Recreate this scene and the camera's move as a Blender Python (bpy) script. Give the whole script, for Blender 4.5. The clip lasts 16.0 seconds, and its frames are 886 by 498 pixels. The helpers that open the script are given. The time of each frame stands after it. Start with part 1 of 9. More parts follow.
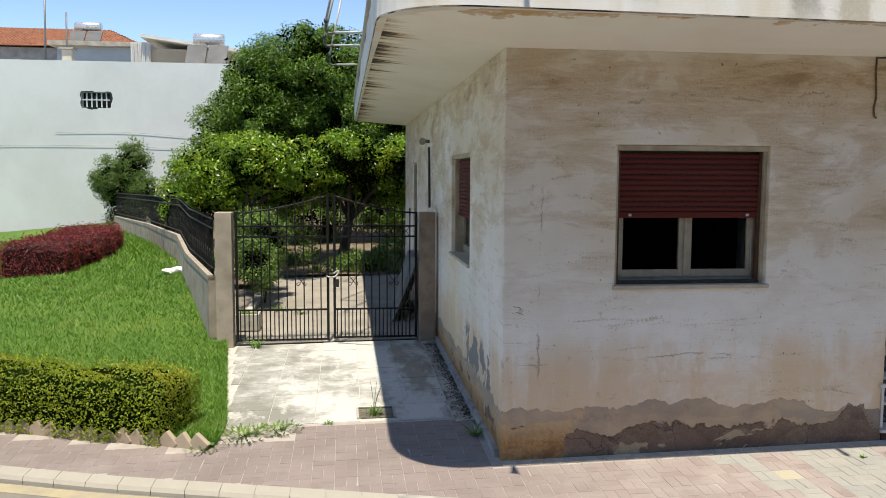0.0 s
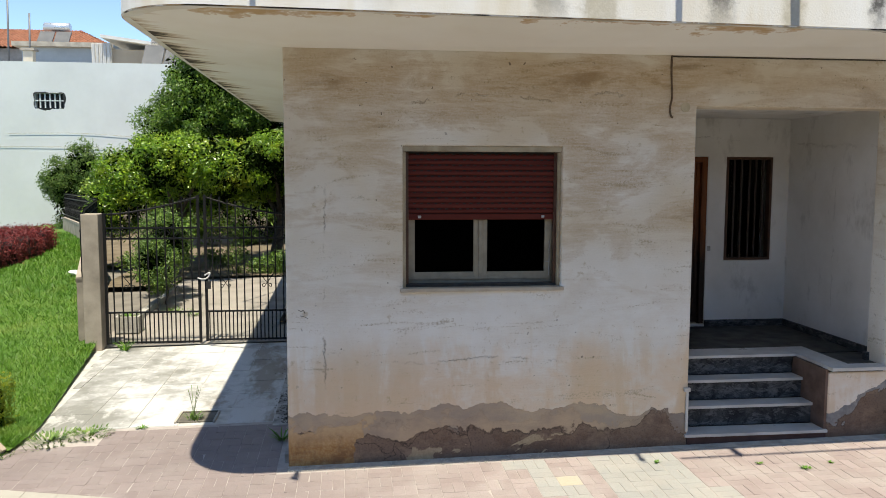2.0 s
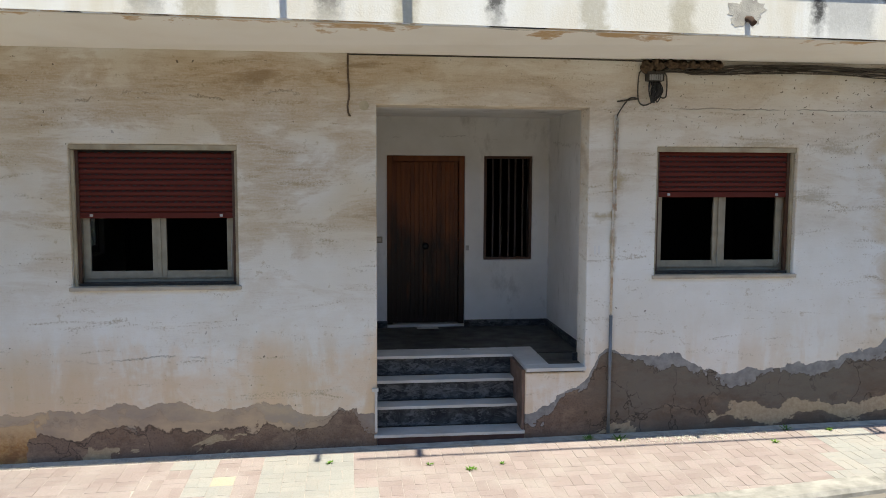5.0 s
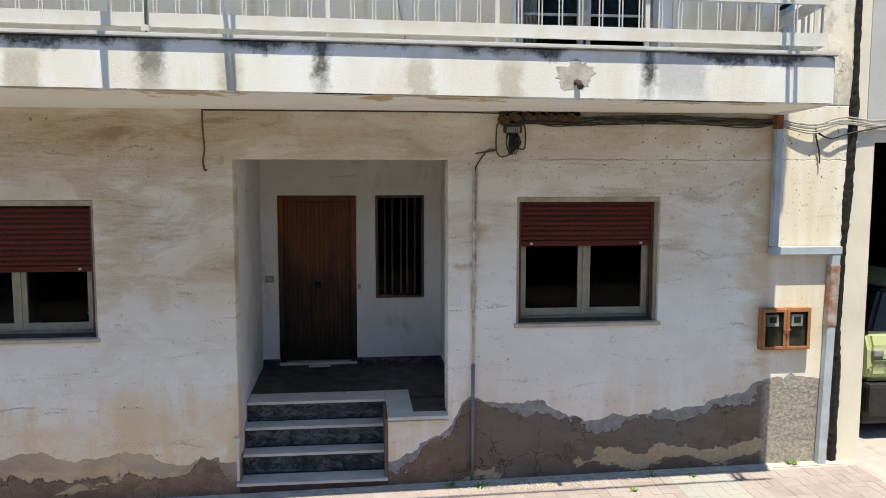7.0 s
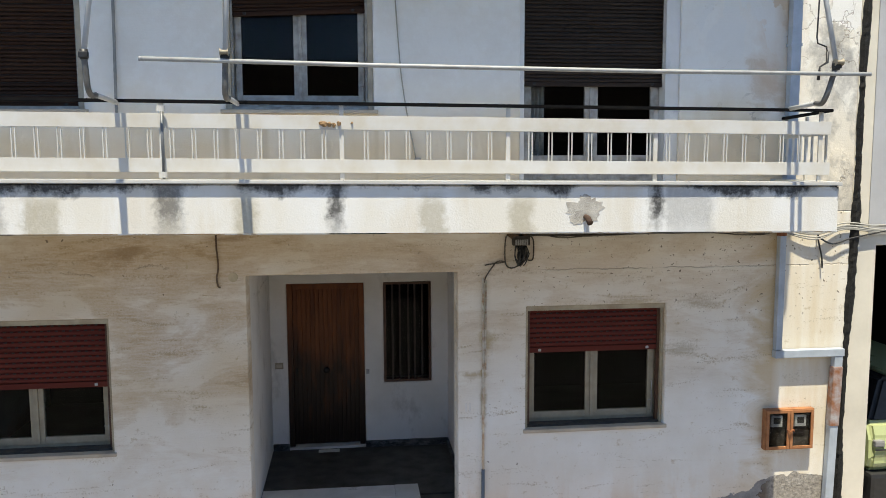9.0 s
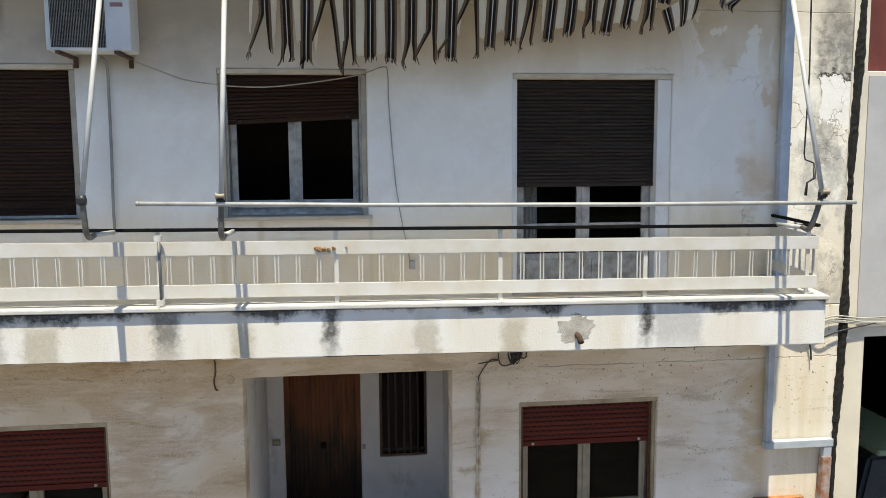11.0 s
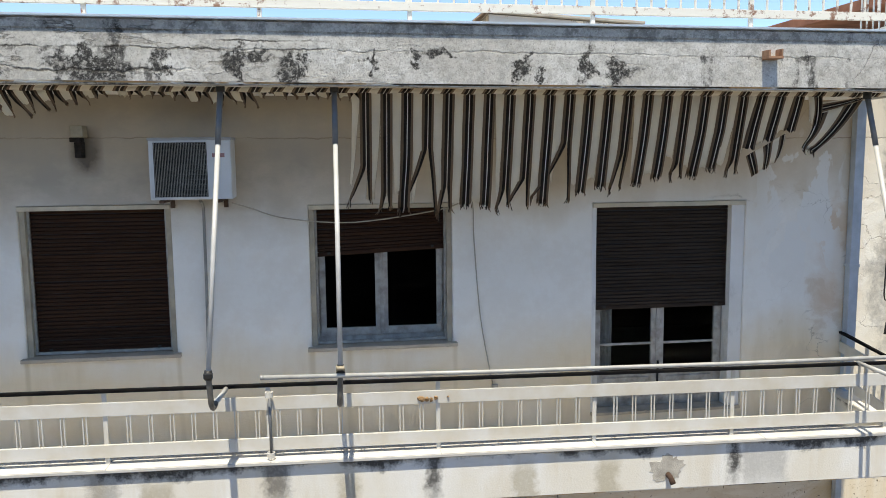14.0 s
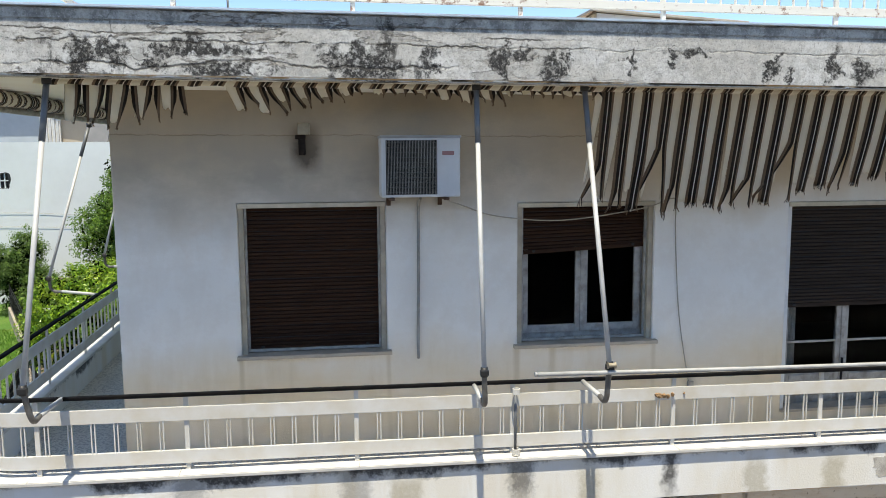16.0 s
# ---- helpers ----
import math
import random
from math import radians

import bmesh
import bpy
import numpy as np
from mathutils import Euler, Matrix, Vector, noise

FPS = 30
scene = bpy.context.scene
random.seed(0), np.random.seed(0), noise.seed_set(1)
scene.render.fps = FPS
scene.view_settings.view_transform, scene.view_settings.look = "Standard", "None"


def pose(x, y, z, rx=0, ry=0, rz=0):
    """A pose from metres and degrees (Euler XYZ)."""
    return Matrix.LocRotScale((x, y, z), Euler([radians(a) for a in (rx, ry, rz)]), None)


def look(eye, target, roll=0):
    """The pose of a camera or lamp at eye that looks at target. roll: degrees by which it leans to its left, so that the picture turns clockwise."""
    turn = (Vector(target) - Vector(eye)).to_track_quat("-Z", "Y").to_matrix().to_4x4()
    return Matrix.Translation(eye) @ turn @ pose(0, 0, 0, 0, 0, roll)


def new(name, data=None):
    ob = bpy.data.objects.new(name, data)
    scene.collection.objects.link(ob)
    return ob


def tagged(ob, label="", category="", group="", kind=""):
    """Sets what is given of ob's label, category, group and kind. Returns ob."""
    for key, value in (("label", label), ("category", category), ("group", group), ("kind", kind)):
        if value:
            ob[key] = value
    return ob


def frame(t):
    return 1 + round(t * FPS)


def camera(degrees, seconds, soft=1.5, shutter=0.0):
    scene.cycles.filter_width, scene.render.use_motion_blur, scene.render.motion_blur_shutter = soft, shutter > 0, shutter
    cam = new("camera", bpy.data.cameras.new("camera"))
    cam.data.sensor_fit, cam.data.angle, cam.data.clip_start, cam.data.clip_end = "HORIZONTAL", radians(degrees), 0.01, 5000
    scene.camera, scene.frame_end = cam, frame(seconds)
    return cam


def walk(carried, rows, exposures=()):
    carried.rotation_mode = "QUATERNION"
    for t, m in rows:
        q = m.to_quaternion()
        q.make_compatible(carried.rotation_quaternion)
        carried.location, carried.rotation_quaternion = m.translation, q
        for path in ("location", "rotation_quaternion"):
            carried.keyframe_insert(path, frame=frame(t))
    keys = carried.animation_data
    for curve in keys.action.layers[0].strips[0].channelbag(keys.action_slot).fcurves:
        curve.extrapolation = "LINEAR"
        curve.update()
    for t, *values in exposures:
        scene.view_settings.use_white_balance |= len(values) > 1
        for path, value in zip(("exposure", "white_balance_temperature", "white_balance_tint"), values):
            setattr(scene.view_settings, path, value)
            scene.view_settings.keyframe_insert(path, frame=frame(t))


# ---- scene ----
cam = camera(57.5, 16.0, soft=0.9)
walk(cam, [
    (0.00, look((-1.437, -7.165, 2.653), (-0.462, 0.741, 1.916), 0.29)),
    (0.50, look((-0.989, -7.178, 2.664), (-0.022, 0.729, 1.922), 0.23)),
    (1.00, look((-0.484, -7.206, 2.665), (0.475, 0.702, 1.923), 0.21)),
    (1.50, look((0.033, -7.246, 2.682), (0.985, 0.661, 1.934), 0.16)),
    (2.00, look((0.550, -7.293, 2.676), (1.490, 0.617, 1.936), 0.16)),
    (2.50, look((1.059, -7.346, 2.669), (1.992, 0.565, 1.933), 0.18)),
    (3.00, look((1.549, -7.408, 2.669), (2.483, 0.503, 1.936), 0.19)),
    (3.50, look((2.032, -7.463, 2.672), (2.962, 0.448, 1.939), 0.17)),
    (4.00, look((2.520, -7.492, 2.657), (3.476, 0.417, 1.930), 0.24)),
    (4.50, look((3.016, -7.530, 2.650), (3.970, 0.380, 1.925), 0.25)),
    (5.00, look((3.536, -7.592, 2.674), (4.465, 0.320, 1.933), 0.24)),
    (5.20, look((3.727, -7.585, 2.693), (4.666, 0.323, 1.927), 0.18)),
    (5.70, look((4.217, -7.638, 2.737), (5.142, 0.271, 1.965), 0.16)),
    (6.20, look((4.627, -7.707, 2.859), (5.523, 0.204, 2.083), 0.12)),
    (6.70, look((4.894, -7.765, 3.060), (5.765, 0.148, 2.275), 0.07)),
    (7.30, look((4.938, -7.783, 3.401), (5.804, 0.130, 2.600), 0.03)),
    (7.50, look((4.913, -7.796, 3.510), (5.777, 0.118, 2.722), -0.06)),
    (8.00, look((4.829, -7.781, 3.818), (5.705, 0.128, 2.999), -0.14)),
    (8.50, look((4.807, -7.775, 4.098), (5.696, 0.131, 3.260), -0.19)),
    (9.00, look((4.797, -7.766, 4.378), (5.706, 0.136, 3.522), -0.24)),
    (9.70, look((4.852, -7.742, 4.820), (5.750, 0.152, 3.890), -0.36)),
    (10.25, look((4.848, -7.748, 5.059), (5.764, 0.147, 4.145), -0.38)),
    (10.80, look((4.834, -7.761, 5.299), (5.770, 0.133, 4.402), -0.41)),
    (11.50, look((4.856, -7.769, 5.723), (5.770, 0.122, 4.780), -0.46)),
    (12.00, look((4.822, -7.782, 5.986), (5.762, 0.106, 5.039), -0.52)),
    (12.50, look((4.718, -7.791, 6.227), (5.680, 0.096, 5.297), -0.50)),
    (13.00, look((4.557, -7.759, 6.460), (5.533, 0.126, 5.528), -0.58)),
    (13.50, look((4.281, -7.732, 6.684), (5.293, 0.146, 5.727), -0.55)),
    (14.00, look((3.970, -7.714, 6.729), (4.968, 0.166, 5.768), -0.62)),
    (14.50, look((3.500, -7.678, 6.755), (4.533, 0.192, 5.750), -0.55)),
    (15.00, look((2.974, -7.610, 6.773), (4.037, 0.253, 5.748), -0.51)),
    (15.50, look((2.404, -7.536, 6.792), (3.521, 0.316, 5.747), -0.43)),
    (16.00, look((1.871, -7.476, 6.758), (3.002, 0.381, 5.768), -0.35)),
], exposures=[(0.0, 1.18, 7650, 6), (4.0, 1.48, 7400, 3), (7.3, 1.46, 7400, 4), (9.2, 1.44, 7500, 4), (12.0, 1.40, 7700, 4), (14.0, 1.28, 7600, 5), (16.0, 1.33, 7450, 5)])

# ---- light: one high sun in front of the house, clear sky ----
world = bpy.data.worlds.new("world")
scene.world = world
world.use_nodes = True
wn, wl = world.node_tree.nodes, world.node_tree.links
sky = wn.new("ShaderNodeTexSky")
sky.sky_type = "NISHITA"
sky.sun_disc = False
SUN_WAY = Vector((0.05, 0.302, -1.0)).normalized()
sky.sun_elevation = math.asin(-SUN_WAY.z)
sky.sun_rotation = math.atan2(-SUN_WAY.x, -SUN_WAY.y)
sky.altitude = 5000
sky.air_density, sky.dust_density, sky.ozone_density = 0.8, 0.0, 2.4
wn["Background"].inputs["Strength"].default_value = 0.15
wl.new(sky.outputs[0], wn["Background"].inputs["Color"])
sun = new("sun", bpy.data.lights.new("sun", "SUN"))
sun.data.energy = 3.1
sun.data.angle = radians(0.53)
sun.data.color = (1.0, 0.955, 0.89)
sun.matrix_world = look(-SUN_WAY * 60, (0, 0, 0))

# ---- materials ----
class Mat:
    """A procedural material: sockets are passed on from call to call."""

    def __init__(self, name, color=(0.5, 0.5, 0.5), rough=0.8, metal=0.0):
        self.m = bpy.data.materials.new(name)
        self.m.use_nodes = True
        self.n, self.l = self.m.node_tree.nodes, self.m.node_tree.links
        self.b = self.n["Principled BSDF"]
        self.put("Base Color", (*color, 1))
        self.put("Roughness", rough)
        self.put("Metallic", metal)

    def put(self, key, value):
        self.link(self.b.inputs[key], value)
        return self

    def link(self, inp, value):
        if isinstance(value, bpy.types.NodeSocket):
            self.l.new(value, inp)
        else:
            inp.default_value = value

    def pos(self, sx=1, sy=1, sz=1, local=False):
        if local:
            out = self.n.new("ShaderNodeTexCoord").outputs["Object"]
        else:
            out = self.n.new("ShaderNodeNewGeometry").outputs["Position"]
        if (sx, sy, sz) == (1, 1, 1):
            return out
        v = self.n.new("ShaderNodeVectorMath")
        v.operation = "MULTIPLY"
        self.l.new(out, v.inputs[0])
        v.inputs[1].default_value = (sx, sy, sz)
        return v.outputs[0]

    def axis(self, k, local=False):
        s = self.n.new("ShaderNodeSeparateXYZ")
        self.l.new(self.pos(local=local), s.inputs[0])
        return s.outputs[k]

    def noise(self, vec, scale=1.0, detail=4.0, rough=0.55, warp=0.0):
        t = self.n.new("ShaderNodeTexNoise")
        self.l.new(vec, t.inputs["Vector"])
        t.inputs["Scale"].default_value = scale
        t.inputs["Detail"].default_value = detail
        t.inputs["Roughness"].default_value = rough
        t.inputs["Distortion"].default_value = warp
        return t.outputs["Fac"]

    def cracks(self, vec, scale=1.0, width=0.02, warp=0.25):
        w = self.n.new("ShaderNodeTexNoise")
        self.l.new(vec, w.inputs["Vector"])
        w.inputs["Scale"].default_value = scale * 2.5
        w.inputs["Detail"].default_value = 5
        a = self.n.new("ShaderNodeVectorMath")
        a.operation = "MULTIPLY_ADD"
        self.l.new(w.outputs["Color"], a.inputs[0])
        a.inputs[1].default_value = (warp, warp, warp)
        self.l.new(vec, a.inputs[2])
        v = self.n.new("ShaderNodeTexVoronoi")
        v.feature = "DISTANCE_TO_EDGE"
        v.inputs["Scale"].default_value = scale
        self.l.new(a.outputs[0], v.inputs["Vector"])
        return self.ramp(v.outputs["Distance"], (0, 1), (width, 0))

    def math(self, op, a, b=0.0, c=0.0, clamp=False):
        m = self.n.new("ShaderNodeMath")
        m.operation, m.use_clamp = op, clamp
        for k, value in enumerate((a, b, c)):
            self.link(m.inputs[k], value)
        return m.outputs[0]

    def ramp(self, fac, *stops):
        """Stops of (place, grey) or (place, colour), in rising order."""
        r = self.n.new("ShaderNodeValToRGB")
        self.link(r.inputs[0], fac)
        els = r.color_ramp.elements
        while len(els) < len(stops):
            els.new(0.5)
        for e, (p, c) in zip(els, stops):
            e.position = p
            e.color = (*c, 1) if isinstance(c, tuple) else (c, c, c, 1)
        return r.outputs[0]

    def remap(self, v, a, b, c=0.0, d=1.0):
        m = self.n.new("ShaderNodeMapRange")
        self.link(m.inputs[0], v)
        for k, value in zip((1, 2, 3, 4), (a, b, c, d)):
            m.inputs[k].default_value = value
        return m.outputs[0]

    def mix(self, fac, a, b):
        m = self.n.new("ShaderNodeMix")
        m.data_type = "RGBA"
        self.link(m.inputs[0], fac)
        for k, value in ((6, a), (7, b)):
            self.link(m.inputs[k], (*value, 1) if isinstance(value, tuple) else value)
        return m.outputs[2]

    def rand(self):
        return self.n.new("ShaderNodeObjectInfo").outputs["Random"]

    def island(self):
        return self.n.new("ShaderNodeNewGeometry").outputs["Random Per Island"]

    def bump(self, height, strength=0.3, dist=0.01):
        k = self.n.new("ShaderNodeBump")
        k.inputs["Strength"].default_value = strength
        k.inputs["Distance"].default_value = dist
        self.link(k.inputs["Height"], height)
        self.put("Normal", k.outputs[0])
        return self


def plain(name, color, rough=0.6, metal=0.0, var=0.25, scale=6.0, bump=0.1, local=False, dirt=None):
    """A surface with a fine grain and soft stains over one colour."""
    m = Mat(name, color, rough, metal)
    p = m.pos(local=local)
    big, fine = m.noise(p, scale, 5), m.noise(p, scale * 14, 3)
    dark = tuple(c * (1 - var) for c in color) if dirt is None else dirt
    c = m.mix(m.ramp(big, (0.38, 0), (0.72, 1)), color, dark)
    c = m.mix(m.remap(fine, 0.4, 0.8, 0, var * 0.5), c, tuple(v * 0.6 for v in color))
    m.put("Base Color", c)
    m.put("Roughness", m.remap(big, 0.3, 0.7, max(rough - 0.08, 0.02), min(rough + 0.1, 1)))
    if bump:
        m.bump(fine, bump, 0.004)
    return m.m


def near(m, v, at, width):
    """1 at a place along an axis, falling to 0 at a width from it."""
    return m.remap(m.math("ABSOLUTE", m.math("SUBTRACT", v, at)), width, 0.0, 0.0, 1.0)


def hairline(m, along, across, at, wobble, width, seed, a, b):
    """A jagged crack that follows one height, between two places, with gaps."""
    slow = m.noise(m.pos(1, 1, 0.15), 0.7 + seed * 0.13, 2, 0.5)
    quick = m.noise(m.pos(1, 1, 0.6), 11 + seed, 10, 0.8)
    off = m.math("MULTIPLY", m.math("ADD", m.math("SUBTRACT", slow, 0.5), m.math("MULTIPLY", m.math("SUBTRACT", quick, 0.5), 0.55)), wobble)
    d = m.math("ABSOLUTE", m.math("SUBTRACT", m.math("SUBTRACT", across, at), off))
    keep = m.ramp(m.noise(m.pos(1.0, 1.0, 1.0), 1.7 + seed * 0.2, 4), (0.46, 0), (0.56, 1))
    inside = m.math("MULTIPLY", m.remap(along, a, a + 0.2, 0, 1), m.remap(along, b - 0.2, b, 1, 0))
    return m.math("MULTIPLY", m.math("MULTIPLY", m.remap(d, width, width * 0.2, 0, 1), keep), inside)


def house_plaster(name, lower):
    """Old limewash: ochre streaks of damp and, on the ground floor, a foot of bare render where it fell off."""
    m = Mat(name, rough=0.92)
    p = m.pos()
    x, z = m.axis(0), m.axis(2)
    fine = m.noise(p, 48, 5, 0.65)
    trowel = m.noise(m.pos(2.2, 2.2, 17), 2.4, 7, 0.68, 1.2)
    white = m.mix(m.ramp(m.noise(p, 1.3, 7, 0.6), (0.38, 0), (0.62, 1)), (0.80, 0.785, 0.735), (0.73, 0.70, 0.63))
    streak = m.noise(m.pos(0.85, 0.85, 2.1), 1.2, 10, 0.64, 0.7)
    thin = m.noise(m.pos(0.9, 0.9, 6.5), 1.5, 9, 0.66, 1.1)
    if lower:
        h = m.math("SUBTRACT", z, m.math("MULTIPLY", x, 0.0165))
        west = m.remap(x, 3.6, 5.9, 1.0, 0.55)
        where = m.ramp(m.remap(z, 0, 4), (0.10, 0.2), (0.30, 0.12), (0.42, 0.45), (0.52, 0.85), (0.64, 1.0), (0.88, 1.0), (0.95, 0.8))
        where = m.math("MULTIPLY", where, west)
        where = m.math("MULTIPLY", where, m.math("MAXIMUM", m.remap(x, 6.2, 5.6, 0, 1), m.remap(z, 1.9, 2.6, 0.1, 1)))
        cream = m.math("MULTIPLY", m.ramp(m.noise(m.pos(0.45, 0.45, 0.9), 1.3, 6), (0.36, 0.25), (0.6, 0.95)), where)
        base = m.mix(cream, white, (0.64, 0.545, 0.40))
        rag = m.math("ADD", m.math("MULTIPLY", streak, 0.78), m.math("MULTIPLY", thin, 0.22))
        rag = m.math("ADD", rag, m.math("MULTIPLY", m.math("SUBTRACT", m.noise(p, 0.75, 4), 0.5), 0.28))
        tan = m.math("MULTIPLY", m.ramp(rag, (0.45, 0), (0.505, 0.6), (0.60, 1)), where)
        tan = m.math("MULTIPLY", tan, m.ramp(m.math("ADD", m.math("MULTIPLY", trowel, 0.6), m.math("MULTIPLY", fine, 0.4)), (0.36, 0.35), (0.56, 1)))
        base = m.mix(m.math("MULTIPLY", tan, 0.85), base, (0.47, 0.335, 0.19))
        deep = m.math("MULTIPLY", m.ramp(rag, (0.575, 0), (0.67, 0.6)), where)
        base = m.mix(deep, base, (0.265, 0.17, 0.085))
        # runs of ochre water above the foot
        runs = m.noise(m.pos(2.4, 2.4, 0.42), 1.25, 6, 0.6, 0.4)
        band = m.ramp(m.remap(h, 0, 2.0), (0.2, 1.0), (0.40, 0.9), (0.52, 0.35), (0.66, 0.0))
        ochre = m.math("MULTIPLY", m.ramp(m.math("ADD", m.math("MULTIPLY", runs, 0.75), m.math("MULTIPLY", m.noise(m.pos(1, 1, 1.3), 4.5, 8, 0.68), 0.25)), (0.47, 0), (0.525, 0.7), (0.62, 1)), m.math("MULTIPLY", band, m.remap(x, 4.5, 6.5, 1.0, 0.45)))
        base = m.mix(m.math("MULTIPLY", ochre, 0.85), base, (0.61, 0.44, 0.25))
        tide = m.math("MULTIPLY", m.remap(m.math("ADD", h, m.remap(m.noise(m.pos(1, 1, 0.5), 2.0, 9, 0.66), 0.3, 0.7, -0.26, 0.26)), 1.05, 0.78, 0, 0.85), m.remap(x, 4.5, 6.2, 1.0, 0.25))
        tide = m.math("MULTIPLY", tide, m.ramp(m.noise(m.pos(1, 1, 1.6), 3.2, 9, 0.66, 0.4), (0.36, 0.35), (0.56, 1)))
        base = m.mix(m.math("MULTIPLY", tide, 0.85), base, (0.70, 0.53, 0.36))
        side = m.math("MULTIPLY", m.ramp(m.math("ADD", m.remap(x, 8.5, 9.15, -0.3, 0.12), streak), (0.42, 0), (0.62, 0.7)), m.remap(z, 0.6, 1.2, 0, 1))
        base = m.mix(side, base, (0.55, 0.41, 0.22))
        strip = m.math("MULTIPLY", m.remap(x, 9.12, 9.22, 0, 0.85), m.remap(z, 0.9, 1.0, 0, 1))
        base = m.mix(strip, base, m.mix(m.ramp(runs, (0.42, 0), (0.62, 1)), (0.76, 0.73, 0.65), (0.66, 0.57, 0.42)))
        for ax, az, wx, wz in ((8.30, 2.95, 0.42, 0.14), (8.12, 2.46, 0.30, 0.16), (7.6, 2.98, 0.5, 0.10)):
            smear = m.math("ADD", m.math("MULTIPLY", near(m, x, ax, wx), near(m, z, az, wz)), m.remap(m.math("ADD", m.math("MULTIPLY", thin, 0.6), m.math("MULTIPLY", fine, 0.4)), 0.35, 0.65, -0.75, 0.55))
            base = m.mix(m.remap(smear, 0.2, 0.8, 0, 0.55), base, (0.36, 0.29, 0.18))
        for ax, az, wx, wz in ((6.13, 2.62, 0.16, 0.14), (6.0, 2.27, 0.22, 0.06), (6.09, 2.0, 0.05, 0.5)):
            smudge = m.math("ADD", m.math("MULTIPLY", near(m, x, ax, wx), near(m, z, az, wz)), m.remap(m.noise(p, 9, 8, 0.7), 0.3, 0.7, -0.5, 0.3))
            base = m.mix(m.remap(smudge, 0.1, 0.6, 0, 0.7), base, (0.40, 0.30, 0.15))
        y = m.axis(1)
        west_face = m.remap(x, 0.02, 0.0, 0, 1)
        drip = m.math("MULTIPLY", m.math("MULTIPLY", near(m, m.math("ADD", y, m.remap(runs, 0.3, 0.7, -0.3, 0.3)), 3.4, 0.9), m.remap(z, 1.75, 1.55, 0, 1)), m.ramp(streak, (0.36, 0.3), (0.56, 1)))
        low_y = m.remap(m.math("ADD", z, m.remap(streak, 0.3, 0.7, -0.3, 0.3)), 0.9, 0.3, 0, 0.6)
        base = m.mix(m.math("MULTIPLY", m.math("MAXIMUM", drip, low_y), m.math("MULTIPLY", west_face, 0.75)), base, (0.66, 0.53, 0.32))
        scuff = m.math("MULTIPLY", m.ramp(m.noise(m.pos(1, 2.0, 0.9), 9, 7, 0.7), (0.60, 0), (0.66, 0.75)), m.math("MULTIPLY", m.math("MULTIPLY", near(m, y, 1.25, 1.1), near(m, z, 1.45, 0.75)), m.math("MULTIPLY", west_face, 1.8)))
        base = m.mix(m.math("MINIMUM", scuff, 0.8), base, (0.16, 0.155, 0.15))
        scab = m.math("MULTIPLY", m.ramp(m.noise(m.pos(1, 0.8, 0.9), 2.6, 8, 0.6, 0.3), (0.53, 0), (0.545, 1)), m.math("MULTIPLY", m.math("MULTIPLY", m.remap(y, 2.6, 2.2, 0, 1), m.remap(z, 0.95, 0.85, 0, 1)), west_face))
        base = m.mix(scab, base, (0.24, 0.225, 0.21))
        # height of the bare foot along the wall
        edge = m.ramp(m.remap(x, -1, 10), (0.0, 0.22), (0.09, 0.235), (0.2, 0.26), (0.31, 0.25), (0.43, 0.185), (0.575, 0.17),
                      (0.62, 0.31), (0.64, 0.47), (0.69, 0.46), (0.75, 0.36), (0.84, 0.37), (0.90, 0.47), (0.915, 0.51), (0.935, 0.545), (0.97, 0.53))
        edge = m.math("MULTIPLY", edge, 2.0)
        ragged = m.noise(p, 2.4, 9, 0.60, 0.2)
        above = m.math("SUBTRACT", m.math("SUBTRACT", z, edge), m.remap(ragged, 0.3, 0.7, -0.085, 0.085))
        grit = m.noise(p, 26, 7, 0.72)
        render = m.mix(m.ramp(m.noise(p, 3.1, 9, 0.7), (0.36, 0), (0.64, 1)), (0.17, 0.105, 0.072), (0.265, 0.175, 0.118))
        render = m.mix(m.ramp(grit, (0.46, 0), (0.68, 0.45)), render, (0.31, 0.24, 0.19))
        render = m.mix(m.math("MULTIPLY", m.remap(x, 6.1, 6.3, 0, 0.75), m.ramp(m.noise(m.pos(0.7, 0.7, 1.6), 1.6, 7, 0.65), (0.40, 0.35), (0.58, 1))), render, (0.105, 0.072, 0.052))
        # a lower coat that broke away in plates, the shadow of its rims painted dark
        plate = m.noise(m.pos(1, 1, 1.7), 1.9, 8, 0.58, 0.3)
        coat = m.ramp(plate, (0.49, 0), (0.55, 0.7))
        rim = m.ramp(plate, (0.500, 0), (0.512, 0.8), (0.518, 0))
        foot = m.mix(coat, render, m.mix(m.ramp(grit, (0.35, 0), (0.7, 1)), (0.26, 0.185, 0.135), (0.19, 0.125, 0.092)))
        foot = m.mix(m.math("MULTIPLY", rim, 0.15), foot, (0.05, 0.034, 0.024))
        foot = m.mix(m.ramp(m.noise(p, 60, 4, 0.7), (0.40, 0.4), (0.50, 0)), foot, (0.06, 0.045, 0.036))
        foot = m.mix(m.math("MULTIPLY", m.remap(x, 5.6, 6.3, 0.2, 0.6), m.ramp(m.noise(m.pos(0.7, 0.7, 1.4), 2.1, 8, 0.68), (0.36, 0.4), (0.60, 1))), foot, (0.07, 0.043, 0.029))
        foot = m.mix(m.ramp(m.noise(m.pos(0.8, 0.8, 1.2), 3.3, 10, 0.72, 0.3), (0.34, 0.75), (0.5, 0)), foot, (0.125, 0.080, 0.058))
        foot = m.mix(m.ramp(m.noise(m.pos(0.7, 0.7, 1.5), 4.1, 10, 0.72), (0.52, 0), (0.68, 0.7)), foot, (0.36, 0.255, 0.175))
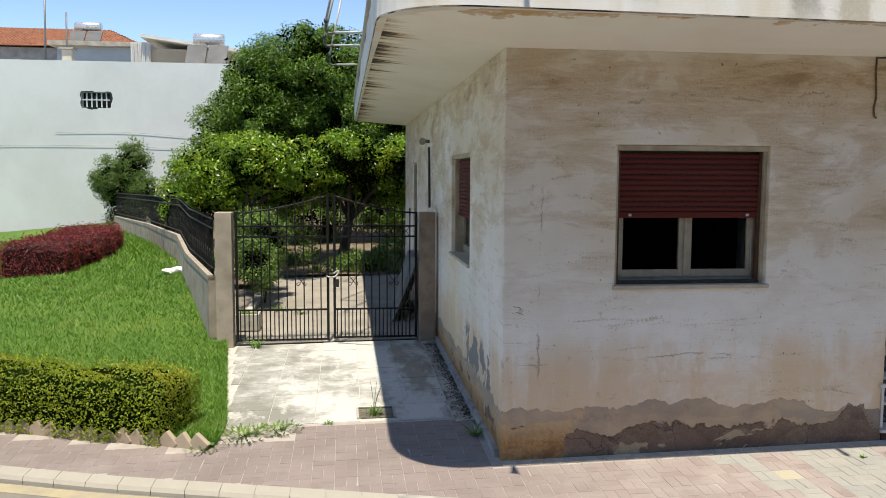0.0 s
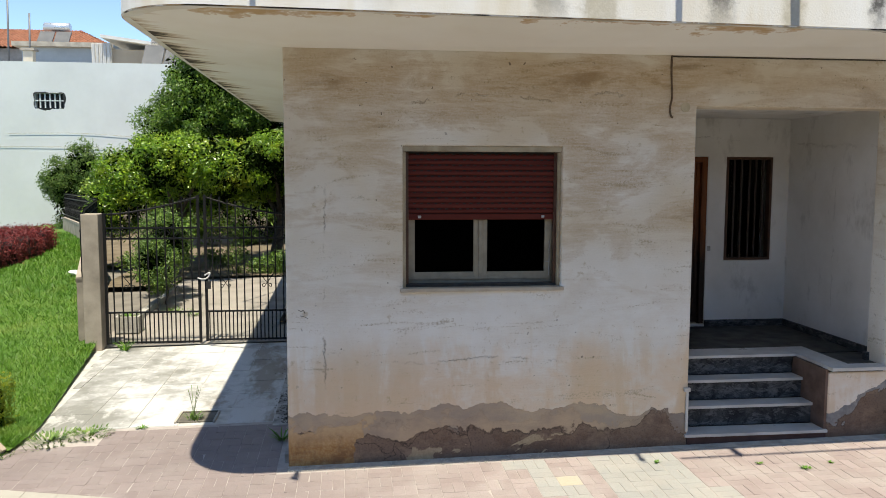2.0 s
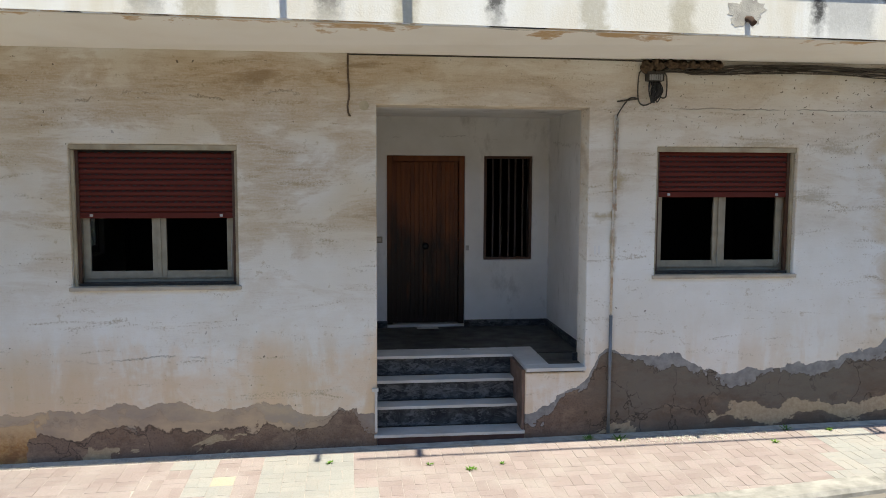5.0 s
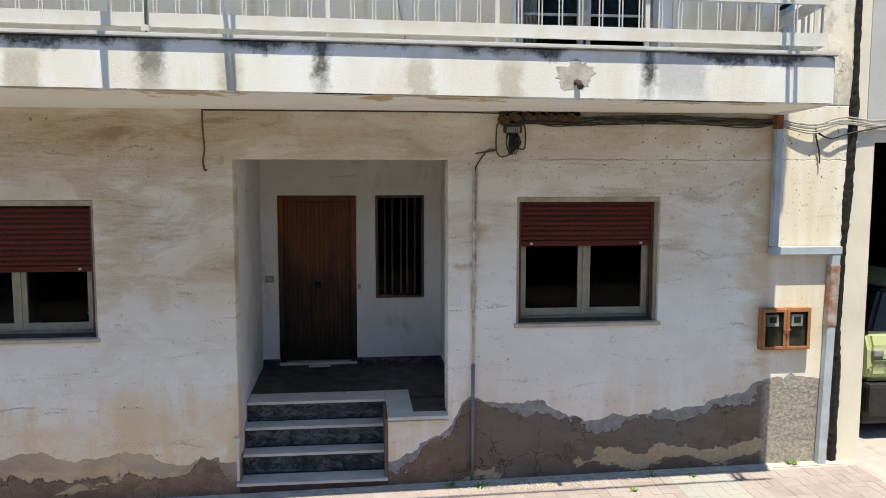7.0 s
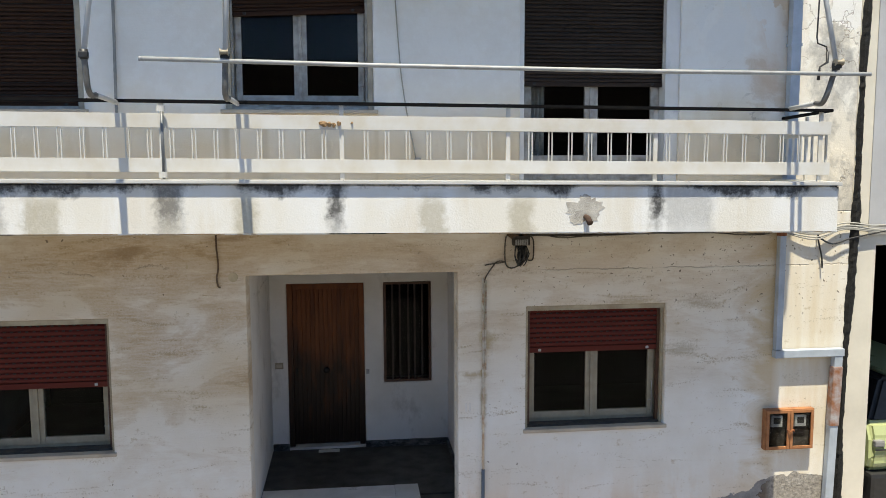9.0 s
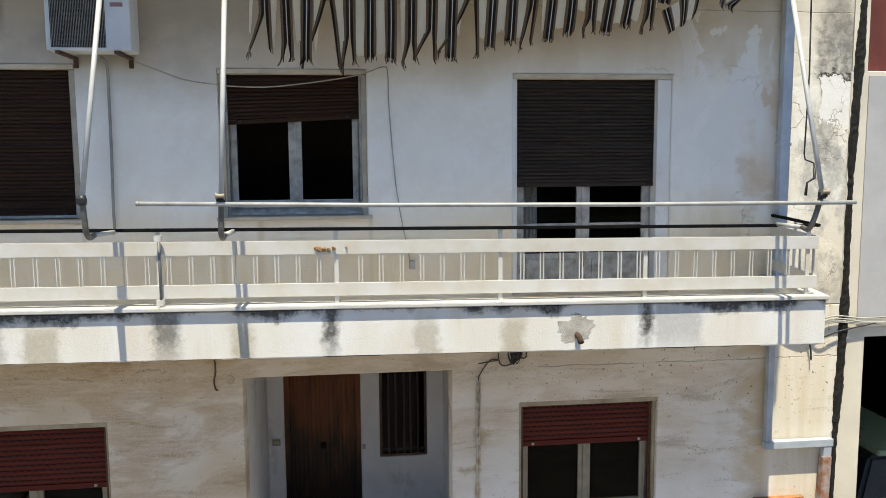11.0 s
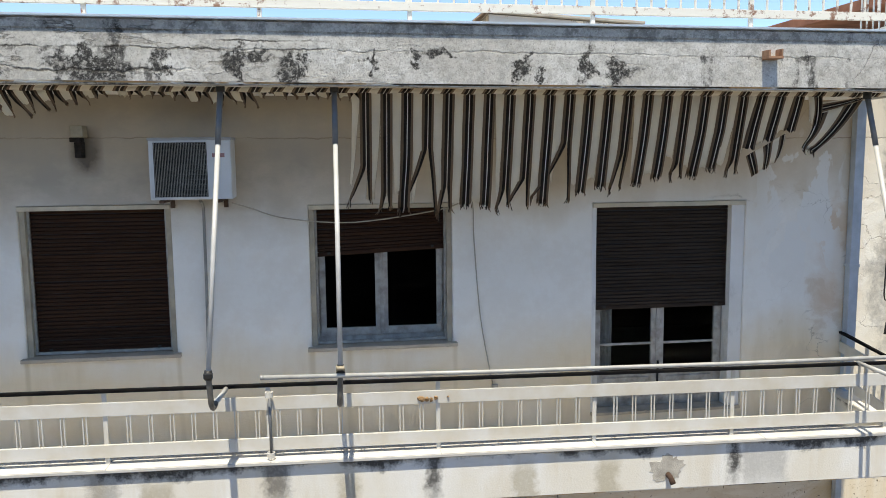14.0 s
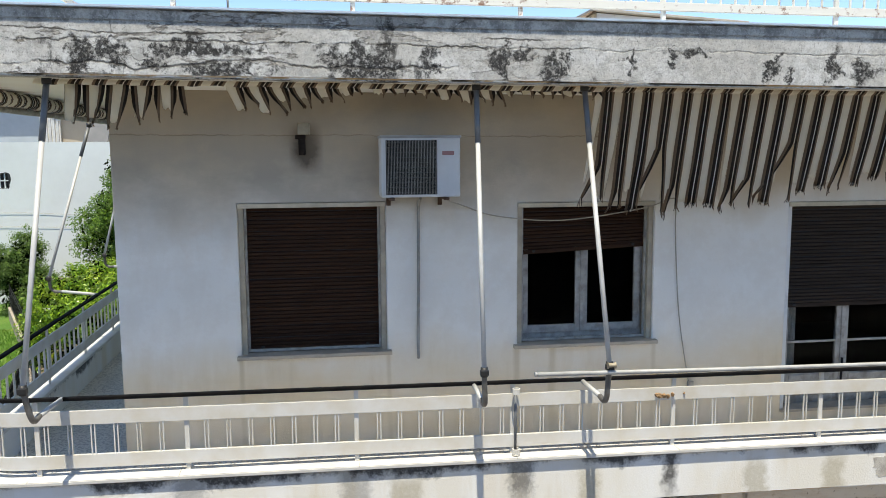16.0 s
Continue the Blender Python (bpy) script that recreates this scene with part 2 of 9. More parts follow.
        ash = m.math("MULTIPLY", m.remap(x, 5.7, 6.3, 0, 1), m.ramp(m.math("ADD", m.noise(m.pos(0.6, 0.6, 1.4), 2.2, 9, 0.68), m.remap(above, -0.7, 0.0, -0.10, 0.12)), (0.40, 0.1), (0.58, 0.8)))
        foot = m.mix(m.remap(x, 5.5, 6.1, 0, 0.45), foot, (0.135, 0.100, 0.066))
        foot = m.mix(ash, foot, (0.160, 0.140, 0.112))
        split = m.math("MULTIPLY", m.cracks(m.pos(1, 1, 0.8), 2.6, 0.02, 0.35), m.ramp(m.noise(p, 1.9, 4), (0.45, 0), (0.55, 0.85)))
        foot = m.mix(split, foot, (0.03, 0.022, 0.016))
        # smooth undercoat left above the bare part on the west side
        under = m.math("ADD", m.math("ADD", above, m.math("MULTIPLY", edge, 0.42)), m.remap(m.noise(m.pos(1, 1, 0.5), 1.6, 5, 0.5), 0.3, 0.7, -0.13, 0.13))
        under = m.math("SUBTRACT", under, m.remap(x, 3.3, 3.9, 0, 0.5))
        cloudy = m.noise(m.pos(0.7, 0.7, 1.2), 2.3, 8, 0.62)
        skin = m.mix(m.ramp(cloudy, (0.38, 0), (0.60, 1)), (0.36, 0.275, 0.205), (0.52, 0.385, 0.255))
        foot = m.mix(m.ramp(under, (0.0, 0), (0.012, 1)), foot, skin)
        # painted shadow line below the edge of the undercoat
        foot = m.mix(m.math("MULTIPLY", near(m, under, -0.004, 0.010), 0.5), foot, (0.03, 0.022, 0.016))
        pale = m.math("MULTIPLY", m.ramp(m.noise(m.pos(0.8, 0.8, 1.5), 1.7, 8, 0.6, 0.5), (0.625, 0), (0.632, 1)), m.remap(m.math("ADD", h, m.remap(ragged, 0.3, 0.7, -0.12, 0.12)), 0.16, 0.14, 0, 1))
        shelf = m.math("ADD", h, m.math("ADD", m.remap(ragged, 0.3, 0.7, -0.08, 0.08), m.remap(plate, 0.3, 0.7, -0.07, 0.07)))
        strip_ = m.math("MULTIPLY", m.math("MULTIPLY", m.remap(shelf, 0.245, 0.235, 0, 1), m.remap(shelf, 0.065, 0.08, 0, 1)), m.remap(m.math("ADD", x, m.remap(ragged, 0.3, 0.7, -0.3, 0.3)), 7.15, 7.18, 0, 1))
        pale = m.math("MAXIMUM", pale, strip_)
        foot = m.mix(pale, foot, m.mix(m.ramp(grit, (0.4, 0), (0.6, 1)), (0.45, 0.355, 0.235), (0.36, 0.27, 0.17)))
        corner = m.math("MULTIPLY", m.remap(m.math("ADD", x, m.remap(ragged, 0.3, 0.7, -0.35, 0.35)), 0.80, 0.77, 0, 1), m.remap(m.math("ADD", h, m.remap(plate, 0.3, 0.7, -0.2, 0.2)), 0.36, 0.33, 0, 1))
        corner = m.math("MULTIPLY", corner, m.ramp(m.noise(m.pos(1, 1, 1), 2.8, 8, 0.66), (0.34, 0.35), (0.46, 1)))
        foot = m.mix(corner, foot, m.mix(m.ramp(grit, (0.4, 0), (0.7, 1)), (0.37, 0.185, 0.06), (0.52, 0.34, 0.16)))
        foot = m.mix(m.math("MULTIPLY", corner, m.ramp(m.noise(m.pos(1, 1, 1.4), 3.6, 9, 0.7), (0.48, 0), (0.62, 0.85))), foot, (0.22, 0.105, 0.045))
        foot = m.mix(m.math("MULTIPLY", corner, m.remap(h, 0.16, 0.34, 0, 0.7)), foot, (0.60, 0.44, 0.27))
        cement = m.mix(m.ramp(m.noise(p, 8, 7, 0.65), (0.4, 0), (0.65, 1)), (0.20, 0.195, 0.19), (0.32, 0.31, 0.295))
        cement = m.mix(m.remap(x, 3.6, 4.6, 0.85, 0), cement, m.mix(m.ramp(m.noise(m.pos(0.8, 0.8, 1.3), 2.9, 8, 0.66), (0.42, 0), (0.54, 1)), (0.50, 0.385, 0.255), (0.335, 0.285, 0.24)))
        cut = m.noise(p, 2.2, 8, 0.6)
        fringe = m.math("ADD", m.remap(m.math("MULTIPLY", above, m.remap(x, 5.5, 6.3, 1.0, 1.1)), -0.24, 0.0, 0, 0.68), m.remap(cut, 0.35, 0.65, -0.28, 0.42))
        foot = m.mix(m.math("MULTIPLY", m.ramp(fringe, (0.45, 0), (0.47, 1)), m.remap(m.math("ADD", x, m.remap(cloudy, 0.35, 0.65, -1.4, 1.4)), 2.6, 4.6, 0.35, 1.0)), foot, cement)
        # dark line painted as the shadow under the broken cement edge
        foot = m.mix(m.math("MULTIPLY", m.ramp(fringe, (0.405, 0), (0.447, 0.7), (0.458, 0)), m.remap(x, 3.0, 4.6, 0.25, 1.0)), foot, (0.05, 0.038, 0.03))
        stucco = m.mix(m.ramp(grit, (0.36, 0), (0.62, 1)), (0.17, 0.155, 0.135), (0.40, 0.37, 0.32))
        foot = m.mix(m.remap(x, 9.10, 9.16, 0, 0.9), foot, stucco)
        quick_ = m.noise(m.pos(1, 1, 0.4), 3.1, 9, 0.7)
        gone = m.ramp(m.math("ADD", m.math("MULTIPLY", above, 8.0), 0.5), (0.48, 1), (0.52, 0))
        crack = m.math("MAXIMUM", hairline(m, x, z, 0.93, 0.30, 0.0045, 1, 0.2, 2.8), m.math("MAXIMUM", 0.0, m.math("MULTIPLY", near(m, m.math("ADD", z, m.math("MULTIPLY", m.math("SUBTRACT", quick_, 0.5), 0.10)), 3.315, 0.007), m.math("MULTIPLY", m.remap(x, 6.6, 6.8, 0, 1), m.ramp(m.noise(p, 3.0, 4), (0.40, 0.2), (0.52, 1))))))
        crack = m.math("MAXIMUM", crack, hairline(m, x, z, 3.33, 0.4, 0.005, 3, 0.9, 3.4))
        crack = m.math("MAXIMUM", crack, hairline(m, z, x, 0.36, 0.3, 0.005, 4, 0.5, 2.6))
        base = m.mix(m.math("MULTIPLY", crack, 0.6), base, (0.16, 0.12, 0.08))
        spots = m.math("MULTIPLY", m.ramp(m.noise(p, 17, 3, 0.5), (0.70, 0), (0.72, 1)), m.ramp(m.noise(p, 0.7, 3), (0.47, 0), (0.56, 0.85)))
        pit = m.math("MULTIPLY", m.ramp(m.noise(p, 24, 3, 0.5), (0.66, 0), (0.68, 0.95)), m.math("MULTIPLY", m.remap(x, 6.1, 6.6, 0, 1), m.remap(z, 2.5, 3.1, 0, 1)))
        base = m.mix(m.math("MAXIMUM", spots, pit), base, (0.13, 0.10, 0.07))
        m.put("Base Color", m.mix(gone, base, foot))
        hgt = m.math("ADD", m.math("MULTIPLY", m.math("MULTIPLY", trowel, m.remap(x, 9.0, 9.2, 0.5, 0.06)), 1.0), m.math("MULTIPLY", fine, 0.28))
        low = m.math("ADD", 1.5, m.math("ADD", m.math("MULTIPLY", grit, -0.9), m.math("MULTIPLY", coat, -0.7)))
        hgt = m.math("SUBTRACT", hgt, m.math("MULTIPLY", gone, low))
        hgt = m.math("SUBTRACT", hgt, crack)
        m.bump(hgt, 0.65, 0.011)
    else:
        mott = m.math("ADD", m.math("MULTIPLY", m.noise(p, 1.9, 9, 0.66), 0.6), m.math("MULTIPLY", m.noise(p, 7.5, 8, 0.7), 0.4))
        white = m.mix(0.6, white, (0.845, 0.815, 0.755))
        white = m.mix(m.ramp(mott, (0.46, 0.0), (0.52, 0.4), (0.62, 0.8)), white, (0.755, 0.71, 0.635))
        low = m.remap(m.math("ADD", z, m.remap(m.noise(m.pos(1, 1, 0.2), 0.9, 5), 0.3, 0.7, -0.2, 0.2)), 5.05, 4.6, 0, 1.0)
        # tan at the bottom and towards the top of the upper wall
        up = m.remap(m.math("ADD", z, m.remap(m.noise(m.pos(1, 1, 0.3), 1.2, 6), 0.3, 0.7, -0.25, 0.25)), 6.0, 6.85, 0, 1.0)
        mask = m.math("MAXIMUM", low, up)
        cloud = m.noise(m.pos(0.6, 0.6, 0.9), 1.4, 8, 0.62)
        base = m.mix(m.math("MULTIPLY", m.ramp(cloud, (0.34, 0.45), (0.62, 1)), mask), white, (0.74, 0.615, 0.43))
        runs = m.noise(m.pos(2.6, 2.6, 0.45), 1.2, 7, 0.62)
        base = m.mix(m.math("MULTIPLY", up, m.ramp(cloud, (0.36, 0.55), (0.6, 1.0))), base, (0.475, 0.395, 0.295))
        base = m.mix(m.math("MULTIPLY", m.ramp(runs, (0.5, 0), (0.64, 0.5)), low), base, (0.64, 0.53, 0.36))
        # greyer with height on the west part
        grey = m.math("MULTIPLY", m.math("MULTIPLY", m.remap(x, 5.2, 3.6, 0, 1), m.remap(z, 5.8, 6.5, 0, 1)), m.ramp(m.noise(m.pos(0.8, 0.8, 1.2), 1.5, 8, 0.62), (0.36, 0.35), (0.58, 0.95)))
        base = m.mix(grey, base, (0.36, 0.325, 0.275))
        # flaked paint towards the downpipe, lichen on the strip beyond it
        flake = m.noise(p, 2.1, 9, 0.62, 0.3)
        east = m.remap(x, 7.3, 9.3, -0.30, 0.04)
        f1 = m.ramp(m.math("ADD", flake, east), (0.47, 0), (0.515, 0.55), (0.60, 1))
        base = m.mix(m.math("MULTIPLY", f1, 0.7), base, (0.60, 0.50, 0.36))
        f2 = m.ramp(m.math("ADD", m.noise(m.pos(1, 1, 0.6), 1.7, 9, 0.66), m.remap(x, 9.0, 9.5, -0.3, 0.015)), (0.52, 0), (0.57, 0.6), (0.66, 1))
        f2 = m.math("MULTIPLY", f2, m.ramp(m.noise(p, 14, 7, 0.7), (0.36, 0.4), (0.6, 1)))
        base = m.mix(m.remap(x, 9.2, 9.4, 0, 0.6), base, (0.75, 0.72, 0.63))
        base = m.mix(m.math("MULTIPLY", f2, 0.8), base, (0.20, 0.19, 0.175))
        # bare pale flakes and a pinkish ochre stain beside the downpipe
        bald = m.math("MULTIPLY", m.math("MULTIPLY", m.remap(x, 8.0, 8.35, 0, 1), m.remap(x, 9.15, 9.0, 0, 1)), m.math("MULTIPLY", m.remap(z, 5.2, 5.7, 0, 1), m.remap(z, 6.95, 6.7, 0, 1)))
        bald = m.math("MULTIPLY", bald, m.ramp(m.noise(m.pos(1.2, 1, 0.7), 2.3, 8, 0.6, 0.4), (0.515, 0), (0.53, 1)))
        ochre = m.math("ADD", m.math("MULTIPLY", near(m, x, 9.02, 0.42), m.math("MULTIPLY", m.remap(z, 4.7, 5.1, 0, 1), m.remap(z, 6.5, 5.9, 0, 1))), m.remap(flake, 0.3, 0.7, -0.45, 0.35))
        ochre = m.math("MULTIPLY", m.remap(ochre, 0.2, 0.9, 0, 0.7), m.remap(x, 9.3, 9.2, 0, 1))
        base = m.mix(ochre, base, (0.64, 0.475, 0.33))
        base = m.mix(m.math("MULTIPLY", bald, 0.85), base, (0.76, 0.74, 0.69))
        # great lichen stain on the strip, over a bare white patch with a broken rim
        wave = m.remap(flake, 0.3, 0.7, -0.16, 0.16)
        sx, sz = m.math("ADD", x, wave), m.math("ADD", z, m.remap(m.noise(p, 3.0, 8, 0.66), 0.3, 0.7, -0.2, 0.2))
        stain = m.math("MULTIPLY", near(m, sx, 9.76, 0.26), m.math("MULTIPLY", m.remap(sz, 5.95, 6.25, 0, 2.0), m.remap(sz, 7.0, 6.6, 0, 1)))
        stain = m.math("MAXIMUM", m.math("MULTIPLY", stain, 1.3), m.math("MULTIPLY", m.math("MULTIPLY", near(m, sx, 9.64, 0.16), near(m, sz, 5.45, 0.35)), 0.9))
        stain = m.math("MULTIPLY", m.math("MINIMUM", stain, 1.0), m.ramp(m.noise(p, 11, 8, 0.72), (0.38, 0.35), (0.58, 1)))
        base = m.mix(m.math("MULTIPLY", stain, 0.85), base, (0.15, 0.145, 0.135))
        hole = m.math("MULTIPLY", m.remap(m.math("ABSOLUTE", m.math("SUBTRACT", sx, 9.8)), 0.17, 0.16, 0, 1), m.remap(m.math("ABSOLUTE", m.math("SUBTRACT", sz, 5.98)), 0.20, 0.19, 0, 1))
        lip = m.math("MULTIPLY", m.remap(m.math("ABSOLUTE", m.math("SUBTRACT", sx, 9.8)), 0.20, 0.17, 0, 1), m.math("MULTIPLY", m.remap(m.math("ABSOLUTE", m.math("SUBTRACT", sz, 6.0)), 0.225, 0.20, 0, 1), m.remap(sz, 5.9, 6.1, 0, 1)))
        base = m.mix(lip, base, (0.05, 0.045, 0.04))
        base = m.mix(hole, base, (0.76, 0.74, 0.69))
        drips = None
        for at, w, k in ((1.06, 0.035, 0.6), (2.42, 0.03, 0.45), (3.66, 0.04, 0.6), (5.05, 0.03, 0.4), (4.02, 0.05, 0.5)):
            q = m.math("MULTIPLY", m.remap(m.math("ABSOLUTE", m.math("SUBTRACT", m.math("ADD", x, m.remap(runs, 0.3, 0.7, -0.02, 0.02)), at)), w, w * 0.3, 0, k), m.remap(z, 4.2, 4.8, 0.5, 1.0))
            drips = q if drips is None else m.math("MAXIMUM", drips, q)
        drips = m.math("MULTIPLY", drips, m.remap(z, 4.84, 4.82, 0, 1))
        base = m.mix(drips, base, (0.52, 0.42, 0.26))
        soot = m.math("MULTIPLY", m.math("MULTIPLY", near(m, x, 1.70, 0.16), near(m, z, 6.76, 0.24)), m.remap(flake, 0.3, 0.6, 0.5, 2.2))
        base = m.mix(m.math("MINIMUM", m.math("MULTIPLY", soot, 1.4), 0.9), base, (0.05, 0.038, 0.03))
        # browner again in the topmost part
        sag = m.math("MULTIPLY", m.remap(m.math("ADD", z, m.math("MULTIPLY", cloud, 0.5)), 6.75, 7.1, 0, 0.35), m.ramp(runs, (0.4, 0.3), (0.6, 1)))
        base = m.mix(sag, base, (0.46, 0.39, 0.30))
        crack = m.math("MAXIMUM", m.math("MULTIPLY", near(m, m.math("ADD", z, m.math("ADD", m.math("MULTIPLY", m.math("SUBTRACT", m.noise(m.pos(1, 1, 0.3), 5.0, 8, 0.7), 0.5), 0.07), m.math("MULTIPLY", x, 0.008))), 6.895, 0.007), m.ramp(m.noise(p, 2.4, 5), (0.38, 0.25), (0.5, 1))), hairline(m, x, z, 6.2, 0.4, 0.005, 3, 7.6, 9.9))
        crack = m.math("MAXIMUM", crack, m.math("MULTIPLY", m.cracks(p, 2.2, 0.012, 0.3), m.math("MULTIPLY", m.remap(x, 8.2, 9.2, 0, 1), m.ramp(m.noise(p, 1.5, 3), (0.5, 0), (0.58, 1)))))
        base = m.mix(m.math("MULTIPLY", crack, 0.7), base, (0.20, 0.15, 0.10))
        m.put("Base Color", base)
        hgt = m.math("ADD", m.math("MULTIPLY", trowel, 0.25), m.math("MULTIPLY", fine, 0.25))
        hgt = m.math("SUBTRACT", hgt, m.math("MULTIPLY", m.math("ADD", f1, crack), 0.5))
        m.bump(hgt, 0.6, 0.009)
    return m.m


def fascia_paint():
    """Cream paint of the balcony edge: black algae under the coping, blotches that ran down in places."""
    m = Mat("balcony_edge_paint", rough=0.88)
    p = m.pos()
    x, z = m.axis(0), m.axis(2)
    d = m.math("SUBTRACT", 4.243, m.math("ADD", z, m.math("MULTIPLY", m.math("SUBTRACT", x, 4.0), 0.010)))
    rough = m.noise(p, 6.5, 9, 0.74)
    base = m.mix(m.ramp(m.noise(m.pos(1, 1, 0.4), 1.9, 7), (0.42, 0), (0.60, 1)), (0.73, 0.73, 0.71), (0.68, 0.655, 0.59))
    run = m.noise(m.pos(2.2, 2.2, 0.35), 1.3, 6, 0.6)
    base = m.mix(m.ramp(run, (0.54, 0), (0.66, 0.45)), base, (0.58, 0.51, 0.385))
    soft = m.math("MULTIPLY", m.math("SUBTRACT", m.noise(p, 7, 9, 0.76), 0.5), 0.26)
    reach = m.ramp(m.noise(m.pos(1, 1, 0.1), 1.1, 5, 0.6), (0.42, -0.02), (0.49, 0.04), (0.62, 0.12))
    black = m.remap(m.math("ADD", m.math("SUBTRACT", reach, d), soft), -0.03, 0.03, 0, 0.95)
    # blotches that ran down the face
    for at, w, low, k in ((0.78, 0.11, 0.24, 0.5), (2.05, 0.11, 0.40, 0.45), (3.40, 0.09, 0.36, 0.72), (4.69, 0.045, 0.34, 0.9), (7.34, 0.04, 0.34, 0.95), (7.62, 0.2, 0.40, 0.36)):
        q = m.remap(m.math("ADD", m.math("ABSOLUTE", m.math("SUBTRACT", x, at)), soft), w + 0.045, w - 0.025, 0, k)
        q = m.math("MULTIPLY", q, m.remap(m.math("ADD", d, soft), low + 0.12, low - 0.1, 0.15, 1))
        black = m.math("MAXIMUM", black, q)
    olive = None
    for at, w in ((3.98, 0.07), (5.46, 0.09), (6.19, 0.085), (2.45, 0.12)):
        q = m.remap(m.math("ADD", m.math("ABSOLUTE", m.math("SUBTRACT", x, at)), soft), w + 0.045, w - 0.025, 0, 0.8)
        q = m.math("MULTIPLY", q, m.remap(m.math("ADD", d, soft), 0.10, 0.2, 0.3, 1))
        olive = q if olive is None else m.math("MAXIMUM", olive, q)
    speck = m.ramp(m.noise(p, 40, 6, 0.7), (0.34, 0.75), (0.52, 1))
    col = m.mix(m.math("MULTIPLY", m.math("MULTIPLY", olive, speck), 0.8), base, (0.34, 0.30, 0.205))
    col = m.mix(m.math("MULTIPLY", black, speck), col, (0.032, 0.031, 0.030))
    m.put("Base Color", col)
    m.bump(m.math("ADD", m.math("MULTIPLY", rough, 0.5), m.math("MULTIPLY", m.noise(p, 60, 3), 0.3)), 0.55, 0.010)
    return m.m


def cornice_concrete():
    """White-painted concrete, flaking in long rims, with black lichen in patches."""
    m = Mat("cornice_concrete", rough=0.92)
    p = m.pos()
    x, z = m.axis(0), m.axis(2)
    d = m.math("SUBTRACT", 7.74, m.math("ADD", z, m.math("MULTIPLY", m.math("SUBTRACT", x, 4.0), 0.010)))
    rough = m.noise(p, 7, 10, 0.76)
    base = m.mix(m.ramp(m.noise(m.pos(1, 1, 1.3), 1.7, 8, 0.62), (0.40, 0), (0.60, 1)), (0.61, 0.605, 0.58), (0.48, 0.465, 0.43))
    base = m.mix(m.ramp(m.noise(p, 16, 9, 0.78), (0.42, 0.75), (0.54, 0)), base, (0.33, 0.32, 0.295))
    wav = m.math("MULTIPLY", m.math("SUBTRACT", m.noise(m.pos(1, 1, 0.2), 2.2, 8, 0.6), 0.5), 0.10)
    top = m.math("MULTIPLY", m.remap(m.math("ADD", d, wav), 0.15, 0.11, 0, 1), m.ramp(rough, (0.36, 1), (0.60, 0.45)))
    base = m.mix(m.math("MULTIPLY", top, 0.92), base, m.mix(m.ramp(rough, (0.46, 0), (0.54, 1)), (0.14, 0.137, 0.13), (0.36, 0.35, 0.33)))
    west = m.remap(x, 2.0, 5.0, 1.0, 0.0)
    peel = m.noise(m.pos(0.5, 0.5, 1.9), 2.0, 9, 0.62, 0.4)
    bare = m.math("MULTIPLY", m.ramp(peel, (0.535, 0), (0.545, 1)), west)
    rim = m.math("MULTIPLY", m.ramp(peel, (0.522, 0), (0.535, 1), (0.542, 0)), west)
    base = m.mix(m.math("MULTIPLY", bare, 0.8), base, m.mix(m.ramp(rough, (0.4, 0), (0.6, 1)), (0.44, 0.42, 0.385), (0.20, 0.19, 0.175)))
    run = m.noise(m.pos(3.0, 3.0, 0.3), 1.0, 5, 0.6)
    f = m.math("ADD", m.math("ADD", run, m.math("MULTIPLY", west, 0.07)), m.math("MULTIPLY", m.math("SUBTRACT", m.noise(m.pos(1, 1, 0.7), 4.5, 10, 0.72), 0.5), 0.85))
    line_ = m.math("ADD", d, m.math("MULTIPLY", m.math("SUBTRACT", m.noise(m.pos(1, 1, 0.5), 3.4, 10, 0.74), 0.5), 0.14))
    f = m.math("ADD", f, m.ramp(m.remap(line_, 0.0, 0.52), (0.0, -0.02), (0.22, -0.09), (0.42, -0.14), (0.465, 0.13), (0.60, 0.04), (0.95, 0.09)))
    seat = None
    for at, w, k in ((0.2, 0.6, 0.09), (2.2, 0.55, 0.16), (2.9, 0.16, 0.08), (3.4, 0.12, 0.10), (3.6, 0.1, 0.08), (4.2, 0.1, 0.05), (5.4, 0.14, 0.04), (6.3, 0.12, 0.06), (7.6, 0.2, 0.07), (8.6, 0.15, 0.06)):
        q = m.math("MULTIPLY", near(m, m.math("ADD", x, m.math("MULTIPLY", m.math("SUBTRACT", rough, 0.5), 0.5)), at, w * 1.6), k)
        seat = q if seat is None else m.math("MAXIMUM", seat, q)
    black = m.ramp(m.math("ADD", m.math("SUBTRACT", f, m.remap(x, 6.4, 6.9, 0.165, 0.085)), seat), (0.58, 0), (0.63, 0.7), (0.70, 1))
    # single blots of lichen: place along the edge, depth under its top, half width, half height
    cx = m.math("ADD", x, m.remap(m.noise(p, 5.0, 8, 0.7), 0.3, 0.7, -0.11, 0.11))
    cd = m.math("ADD", d, m.remap(m.noise(p, 6.0, 8, 0.7), 0.3, 0.7, -0.09, 0.09))
    blot = None
